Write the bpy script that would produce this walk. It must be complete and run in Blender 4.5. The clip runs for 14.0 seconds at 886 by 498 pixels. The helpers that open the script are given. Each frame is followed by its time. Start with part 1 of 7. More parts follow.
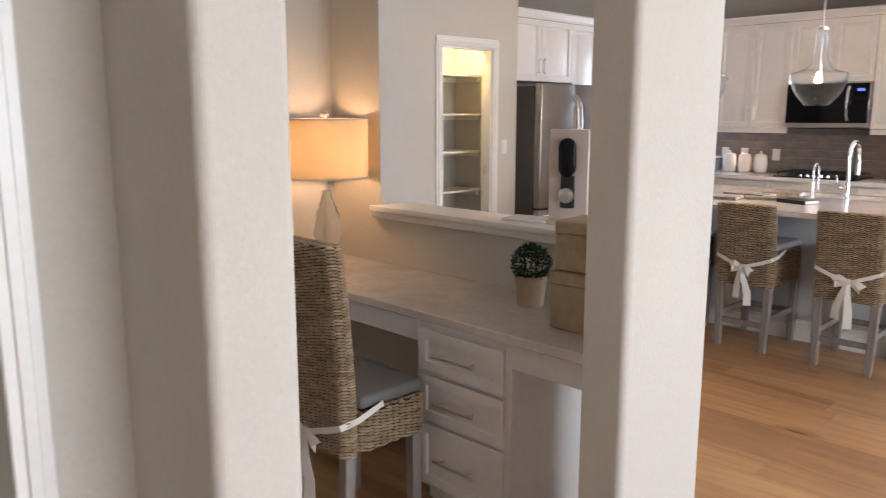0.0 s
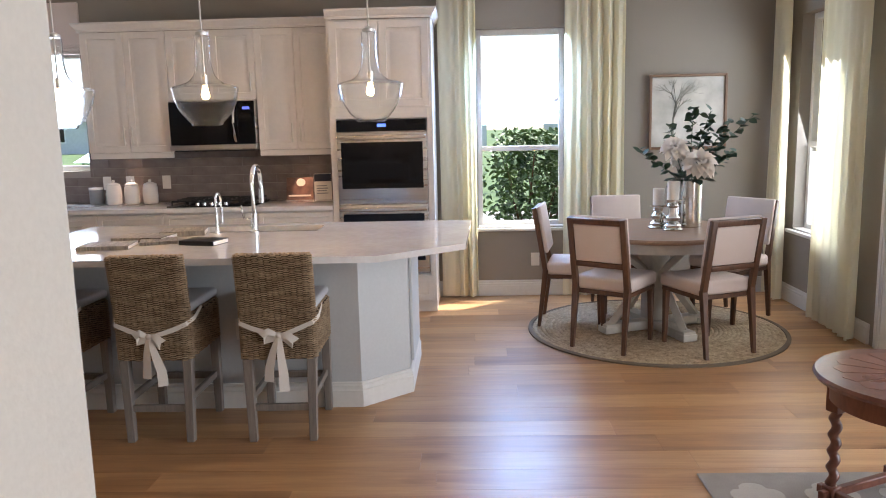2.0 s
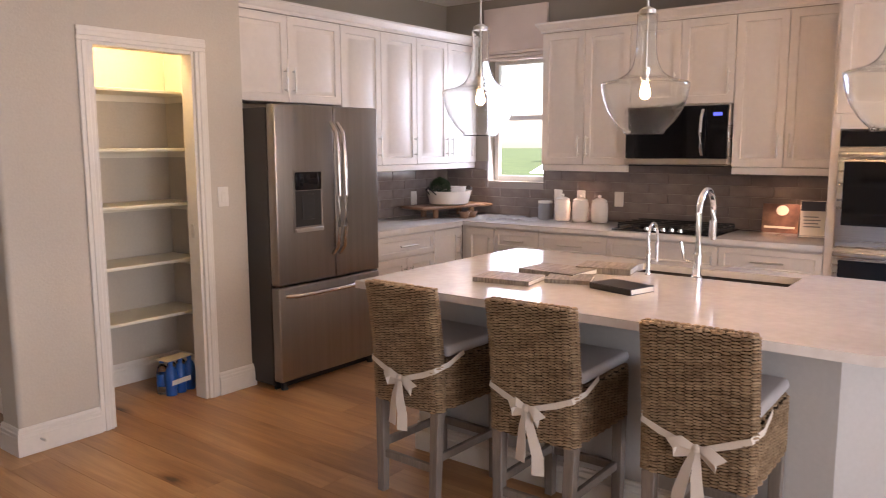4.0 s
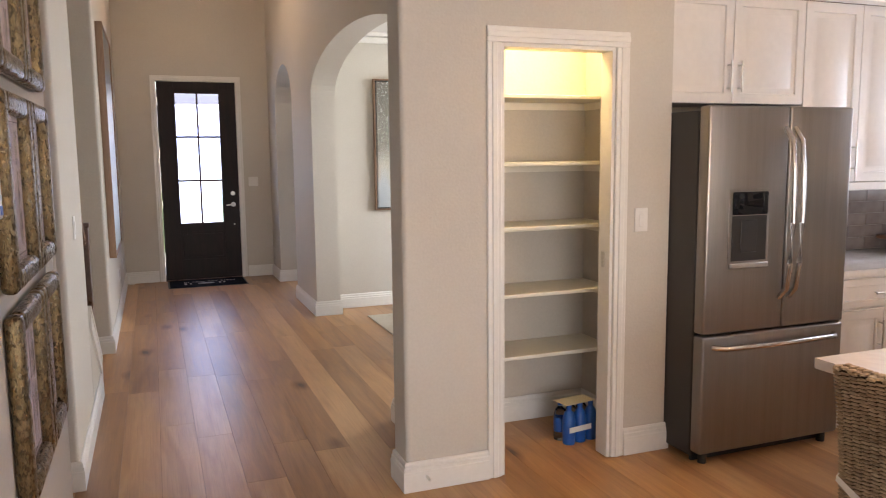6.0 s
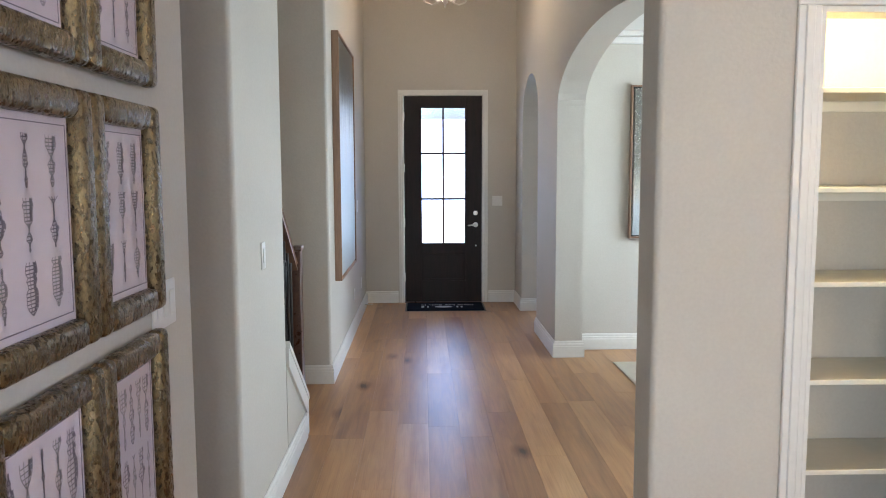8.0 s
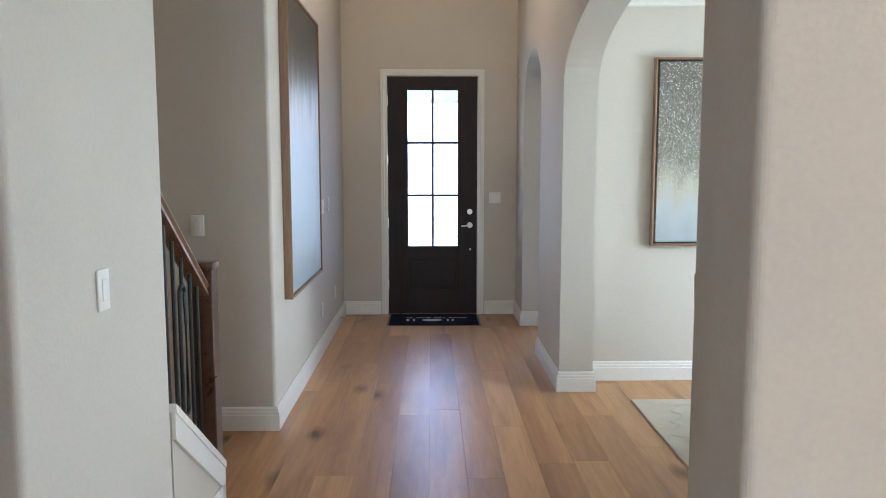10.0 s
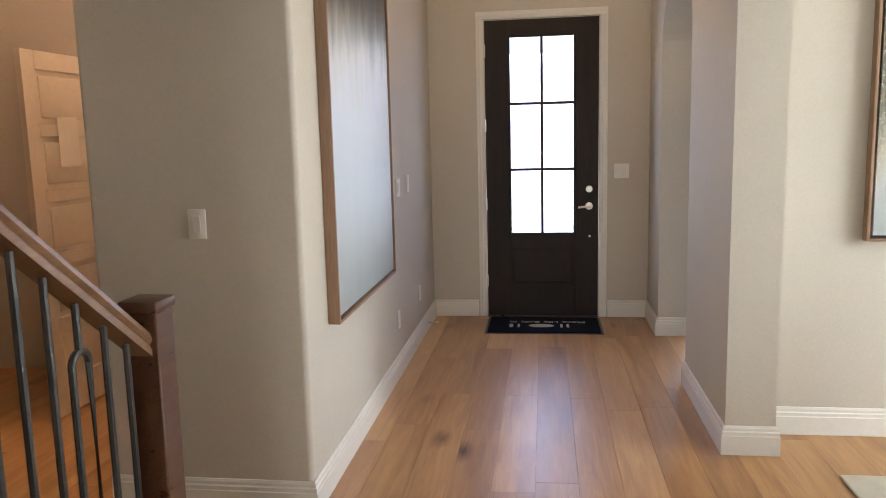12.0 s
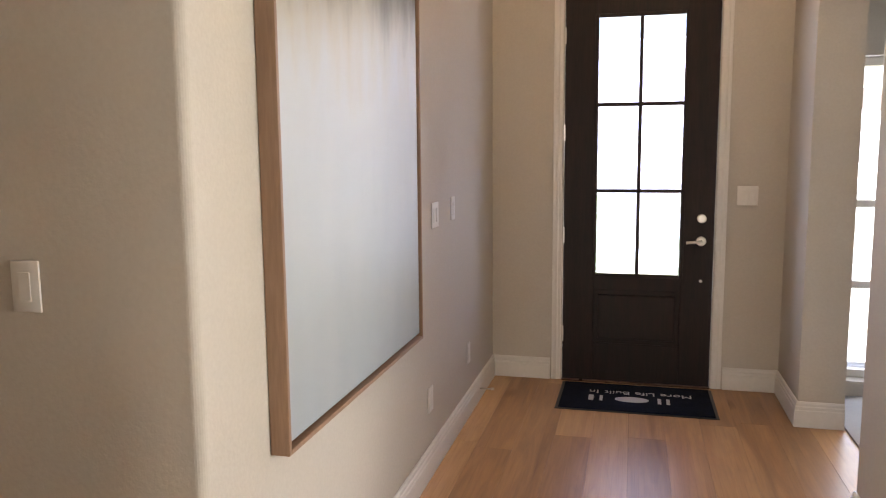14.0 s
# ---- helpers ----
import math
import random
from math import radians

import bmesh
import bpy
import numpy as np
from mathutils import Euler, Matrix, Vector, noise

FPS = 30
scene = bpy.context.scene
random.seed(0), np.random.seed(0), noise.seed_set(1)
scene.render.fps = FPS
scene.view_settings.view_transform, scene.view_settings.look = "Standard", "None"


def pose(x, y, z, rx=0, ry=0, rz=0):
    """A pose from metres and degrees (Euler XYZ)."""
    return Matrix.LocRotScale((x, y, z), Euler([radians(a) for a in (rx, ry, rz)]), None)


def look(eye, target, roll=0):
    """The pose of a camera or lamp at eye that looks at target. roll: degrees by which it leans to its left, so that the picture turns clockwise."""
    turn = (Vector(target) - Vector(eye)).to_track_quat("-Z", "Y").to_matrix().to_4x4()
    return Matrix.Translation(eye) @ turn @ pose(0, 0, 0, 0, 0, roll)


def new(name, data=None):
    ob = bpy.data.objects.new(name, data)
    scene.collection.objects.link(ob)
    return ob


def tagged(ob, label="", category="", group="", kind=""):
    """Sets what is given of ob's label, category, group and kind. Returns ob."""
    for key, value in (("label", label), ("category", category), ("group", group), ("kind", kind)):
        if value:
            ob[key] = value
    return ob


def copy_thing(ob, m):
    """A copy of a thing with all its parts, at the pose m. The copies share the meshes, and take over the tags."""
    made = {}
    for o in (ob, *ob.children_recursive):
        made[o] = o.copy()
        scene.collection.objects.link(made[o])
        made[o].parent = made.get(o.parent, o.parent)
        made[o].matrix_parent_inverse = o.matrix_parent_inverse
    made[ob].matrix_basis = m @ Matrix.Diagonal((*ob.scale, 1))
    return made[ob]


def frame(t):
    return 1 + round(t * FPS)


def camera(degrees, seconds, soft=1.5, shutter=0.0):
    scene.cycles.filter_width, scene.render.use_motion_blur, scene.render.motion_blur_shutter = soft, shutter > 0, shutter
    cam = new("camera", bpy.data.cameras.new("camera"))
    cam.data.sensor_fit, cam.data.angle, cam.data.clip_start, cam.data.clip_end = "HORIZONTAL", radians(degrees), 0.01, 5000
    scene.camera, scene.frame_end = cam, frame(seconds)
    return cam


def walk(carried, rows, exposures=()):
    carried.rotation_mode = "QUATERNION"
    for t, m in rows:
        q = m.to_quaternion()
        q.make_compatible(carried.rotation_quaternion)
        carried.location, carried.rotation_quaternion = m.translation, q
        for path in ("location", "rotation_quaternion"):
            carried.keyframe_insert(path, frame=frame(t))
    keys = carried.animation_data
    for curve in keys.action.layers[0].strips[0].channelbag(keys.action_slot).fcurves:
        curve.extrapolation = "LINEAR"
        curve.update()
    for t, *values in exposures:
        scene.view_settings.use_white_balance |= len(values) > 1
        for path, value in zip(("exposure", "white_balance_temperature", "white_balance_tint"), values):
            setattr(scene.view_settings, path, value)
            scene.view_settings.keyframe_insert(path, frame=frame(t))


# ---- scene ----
cam = camera(60.2, 14.0, soft=1.0, shutter=0.12)
PATH = [
    (0, (0.637, 0.662, 1.512), (2.019, 2.064, 1.161), -0.0),
    (0.5, (0.878, 0.936, 1.496), (2.593, 1.895, 1.127), -1.7),
    (1, (1.164, 1.063, 1.521), (3.031, 1.675, 1.146), -1.9),
    (1.5, (1.476, 1.179, 1.546), (3.437, 1.36, 1.197), -1.9),
    (2, (1.795, 1.169, 1.525), (3.769, 1.237, 1.209), -1.3),
    (2.5, (2.113, 1.124, 1.514), (4.072, 1.384, 1.206), 0.0),
    (3, (2.424, 1.21, 1.514), (4.335, 1.709, 1.198), -0.1),
    (3.5, (2.713, 1.272, 1.501), (4.491, 2.136, 1.197), -0.3),
    (4, (2.99, 1.304, 1.521), (4.559, 2.514, 1.25), -0.2),
    (6.5, (3.646, 2.147, 1.558), (4.136, 4.071, 1.321), -0.4),
    (7, (3.774, 2.342, 1.547), (4.026, 4.314, 1.33), 0.3),
    (7.5, (3.871, 2.559, 1.552), (3.917, 4.547, 1.339), 0.6),
    (8, (3.863, 2.854, 1.562), (3.915, 4.843, 1.362), -0.2),
    (10.5, (4.122, 4.407, 1.54), (4.142, 6.393, 1.307), -0.2),
    (11, (4.111, 4.806, 1.524), (4.11, 6.787, 1.249), -1.2),
    (11.5, (4.105, 5.189, 1.515), (3.999, 7.163, 1.216), -1.3),
    (12, (4.126, 5.56, 1.529), (3.862, 7.521, 1.239), -1.4),
    (12.5, (4.087, 5.925, 1.528), (3.845, 7.892, 1.26), -2.2),
    (13, (4.15, 6.326, 1.507), (3.945, 8.296, 1.234), -1.0),
    (13.5, (4.155, 6.666, 1.496), (3.857, 8.624, 1.222), -0.2),
    (14, (4.081, 7.007, 1.504), (3.599, 8.932, 1.25), -0.5),
]
walk(cam, [(t, look(eye, target, roll)) for t, eye, target, roll in PATH], [(0, 1.95, 6100, 15), (1, 1.6, 6200, 15), (1.5, 1.6, 6200, 14), (2.5, 1.42, 6300, 18), (4, 1.62, 7000, 27), (6.5, 1.92, 6900, 17), (7.5, 2.0, 6000, 10), (8.2, 2.02, 5900, 9), (10.5, 2.0, 6000, 9), (11.5, 2.05, 6800, 14), (12.5, 2.1, 7400, 17), (14, 2.15, 7900, 21)])

# ---- world and light ----
world = bpy.data.worlds.new("sky")
scene.world = world
world.use_nodes = True
wn = world.node_tree.nodes
sky = wn.new("ShaderNodeTexSky")
sky.sky_type, sky.sun_disc = "NISHITA", False
sky.sun_elevation, sky.sun_rotation = radians(62), radians(125)
world.node_tree.links.new(sky.outputs[0], wn["Background"].inputs[0])
wn["Background"].inputs[1].default_value = 0.13


def lamp(name, kind, m, watts, color=(1, 1, 1), size=(1, 1), spot=None):
    data = bpy.data.lights.new(name, kind)
    data.energy, data.color = watts, color
    if kind == "AREA":
        data.shape, data.size, data.size_y = "RECTANGLE", size[0], size[1]
    elif kind == "SUN":
        data.angle = radians(0.5)
    else:
        data.shadow_soft_size = size[0]
    ob = new(name, data)
    ob.matrix_world = m
    return ob


DAY = (0.86, 0.94, 1.0)
BLUEDAY = (0.66, 0.8, 1.0)
WARM = (1.0, 0.76, 0.52)
lamp("sun", "SUN", look((14, -8, 20), (8, 0, 0)), 5.0, (1.0, 0.95, 0.86))
lamp("daylight_nook_east", "AREA", look((8.63, 0.69, 1.93), (7.5, 0.69, 1.5)), 18, (0.38, 0.6, 1.0), (0.75, 0.85))
lamp("daylight_nook_south", "AREA", look((7.75, -1.56, 1.5), (7.75, 0.0, 1.0)), 11, DAY, (0.9, 1.7))
lamp("daylight_kitchen", "AREA", look((8.63, 4.84, 1.72), (6.0, 4.6, 1.3)), 5, BLUEDAY, (0.55, 1.0))
lamp("daylight_living", "AREA", look((3.0, -4.35, 1.5), (3.0, 0.0, 1.2)), 80, DAY, (4.6, 2.1))
lamp("daylight_dining", "AREA", look((8.27, 7.8, 1.5), (5.5, 7.8, 1.0)), 31, (0.8, 0.94, 1.0), (1.9, 1.6))
lamp("daylight_door", "AREA", look((4.11, 12.1, 1.42), (4.11, 9.0, 0.9)), 4.6, (0.66, 0.77, 1.0), (0.52, 1.85))
lamp("daylight_study", "AREA", look((5.83, 12.1, 1.07), (5.8, 9.0, 0.9)), 7, BLUEDAY, (1.0, 1.8))

# ---- materials ----


def material(name, rough=0.5, metal=0.0, spec=0.5):
    m = bpy.data.materials.new(name)
    m.use_nodes = True
    b = m.node_tree.nodes["Principled BSDF"]
    b.inputs["Roughness"].default_value, b.inputs["Metallic"].default_value = rough, metal
    b.inputs["Specular IOR Level"].default_value = spec
    return m, m.node_tree, b


def put(tree, kind, **values):
    n = tree.nodes.new(kind)
    for k, v in values.items():
        n.inputs[k.replace("_", " ")].default_value = v
    return n


def coords(tree, scale=(1, 1, 1), rot=(0, 0, 0), kind="Object"):
    tc = tree.nodes.new("ShaderNodeTexCoord")
    mp = tree.nodes.new("ShaderNodeMapping")
    mp.inputs["Scale"].default_value, mp.inputs["Rotation"].default_value = scale, rot
    tree.links.new(tc.outputs[kind], mp.inputs[0])
    return mp.outputs[0]


def ramp(tree, fac, stops):
    r = tree.nodes.new("ShaderNodeValToRGB")
    while len(r.color_ramp.elements) < len(stops):
        r.color_ramp.elements.new(0.5)
    for e, (p, c) in zip(r.color_ramp.elements, stops):
        e.position, e.color = p, (*c, 1)
    tree.links.new(fac, r.inputs[0])
    return r.outputs[0]


def bump(tree, b, height, strength, dist=0.002):
    n = put(tree, "ShaderNodeBump", Strength=strength, Distance=dist)
    tree.links.new(height, n.inputs["Height"])
    tree.links.new(n.outputs[0], b.inputs["Normal"])


def grained(name, dark, light, rough=0.5, scale=(1, 1, 1), fine=60.0, big=3.0, bumpy=0.2, metal=0.0, spec=0.5, dist=0.001, rough_var=0.1):
    """A surface with colour drift at two scales and fine relief."""
    m, t, b = material(name, rough, metal, spec)
    v = coords(t, scale)
    n1, n2 = put(t, "ShaderNodeTexNoise", Scale=big, Detail=4.0), put(t, "ShaderNodeTexNoise", Scale=fine, Detail=3.0)
    for n in (n1, n2):
        t.links.new(v, n.inputs["Vector"])
    mix = put(t, "ShaderNodeMix")
    mix.inputs[0].default_value = 0.45
    t.links.new(n1.outputs[0], mix.inputs[2])
    t.links.new(n2.outputs[0], mix.inputs[3])
    t.links.new(ramp(t, mix.outputs[0], [(0.3, dark), (0.7, light)]), b.inputs["Base Color"])
    rr = put(t, "ShaderNodeMapRange")
    rr.inputs[3].default_value, rr.inputs[4].default_value = rough - rough_var, rough + rough_var
    t.links.new(n1.outputs[0], rr.inputs[0])
    t.links.new(rr.outputs[0], b.inputs["Roughness"])
    if bumpy:
        bump(t, b, n2.outputs[0], bumpy, dist)
    return m


def oak(name, stops, rough, along=1, per="object"):
    """Planks: each its own tone and grain."""
    m, t, b = material(name, rough)
    info = t.nodes.new("ShaderNodeObjectInfo") if per == "object" else t.nodes.new("ShaderNodeNewGeometry")
    rnd = info.outputs["Random"] if per == "object" else info.outputs["Random Per Island"]
    tc = t.nodes.new("ShaderNodeTexCoord")
    geo = t.nodes.new("ShaderNodeNewGeometry")
    mp = t.nodes.new("ShaderNodeMapping")
    mp.inputs["Scale"].default_value = (9, 0.8, 9) if along == 1 else (0.8, 9, 9)
    t.links.new(geo.outputs["Position"], mp.inputs[0])
    off = put(t, "ShaderNodeVectorMath")
    off.operation = "MULTIPLY_ADD"
    comb = t.nodes.new("ShaderNodeCombineXYZ")
    for i in range(3):
        t.links.new(rnd, comb.inputs[i])
    off.inputs[1].default_value = (37, 19, 11)
    t.links.new(comb.outputs[0], off.inputs[0])
    t.links.new(mp.outputs[0], off.inputs[2])
    grain = put(t, "ShaderNodeTexNoise", Scale=2.2, Detail=7.0, Roughness=0.62, Distortion=0.9)
    t.links.new(off.outputs[0], grain.inputs["Vector"])
    mix = put(t, "ShaderNodeMix")
    mix.inputs[0].default_value = 0.36
    t.links.new(grain.outputs[0], mix.inputs[2])
    t.links.new(rnd, mix.inputs[3])
    c1 = ramp(t, mix.outputs[0], stops)
    # broad smoky streaks, fine pores along the grain and scattered dark knots
    smoke = put(t, "ShaderNodeTexNoise", Scale=0.5, Detail=3.0, Distortion=1.2)
    t.links.new(off.outputs[0], smoke.inputs["Vector"])
    pm = t.nodes.new("ShaderNodeMapping")
    pm.inputs["Scale"].default_value = (12, 1.4, 12) if along == 1 else (1.4, 12, 12)
    t.links.new(off.outputs[0], pm.inputs[0])
    pores = put(t, "ShaderNodeTexNoise", Scale=1.6, Detail=3.0, Roughness=0.6)
    t.links.new(pm.outputs[0], pores.inputs["Vector"])
    km = t.nodes.new("ShaderNodeMapping")
    km.inputs["Scale"].default_value = (0.42, 2.2, 0.42) if along == 1 else (2.2, 0.42, 0.42)
    warp = put(t, "ShaderNodeVectorMath")
    warp.operation = "MULTIPLY_ADD"
    warp.inputs[1].default_value = (0.5, 0.12, 0.5)
    t.links.new(grain.outputs[1], warp.inputs[0])
    t.links.new(off.outputs[0], warp.inputs[2])
    t.links.new(warp.outputs[0], km.inputs[0])
    kn = put(t, "ShaderNodeTexVoronoi", Scale=0.8)
    t.links.new(km.outputs[0], kn.inputs["Vector"])
    pick = t.nodes.new("ShaderNodeSeparateColor")
    t.links.new(kn.outputs["Color"], pick.inputs[0])
    some = t.nodes.new("ShaderNodeMath")
    some.operation = "GREATER_THAN"
    some.inputs[1].default_value = 0.5
    t.links.new(pick.outputs[0], some.inputs[0])
    far_off = t.nodes.new("ShaderNodeMath")
    far_off.operation = "ADD"
    t.links.new(kn.outputs["Distance"], far_off.inputs[0])
    t.links.new(some.outputs[0], far_off.inputs[1])
    c2 = c1
    for fac, stops2 in ((smoke.outputs[0], [(0.5, (1, 1, 1)), (0.75, (0.66, 0.58, 0.52))]), (pores.outputs[0], [(0.3, (0.86, 0.82, 0.78)), (0.48, (1, 1, 1))]), (far_off.outputs[0], [(0.04, (0.14, 0.1, 0.07)), (0.09, (0.55, 0.45, 0.38)), (0.2, (1, 1, 1))])):
        mul = t.nodes.new("ShaderNodeMix")
        mul.data_type, mul.blend_type = "RGBA", "MULTIPLY"
        mul.inputs[0].default_value = 1.0
        t.links.new(c2, mul.inputs[6])
        t.links.new(ramp(t, fac, stops2), mul.inputs[7])
        c2 = mul.outputs[2]
    t.links.new(c2, b.inputs["Base Color"])
    rr = put(t, "ShaderNodeMapRange")
    rr.inputs[3].default_value, rr.inputs[4].default_value = rough - 0.08, rough + 0.14
    t.links.new(grain.outputs[0], rr.inputs[0])
    t.links.new(rr.outputs[0], b.inputs["Roughness"])
    bump(t, b, grain.outputs[0], 0.25, 0.0015)
    return m


def plain(name, color, rough=0.5, metal=0.0, spec=0.5, emit=0.0):
    m, t, b = material(name, rough, metal, spec)
    b.inputs["Base Color"].default_value = (*color, 1)
    if emit:
        b.inputs["Emission Color"].default_value = (*color, 1)
        b.inputs["Emission Strength"].default_value = emit
    return m


def glass(name, tint=(1, 1, 1), rough=0.0, thin=True):
    m, t, b = material(name, rough)
    b.inputs["Base Color"].default_value = (*tint, 1)
    b.inputs["Transmission Weight"].default_value = 1.0
    b.inputs["IOR"].default_value = 1.05 if thin else 1.45
    return m


WALL = grained("wall_paint", (0.505, 0.465, 0.41), (0.565, 0.525, 0.465), 0.75, fine=85, big=1.2, bumpy=0.28, dist=0.003, spec=0.25)
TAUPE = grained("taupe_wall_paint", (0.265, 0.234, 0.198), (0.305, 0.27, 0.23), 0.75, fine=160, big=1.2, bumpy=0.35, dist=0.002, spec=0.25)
TRIM = grained("white_trim_paint", (0.68, 0.66, 0.62), (0.75, 0.73, 0.69), 0.35, fine=40, big=2, bumpy=0.03)
CEIL = grained("ceiling_paint", (0.72, 0.7, 0.66), (0.8, 0.78, 0.74), 0.85, fine=220, big=1, bumpy=0.4)
CAB = grained("cabinet_paint", (0.65, 0.61, 0.58), (0.72, 0.68, 0.645), 0.38, fine=30, big=1.5, bumpy=0.02)
ISL = grained("island_grey_paint", (0.52, 0.53, 0.53), (0.58, 0.59, 0.59), 0.45, fine=60, big=1.5, bumpy=0.04)
QUARTZ = grained("pale_quartz", (0.62, 0.58, 0.55), (0.74, 0.71, 0.68), 0.12, fine=26, big=5, bumpy=0.0, rough_var=0.03)
STEEL = grained("slate_steel", (0.27, 0.245, 0.225), (0.33, 0.3, 0.275), 0.34, scale=(60, 60, 1), fine=8, big=0.5, bumpy=0.03, metal=0.9, rough_var=0.04)
STEEL_L = grained("bright_steel", (0.5, 0.47, 0.45), (0.62, 0.6, 0.57), 0.28, scale=(1, 1, 60), fine=8, big=0.5, bumpy=0.03, metal=1.0, rough_var=0.05)
CHROME = plain("chrome", (0.86, 0.87, 0.88), 0.09, 1.0)
POLISHED = plain("polished_steel", (0.58, 0.55, 0.52), 0.24, 1.0)
NICKEL = plain("satin_nickel", (0.62, 0.6, 0.56), 0.3, 1.0)
BLACKGLASS = plain("black_glass", (0.006, 0.006, 0.007), 0.05, spec=0.3)
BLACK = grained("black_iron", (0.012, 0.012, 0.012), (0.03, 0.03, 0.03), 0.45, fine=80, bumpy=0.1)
GLASS = glass("window_glass")
PLANK = oak("oak_planks", [(0.25, (0.31, 0.158, 0.07)), (0.5, (0.47, 0.255, 0.113)), (0.75, (0.6, 0.355, 0.17))], 0.32)
PLANKS = oak("oak_planks_far", [(0.25, (0.31, 0.158, 0.07)), (0.5, (0.47, 0.255, 0.113)), (0.75, (0.6, 0.355, 0.17))], 0.32, per="island")
GAPS = plain("dark_joint", (0.1, 0.05, 0.025), 0.9)
DOORWOOD = grained("dark_stained_door", (0.008, 0.005, 0.004), (0.024, 0.012, 0.01), 0.5, scale=(6, 6, 0.5), fine=20, big=3, bumpy=0.15, spec=0.25)
GROUT = plain("grout", (0.3, 0.27, 0.25), 0.9)

# ---- building blocks ----


def bm_box(x0, y0, z0, x1, y1, z1, bevel=0.0, seg=1, bm=None):
    bm = bm or bmesh.new()
    ret = bmesh.ops.create_cube(bm, size=1.0, matrix=Matrix.Translation(((x0 + x1) / 2, (y0 + y1) / 2, (z0 + z1) / 2)) @ Matrix.Diagonal((abs(x1 - x0), abs(y1 - y0), abs(z1 - z0), 1)))
    if bevel:
        es = {e for v in ret["verts"] for e in v.link_edges}
        bmesh.ops.bevel(bm, geom=list(es), offset=bevel, segments=seg, affect="EDGES", profile=0.5)
    return bm


def bm_cyl(r0, r1, z0, z1, seg=20, x=0, y=0, bm=None):
    bm = bm or bmesh.new()
    bmesh.ops.create_cone(bm, cap_ends=True, segments=seg, radius1=r0, radius2=r1, depth=z1 - z0, matrix=Matrix.Translation((x, y, (z0 + z1) / 2)))
    return bm


def bm_lathe(profile, seg=32, bm=None, x=0, y=0):
    """A solid of revolution from (radius, height) pairs."""
    bm = bm or bmesh.new()
    rings = []
    for r, z in profile:
        rings.append([bm.verts.new((x + r * math.cos(a), y + r * math.sin(a), z)) for a in (2 * math.pi * k / seg for k in range(seg))] if r > 1e-5 else [bm.verts.new((x, y, z))])
    for a, b in zip(rings, rings[1:]):
        for k in range(seg):
            q = [a[k % len(a)], a[(k + 1) % len(a)], b[(k + 1) % len(b)], b[k % len(b)]]
            q = list(dict.fromkeys(q))
            if len(q) > 2:
                bm.faces.new(q)
    return bm


def bm_tube(points, r, seg=8, bm=None, flat=1.0):
    """A rod that follows points; flat squashes it across."""
    bm = bm or bmesh.new()
    pts = [Vector(p) for p in points]
    rings = []
    up = Vector((0, 0, 1))
    for i, p in enumerate(pts):
        d = (pts[min(i + 1, len(pts) - 1)] - pts[max(i - 1, 0)]).normalized()
        side = d.cross(up)
        side = side.normalized() if side.length > 1e-3 else Vector((1, 0, 0))
        nor = side.cross(d)
        rr = r[i] if isinstance(r, (list, tuple)) else r
        rings.append([bm.verts.new(p + rr * (math.cos(a) * side + flat * math.sin(a) * nor)) for a in (2 * math.pi * k / seg for k in range(seg))])
    for a, b in zip(rings, rings[1:]):
        for k in range(seg):
            bm.faces.new((a[k], a[(k + 1) % seg], b[(k + 1) % seg], b[k]))
    bm.faces.new(rings[0][::-1])
    bm.faces.new(rings[-1])
    return bm


def bm_prism(outline, z0, z1, bevel=0.0, bm=None, seg=2):
    """An outline of (x, y) pairs pulled up from z0 to z1."""
    bm = bm or bmesh.new()
    lo = [bm.verts.new((x, y, z0)) for x, y in outline]
    hi = [bm.verts.new((x, y, z1)) for x, y in outline]
    n = len(outline)
    fs = [bm.faces.new(lo[::-1]), bm.faces.new(hi)] + [bm.faces.new((lo[i], lo[(i + 1) % n], hi[(i + 1) % n], hi[i])) for i in range(n)]
    if bevel:
        es = {e for f in fs for e in f.edges}
        bmesh.ops.bevel(bm, geom=list(es), offset=bevel, segments=seg, affect="EDGES", profile=0.5)
    return bm


def mesh_of(name, bm, mat, smooth=False):
    bmesh.ops.recalc_face_normals(bm, faces=bm.faces[:])
    me = bpy.data.meshes.new(name)
    bm.to_mesh(me)
    bm.free()
    me.materials.append(mat)
    if smooth:
        for p in me.polygons:
            p.use_smooth = True
        me.set_sharp_from_angle(angle=radians(40))
    return me


def part(name, bm, mat, parent, label="", smooth=True):
    ob = new(name, mesh_of(name, bm, mat, smooth))
    ob.parent = parent
    return tagged(ob, label)


def thing(name, label, category, loc=(0, 0, 0), turn=0.0, group=""):
    ob = new(name)
    ob.empty_display_size = 0.05
    ob.matrix_world = pose(*loc, 0, 0, turn)
    return tagged(ob, label, category, group, "thing")


def single(name, bm, mat, label, category, loc=(0, 0, 0), turn=0.0, group="", smooth=True):
    ob = new(name, mesh_of(name, bm, mat, smooth))
    ob.matrix_world = pose(*loc, 0, 0, turn)
    return tagged(ob, label, category, group, "thing")


def structure(name, bm, mat, label="", smooth=False):
    return tagged(new(name, mesh_of(name, bm, mat, smooth)), label or name.replace("_", " "), "", "", "structure")


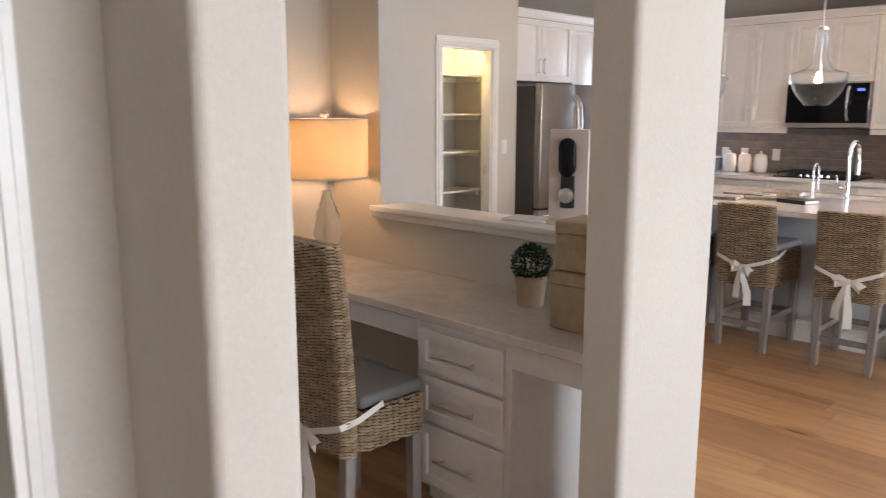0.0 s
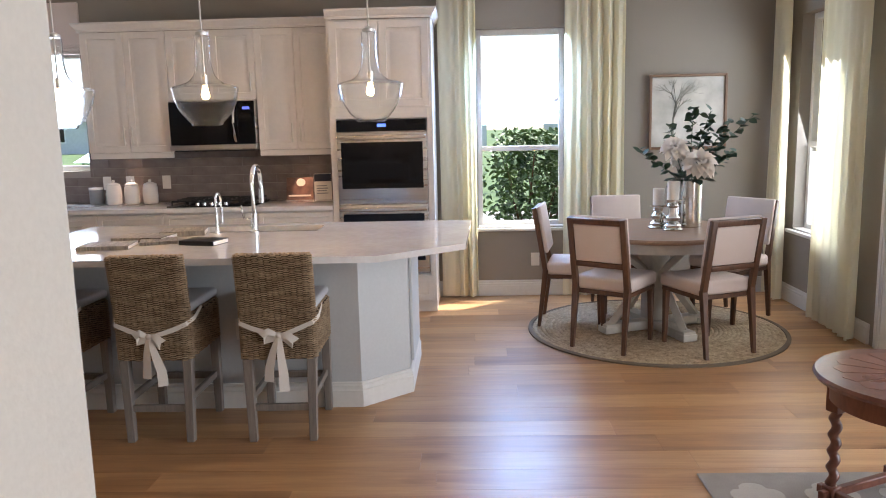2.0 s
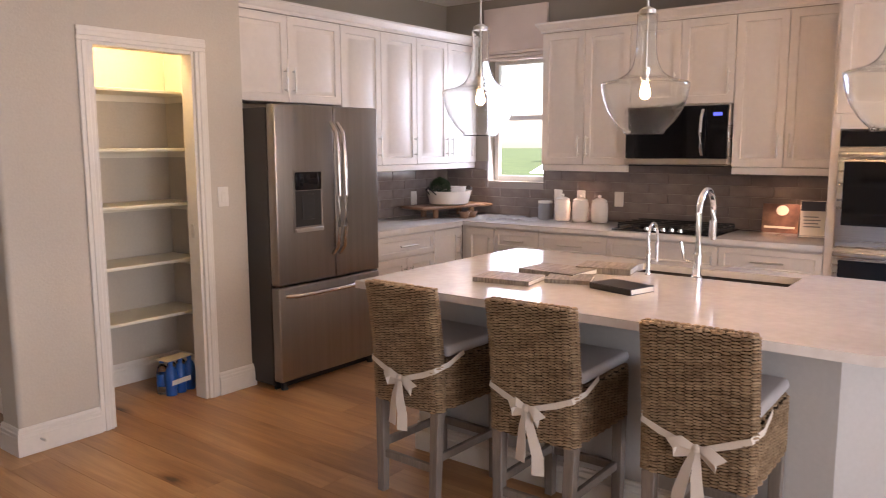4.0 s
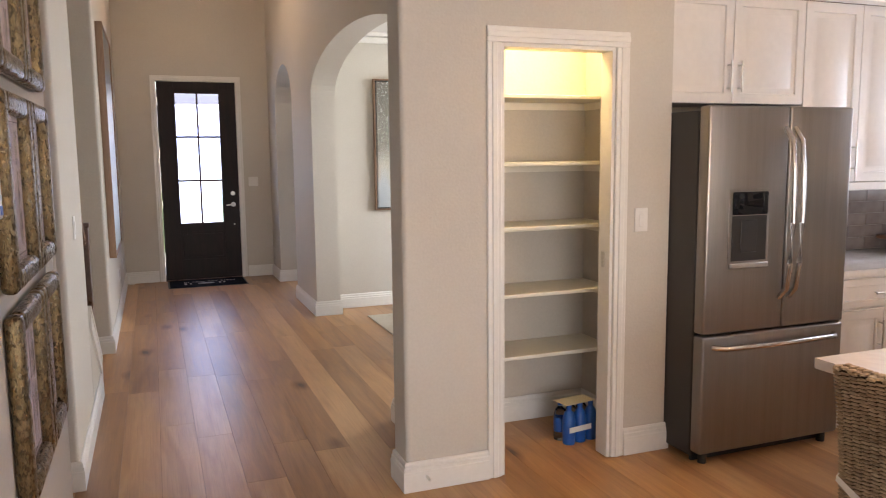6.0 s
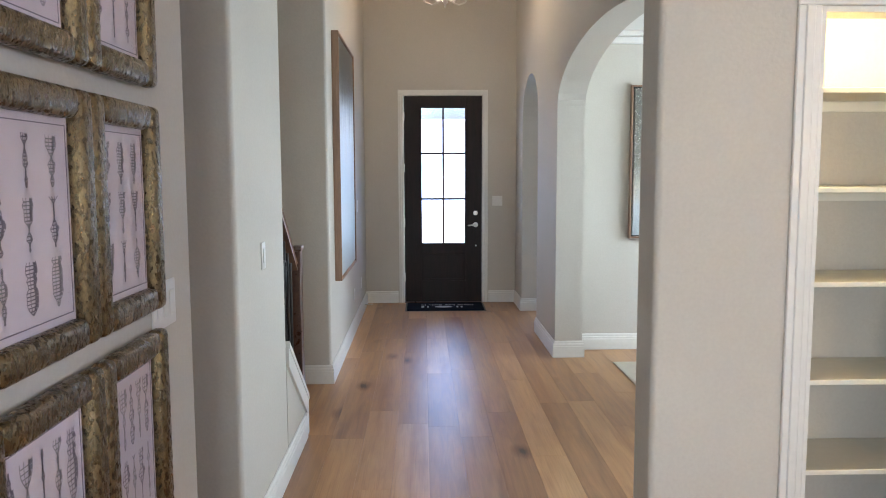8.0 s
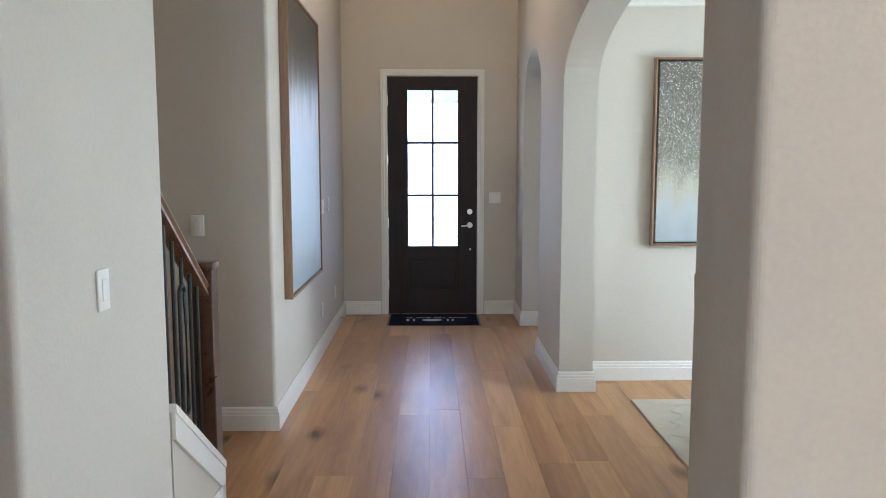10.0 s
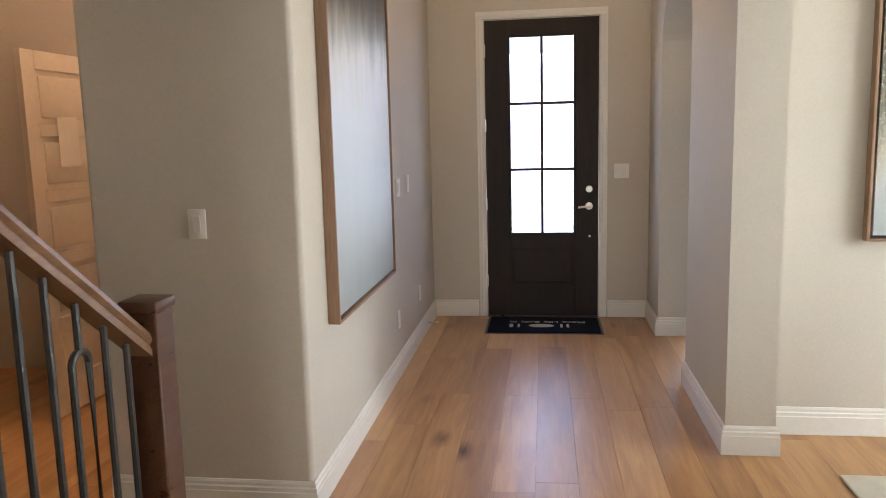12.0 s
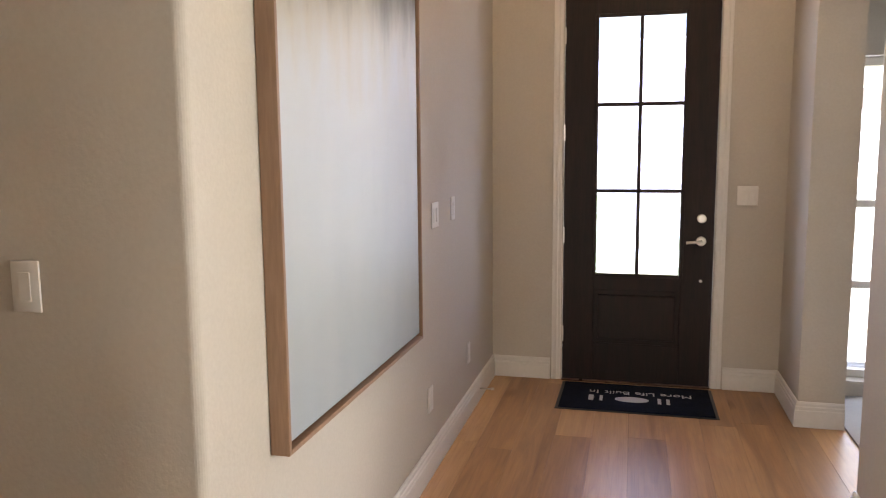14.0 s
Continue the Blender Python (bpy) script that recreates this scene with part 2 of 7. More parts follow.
def bm_wall(axis, p0, p1, a0, a1, z0, z1, holes=()):
    """A wall between p0 and p1 across and a0 to a1 along, cut through by holes (a, a, z, z)."""
    bm = bmesh.new()
    As = sorted({a0, a1, *(h for q in holes for h in q[:2])})
    Zs = sorted({z0, z1, *(h for q in holes for h in q[2:])})

    def solid(i, j):
        if not (0 <= i < len(As) - 1 and 0 <= j < len(Zs) - 1):
            return False
        a, z = (As[i] + As[i + 1]) / 2, (Zs[j] + Zs[j + 1]) / 2
        return not any(q[0] < a < q[1] and q[2] < z < q[3] for q in holes)

    verts = {}

    def v(p, a, z):
        key = (p, a, z)
        if key not in verts:
            verts[key] = bm.verts.new((p, a, z) if axis == "x" else (a, p, z))
        return verts[key]

    for i in range(len(As) - 1):
        for j in range(len(Zs) - 1):
            if not solid(i, j):
                continue
            a, b, c, d = As[i], As[i + 1], Zs[j], Zs[j + 1]
            for p in (p0, p1):
                bm.faces.new((v(p, a, c), v(p, b, c), v(p, b, d), v(p, a, d)))
            for ok, q in ((solid(i - 1, j), ((a, c), (a, d))), (solid(i + 1, j), ((b, c), (b, d))), (solid(i, j - 1), ((a, c), (b, c))), (solid(i, j + 1), ((a, d), (b, d)))):
                if not ok:
                    (e, f), (g, h) = q
                    bm.faces.new((v(p0, e, f), v(p0, g, h), v(p1, g, h), v(p1, e, f)))
    return bm


def wall(name, axis, p0, p1, a0, a1, z0=0.0, z1=2.74, holes=(), round_at=(), mat=None):
    bm = bm_wall(axis, p0, p1, a0, a1, z0, z1, holes)
    if round_at:
        bmesh.ops.recalc_face_normals(bm, faces=bm.faces[:])
        es = [e for e in bm.edges if abs(e.verts[0].co.z - e.verts[1].co.z) > 0.05 and all(any(abs(w.co.x - x) < 1e-4 and abs(w.co.y - y) < 1e-4 for x, y in round_at) for w in e.verts)]
        bmesh.ops.bevel(bm, geom=es, offset=0.022, segments=6, affect="EDGES", profile=0.5)
    return structure(name, bm, mat or WALL, "greige painted plaster wall")


def baseboard(x0, y0, x1, y1, h=0.14, ends=(0, 0), mat=None):
    """A stepped white skirting from one floor point to the next; it stands out to the left of that way."""
    d = Vector((x1 - x0, y1 - y0, 0))
    n = Vector((-d.y, d.x, 0)).normalized()
    u = d.normalized()
    prof = [(0.0, 0.0), (0.019, 0.0), (0.019, h * 0.66), (0.016, h * 0.69), (0.016, h * 0.8), (0.011, h * 0.84), (0.011, h * 0.93), (0.006, h), (0.0, h)]
    bm = bmesh.new()
    rows = []
    for base, e, s in ((Vector((x0, y0, 0)), ends[0], -1), (Vector((x1, y1, 0)), ends[1], 1)):
        rows.append([bm.verts.new(base + n * (o + 0.0005) + u * (s * e * o) + Vector((0, 0, z + 0.002))) for o, z in prof])
    k = len(prof)
    for i in range(k):
        bm.faces.new((rows[0][i], rows[0][(i + 1) % k], rows[1][(i + 1) % k], rows[1][i]))
    bm.faces.new(rows[0])
    bm.faces.new(rows[1][::-1])
    return structure("baseboard", bm, mat or TRIM, "white painted stepped baseboard")


def casing(name, axis, p, out, a0, a1, z0, z1, w=0.07, sides="lrt", mat=None):
    """White moulded trim round an opening on the face p, standing out towards out (+1 or -1)."""
    bm = bmesh.new()

    def bar(a, b, c, d):
        for o, i in ((0.014, 0.0), (0.02, 0.012)):
            aa, bb, cc, dd = a, b, c, d
            if i:
                if b - a < d - c:
                    aa, bb = a + 0.022, b - 0.022
                else:
                    cc, dd = c + 0.022, d - 0.022
            q = sorted((p + out * 0.0015, p + out * o))
            if axis == "x":
                bm_box(q[0], aa, cc, q[1], bb, dd, 0.003, 1, bm)
            else:
                bm_box(aa, q[0], cc, bb, q[1], dd, 0.003, 1, bm)

    if "l" in sides:
        bar(a0 - w, a0, z0, z1)
    if "r" in sides:
        bar(a1, a1 + w, z0, z1)
    if "t" in sides:
        bar(a0 - w, a1 + w, z1 + 0.0005, z1 + w)
    if "b" in sides:
        bar(a0 - w, a1 + w, z0 - w, z0 - 0.0005)
    return structure(name, bm, mat or TRIM, "white painted moulded trim")

# ---- large structure ----
H, HF = 2.74, 3.9
structure("subfloor", bm_box(-2.2, -4.7, -0.2, 9.0, 12.6, -0.012), GAPS, "dark subfloor under the planks")

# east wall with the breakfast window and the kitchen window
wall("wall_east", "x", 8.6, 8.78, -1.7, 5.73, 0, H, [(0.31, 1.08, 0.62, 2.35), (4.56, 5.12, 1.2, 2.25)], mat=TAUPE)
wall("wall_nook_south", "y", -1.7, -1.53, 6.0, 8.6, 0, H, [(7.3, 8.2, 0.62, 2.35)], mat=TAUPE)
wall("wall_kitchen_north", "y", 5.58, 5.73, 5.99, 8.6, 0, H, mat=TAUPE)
wall("wall_living_return", "x", 5.85, 6.0, -4.5, -1.53, 0, H)
wall("wall_living_south", "y", -4.65, -4.5, -2.0, 6.0, 0, H, [(0.6, 5.4, 0.3, 2.45)])
wall("wall_living_west", "x", -2.15, -2.0, -4.65, 2.25, 0, H)
wall("wall_west_stub", "y", 2.1, 2.25, -2.0, 1.196, 0, H, [(0.1, 0.98, 0.0, 2.05)])
wall("wall_hall_closet", "y", 2.9, 3.0, -2.0, 1.196, 0, H)
wall("wall_desk_left", "x", 1.196, 1.37, 1.76, 4.08, 0, H, round_at=[(1.196, 1.76), (1.37, 1.76)])
wall("wall_desk_column", "y", 1.757, 1.9, 2.43, 2.91, 0, H, round_at=[(2.43, 1.757), (2.91, 1.757)])
wall("wall_desk_back", "x", 3.05, 3.2, 1.99, 5.04, 0, H, [(1.99, 3.545, 1.03, 2.6)], round_at=[(3.2, 5.04), (3.05, 5.04)])
wall("wall_desk_end", "y", 3.93, 4.08, 1.37, 3.05, 0, H)
wall("wall_passage_west", "x", 1.25, 1.37, 4.08, 8.9, 0, HF)
wall("wall_stair", "x", 3.03, 3.157, 5.75, 6.73, 0, HF, round_at=[(3.157, 5.75), (3.157, 6.73)])
wall("wall_passage_north", "y", 5.75, 5.87, 1.37, 3.03, 0, HF)
wall("wall_hall_header", "x", 3.05, 3.2, 5.04, 5.75, 2.4, HF)
wall("wall_stair_hall", "y", 8.43, 8.57, 2.3, 3.18, 0, HF, round_at=[(3.18, 8.43), (2.3, 8.43)])
wall("wall_hall_left", "x", 3.03, 3.18, 8.57, 11.96, 0, HF)
wall("wall_closet_north", "y", 10.3, 10.45, -0.5, 3.03, 0, HF)
wall("wall_closet_west", "x", -0.6, -0.5, 8.0, 10.45, 0, HF)
wall("wall_closet_south", "y", 8.0, 8.1, -0.5, 1.25, 0, HF)
wall("wall_front", "y", 11.96, 12.12, 3.03, 7.75, 0, HF, [(3.64, 4.57, 0.0, 2.46), (5.27, 6.4, 0.1, 2.03)])
wall("wall_study_east", "x", 7.6, 7.75, 9.6, 11.96, 0, H)

# pantry block
wall("wall_pantry_corner", "y", 5.156, 5.33, 4.57, 4.95, 0, HF, round_at=[(4.57, 5.156)])
wall("wall_pantry_front", "y", 5.156, 5.256, 4.95, 5.99, 0, HF, [(5.05, 5.66, 0.0, 2.05)])
wall("wall_pantry_hall", "x", 4.8, 4.95, 5.33, 6.08, 0, HF, round_at=[(4.8, 6.08)])
wall("wall_pantry_back", "y", 5.83, 6.08, 4.95, 5.99, 0, HF)
wall("wall_pantry_side", "x", 5.9, 5.99, 5.256, 5.83, 0, H)
wall("wall_pantry_inner", "x", 4.95, 5.0, 5.256, 5.83, 0, H)
structure("ceiling_pantry", bm_box(4.95, 5.256, 2.5, 5.9, 5.83, 2.55), CEIL, "white pantry ceiling")


def bm_arch_wall(p0, p1, a0, a1, z1, arches):
    """A wall along y with arched openings (start, end, spring, rise), laid in upright strips."""
    cols = [(a0, 0.0)]
    for s, e, spring, rise in arches:
        cols += [(s, 0.0)] if s > a0 else []
        cols = cols[:-1] if s <= a0 else cols
        for k in range(29):
            w = math.pi * k / 28
            cols.append(((s + e) / 2 - (e - s) / 2 * math.cos(w), spring + rise * math.sin(w)))
        cols.append((e, 0.0))
    cols.append((a1, 0.0))
    bm = bmesh.new()
    low = [(bm.verts.new((p0, y, z)), bm.verts.new((p1, y, z))) for y, z in cols]
    top = [(bm.verts.new((p0, y, z1)), bm.verts.new((p1, y, z1))) for y, z in cols]
    for i in range(len(cols) - 1):
        bm.faces.new((low[i][0], low[i + 1][0], low[i + 1][1], low[i][1]))
        if cols[i + 1][0] - cols[i][0] > 1e-5:
            bm.faces.new((top[i][0], top[i + 1][0], top[i + 1][1], top[i][1]))
            for k in (0, 1):
                bm.faces.new((low[i][k], low[i + 1][k], top[i + 1][k], top[i][k]))
    for i in (0, -1):
        bm.faces.new((low[i][0], low[i][1], top[i][1], top[i][0]))
    return bm


structure("wall_arches", bm_arch_wall(4.97, 5.2, 6.08, 11.96, HF, [(6.08, 9.17, 2.1, 0.41), (10.22, 11.36, 2.12, 0.44)]), WALL, "greige wall with two arched openings")
wall("wall_dining_north", "y", 9.45, 9.6, 5.2, 7.75, 0, H)
wall("wall_dining_east", "x", 8.2, 8.35, 6.08, 9.45, 0, H, [(6.8, 8.8, 0.6, 2.3)])
wall("wall_dining_north_b", "y", 9.45, 9.6, 7.75, 8.35, 0, H)
wall("wall_dining_south", "y", 5.93, 6.08, 5.99, 8.35, 0, H)

structure("ceiling_kitchen", bm_box(-2.15, -4.65, H, 8.78, 5.156, H + 0.1), CEIL, "white flat kitchen ceiling")
structure("ceiling_kitchen_north", bm_box(5.99, 5.156, H, 8.78, 5.73, H + 0.1), CEIL, "white flat kitchen ceiling")
structure("ceiling_hall", bm_box(-0.6, 4.08, HF, 5.2, 12.12, HF + 0.1), CEIL, "white high hall ceiling")
structure("wall_hall_drop", bm_box(1.25, 5.046, H + 0.1, 5.99, 5.15, HF), WALL, "greige wall above the kitchen opening")
structure("ceiling_dining", bm_box(5.2, 6.08, H, 8.35, 9.6, H + 0.1), CEIL, "white dining room ceiling")
bm = bm_box(5.201, 9.36, H - 0.04, 8.19, 9.449, H - 0.001, 0.006, 2)
bm_box(5.201, 9.41, H - 0.1, 8.19, 9.4485, H - 0.041, 0.012, 3, bm)
structure("trim_dining_crown", bm, TRIM, "white crown moulding under the dining room ceiling")
structure("ceiling_study", bm_box(5.2, 9.6, H, 7.75, 12.12, H + 0.1), CEIL, "white study ceiling")

# ---- skirting and window trim ----
# each runs with its wall on the right hand
baseboard(8.6, -1.53, 8.6, 1.44)
baseboard(6.9, -1.53, 8.6, -1.53)
baseboard(4.98, 5.156, 4.57, 5.156, ends=(0, 1))
baseboard(5.99, 5.156, 5.735, 5.156, ends=(1, 0))
baseboard(4.57, 5.156, 4.57, 5.33, ends=(1, 1))
baseboard(4.57, 5.33, 4.8, 5.33, ends=(1, 0))
baseboard(4.8, 5.35, 4.8, 6.08, ends=(0, 1))
baseboard(4.8, 6.08, 4.97, 6.08, ends=(1, 0))
baseboard(5.9, 5.83, 5.0, 5.83)
baseboard(5.0, 5.83, 5.0, 5.27)
baseboard(5.9, 5.27, 5.9, 5.83)
baseboard(3.2, 5.04, 3.2, 1.99, ends=(1, 0))
baseboard(3.157, 6.73, 3.157, 5.75, ends=(1, 1))
baseboard(3.157, 5.75, 2.2, 5.75, ends=(1, 0))
baseboard(3.18, 11.96, 3.18, 8.43, ends=(0, 1))
baseboard(3.18, 8.43, 2.3, 8.43, ends=(1, 0))
baseboard(3.565, 11.96, 3.18, 11.96)
baseboard(4.97, 11.96, 4.645, 11.96)
baseboard(4.97, 9.17, 4.97, 10.22, ends=(1, 1))
baseboard(5.2, 9.17, 4.97, 9.17, ends=(1, 1))
baseboard(4.97, 11.36, 4.97, 11.96, ends=(1, 0))
baseboard(5.2, 11.36, 4.97, 11.36, ends=(0, 1))
baseboard(8.2, 9.45, 5.2, 9.45)
baseboard(1.196, 1.76, 1.196, 2.1, ends=(1, 0))
baseboard(1.37, 1.76, 1.196, 1.76, ends=(1, 1))
baseboard(1.37, 3.93, 1.37, 1.76, ends=(0, 1))
baseboard(3.05, 3.93, 1.37, 3.93)
baseboard(3.05, 1.99, 3.05, 3.93)
baseboard(2.43, 1.757, 2.43, 1.9, ends=(1, 1))
baseboard(2.91, 1.757, 2.43, 1.757, ends=(1, 1))
baseboard(2.91, 1.9, 2.91, 1.757, ends=(1, 1))


def window(name, axis, p, out, a0, a1, z0, z1, rails=(0.5,), sill=True, deep=0.14):
    """A white sash window in an opening: frame, rails, panes, inner sill. p: inner wall face; out: which way is outdoors."""
    root = tagged(new(name), "white framed sash window", "", "", "structure")

    def bx(a, b, c, d, n0, n1, bm=None, bev=0.004):
        q = sorted((p + out * n0, p + out * n1))
        return bm_box(q[0], a, c, q[1], b, d, bev, 1, bm) if axis == "x" else bm_box(a, q[0], c, b, q[1], d, bev, 1, bm)

    bm = bx(a0 + 0.001, a0 + 0.045, z0 + 0.001, z1 - 0.001, deep - 0.05, deep)
    bx(a1 - 0.045, a1 - 0.001, z0 + 0.001, z1 - 0.001, deep - 0.05, deep, bm)
    bx(a0 + 0.046, a1 - 0.046, z1 - 0.05, z1 - 0.001, deep - 0.05, deep, bm)
    bx(a0 + 0.046, a1 - 0.046, z0 + 0.001, z0 + 0.05, deep - 0.05, deep, bm)
    part("window_frame", bm, TRIM, root)
    for r in rails:
        zz = z0 + (z1 - z0) * r
        part("meeting_rail", bx(a0 + 0.046, a1 - 0.046, zz - 0.022, zz + 0.022, deep - 0.055, deep - 0.01), TRIM, root)
    cuts = [z0 + 0.05, *(z0 + (z1 - z0) * r for r in rails), z1 - 0.05]
    for c, d in zip(cuts, cuts[1:]):
        pane = part("pane", bx(a0 + 0.047, a1 - 0.047, c + 0.023, d - 0.023, deep - 0.032, deep - 0.028, None, 0), GLASS, root)
        pane.visible_shadow = False
    if sill:
        part("window_sill", bx(a0 - 0.05, a1 + 0.05, z0 - 0.028, z0 - 0.002, -0.045, 0.0 - 0.001), TRIM, root)
        part("window_stool", bx(a0 + 0.001, a1 - 0.001, z0 - 0.0, z0 + 0.012, 0.001, deep - 0.052), TRIM, root)
    return root


window("window_1", "x", 8.6, 1, 0.31, 1.08, 0.62, 2.35, (0.405,))
window("window_2", "y", -1.53, -1, 7.3, 8.2, 0.62, 2.35, (0.405,))
window("window_3", "x", 8.6, 1, 4.56, 5.12, 1.2, 2.25, (0.52,), False)
window("window_4", "y", 11.96, 1, 5.27, 6.4, 0.1, 2.03, (0.3, 0.555), False)
window("window_5", "x", 8.2, 1, 6.8, 8.8, 0.6, 2.3, (0.5,))
window("window_6", "y", -4.5, -1, 0.6, 5.4, 0.3, 2.45, (0.7,))

# pantry doorway
casing("trim_pantry", "y", 5.156, -1, 5.05, 5.66, 0.002, 2.05, 0.072)
bm = bm_box(5.051, 5.156, 0.002, 5.068, 5.257, 2.05)
bm_box(5.642, 5.156, 0.002, 5.659, 5.257, 2.05, bm=bm)
bm_box(5.069, 5.156, 2.033, 5.641, 5.257, 2.05, bm=bm)
jamb = structure("door_jamb", bm, TRIM, "white painted pantry door jamb")
for z in (0.25, 1.02, 1.8):
    h = bm_box(5.0685, 5.2, z - 0.045, 5.072, 5.23, z + 0.045)
    bm_cyl(0.007, 0.007, z - 0.045, z + 0.045, 10, 5.075, 5.197, h)
    part("hinge", h, NICKEL, jamb, "satin nickel hinge")
part("strike_plate", bm_box(5.638, 5.2, 0.98, 5.6415, 5.225, 1.06), NICKEL, jamb, "satin nickel strike plate")

# ---- kitchen ----
INSET = grained("cabinet_inner_paint", (0.64, 0.6, 0.57), (0.7, 0.66, 0.625), 0.4, fine=30, big=1.5, bumpy=0.02)


def bar_handle(length, upright=True):
    """A bar pull on two posts, in front of y = 0."""
    bm = bmesh.new()
    h = length / 2
    f = (lambda a, o: (0, o, a)) if upright else (lambda a, o: (a, o, 0))
    bm_tube([f(-h, -0.032), f(h, -0.032)], 0.006, 10, bm)
    for s in (-0.75 * h, 0.75 * h):
        bm_tube([f(s, -0.001), f(s, -0.032)], 0.005, 8, bm)
    return bm


def shift(bm, x, y, z):
    bmesh.ops.translate(bm, verts=bm.verts[:], vec=(x, y, z))
    return bm


def bm_panel_door(x0, x1, z0, z1, y=0.0, t=0.02, rail=0.055, raised=True):
    """A framed cabinet front whose face lies at y - t."""
    g = 0.0015
    x0, x1, z0, z1 = x0 + g, x1 - g, z0 + g, z1 - g
    bm = bm_box(x0, y - t, z0, x1, y - 0.001, z1, 0.002)
    face = max((f for f in bm.faces if f.normal.y < -0.9), key=lambda f: f.calc_area())
    steps = [(rail, 0.0), (0.004, t * 0.5)]
    if raised and x1 - x0 > 0.25 and z1 - z0 > 0.25:
        steps += [(0.024, 0.0), (0.01, -t * 0.3)]
    for inset, dy in steps:
        bmesh.ops.inset_region(bm, faces=[face], thickness=inset, use_even_offset=True)
        for v in face.verts:
            v.co.y += dy
    return bm


def cabinet(name, label, w, d, z0, z1, doors, loc, turn, handles=True, toe=0.0, group="kitchen cabinets"):
    """doors: (x0, x1, z0, z1, kind, handle side). The front of the body lies at y = 0."""
    root = thing(name, label, "cabinet", loc, turn, group)
    bm = bm_box(0.0008, 0, z0 + toe, w - 0.0008, d, z1, 0.001)
    if toe:
        bm_box(0.001, 0.07, z0, w - 0.001, d, z0 + toe, 0, 1, bm)
    part("body", bm, INSET, root)
    for x0, x1, a, b, kind, side in doors:
        fr = part("drawer" if kind == "drawer" else "door", bm_panel_door(x0, x1, a, b, 0, 0.02, 0.05 if kind == "door" else 0.035), CAB, root)
        if side == "h":
            part("handle", shift(bar_handle(min(0.2, (x1 - x0) * 0.45), False), (x0 + x1) / 2, -0.02, (a + b) / 2), NICKEL, fr, "brushed nickel bar handle")
        elif side in "lr":
            x = x0 + 0.035 if side == "l" else x1 - 0.035
            z = a + 0.14 if z0 > 1 else b - 0.14
            part("handle", shift(bar_handle(0.16), x, -0.02, z), NICKEL, fr, "brushed nickel bar handle")
    return root


def crown(name, pts, z, loc=(0, 0, 0)):
    """A stepped cornice that follows outline points; it overhangs outwards (left of the way)."""
    bm = bmesh.new()
    prof = [(0.0, 0.0), (0.012, 0.0), (0.012, 0.02), (0.022, 0.03), (0.04, 0.055), (0.045, 0.06), (0.045, 0.075), (0.0, 0.075)]
    n = len(pts)
    rows = []
    for i in range(n):
        p = Vector(pts[i])
        a = (p - Vector(pts[i - 1])).normalized() if i else None
        b = (Vector(pts[i + 1]) - p).normalized() if i < n - 1 else None
        na = Vector((-a.y, a.x)) if a else None
        nb = Vector((-b.y, b.x)) if b else None
        m = (na + nb) if na and nb else (na or nb)
        m = m / (m.dot(na or nb))
        rows.append([bm.verts.new((p.x + m.x * o, p.y + m.y * o, z + h)) for o, h in prof])
    for r, s in zip(rows, rows[1:]):
        for k in range(len(prof)):
            j = (k + 1) % len(prof)
            bm.faces.new((r[k], r[j], s[j], s[k]))
    bm.faces.new(rows[0])
    bm.faces.new(rows[-1][::-1])
    return single(name, bm, CAB, "white painted stepped crown along the cabinet tops", "cornice", smooth=False)


# east run, fronts towards -x: local x runs to -y
UT, UB = 2.36, 1.365
cabinet("upper_cabinet", "white two-door wall cabinet beside the microwave", 0.655, 0.32, UB, UT, [(0, 0.3275, UB, UT, "door", "r"), (0.3275, 0.655, UB, UT, "door", "l")], (8.275, 2.922, 0), -90)
cabinet("upper_cabinet", "short white wall cabinet above the microwave", 0.738, 0.32, 1.79, UT, [(0, 0.369, 1.79, UT, "door", ""), (0.369, 0.738, 1.79, UT, "door", "")], (8.275, 3.662, 0), -90)
cabinet("upper_cabinet", "white two-door wall cabinet beside the kitchen window", 0.72, 0.32, UB, UT, [(0, 0.36, UB, UT, "door", "r"), (0.36, 0.72, UB, UT, "door", "l")], (8.275, 4.384, 0), -90)
for y0, y1 in ((2.268, 2.92), (3.664, 4.38)):
    single("light_rail", bm_box(8.262, y0, UB - 0.05, 8.285, y1, UB - 0.001, 0.004), CAB, "white moulding under the wall cabinets", "moulding")
# north run
cabinet("upper_cabinet", "short white two-door cabinet above the refrigerator", 0.935, 0.3, 1.8, UT, [(0.0, 0.45, 1.8, UT, "door", "r"), (0.45, 0.935, 1.8, UT, "door", "l")], (5.995, 5.27, 0), 0)
cabinet("upper_cabinet", "white two-door wall cabinet above the worktop", 0.84, 0.3, UB, UT, [(0, 0.42, UB, UT, "door", ""), (0.42, 0.84, UB, UT, "door", "")], (6.932, 5.27, 0), 0)
cabinet("upper_cabinet", "white two-door corner wall cabinet above the worktop", 0.82, 0.3, UB, UT, [(0, 0.41, UB, UT, "door", "r"), (0.41, 0.82, UB, UT, "door", "l")], (7.774, 5.27, 0), 0)
single("light_rail", bm_box(6.935, 5.258, UB - 0.05, 8.595, 5.28, UB - 0.001, 0.004), CAB, "white moulding under the wall cabinets", "moulding")
crown("crown_moulding", [(8.597, 5.25), (5.996, 5.25)], UT + 0.002)
crown("crown_moulding", [(8.253, 2.268), (8.253, 4.386), (8.597, 4.386)], UT + 0.002)
crown("crown_moulding", [(8.597, 1.44), (7.948, 1.44), (7.948, 2.266)], UT + 0.012)

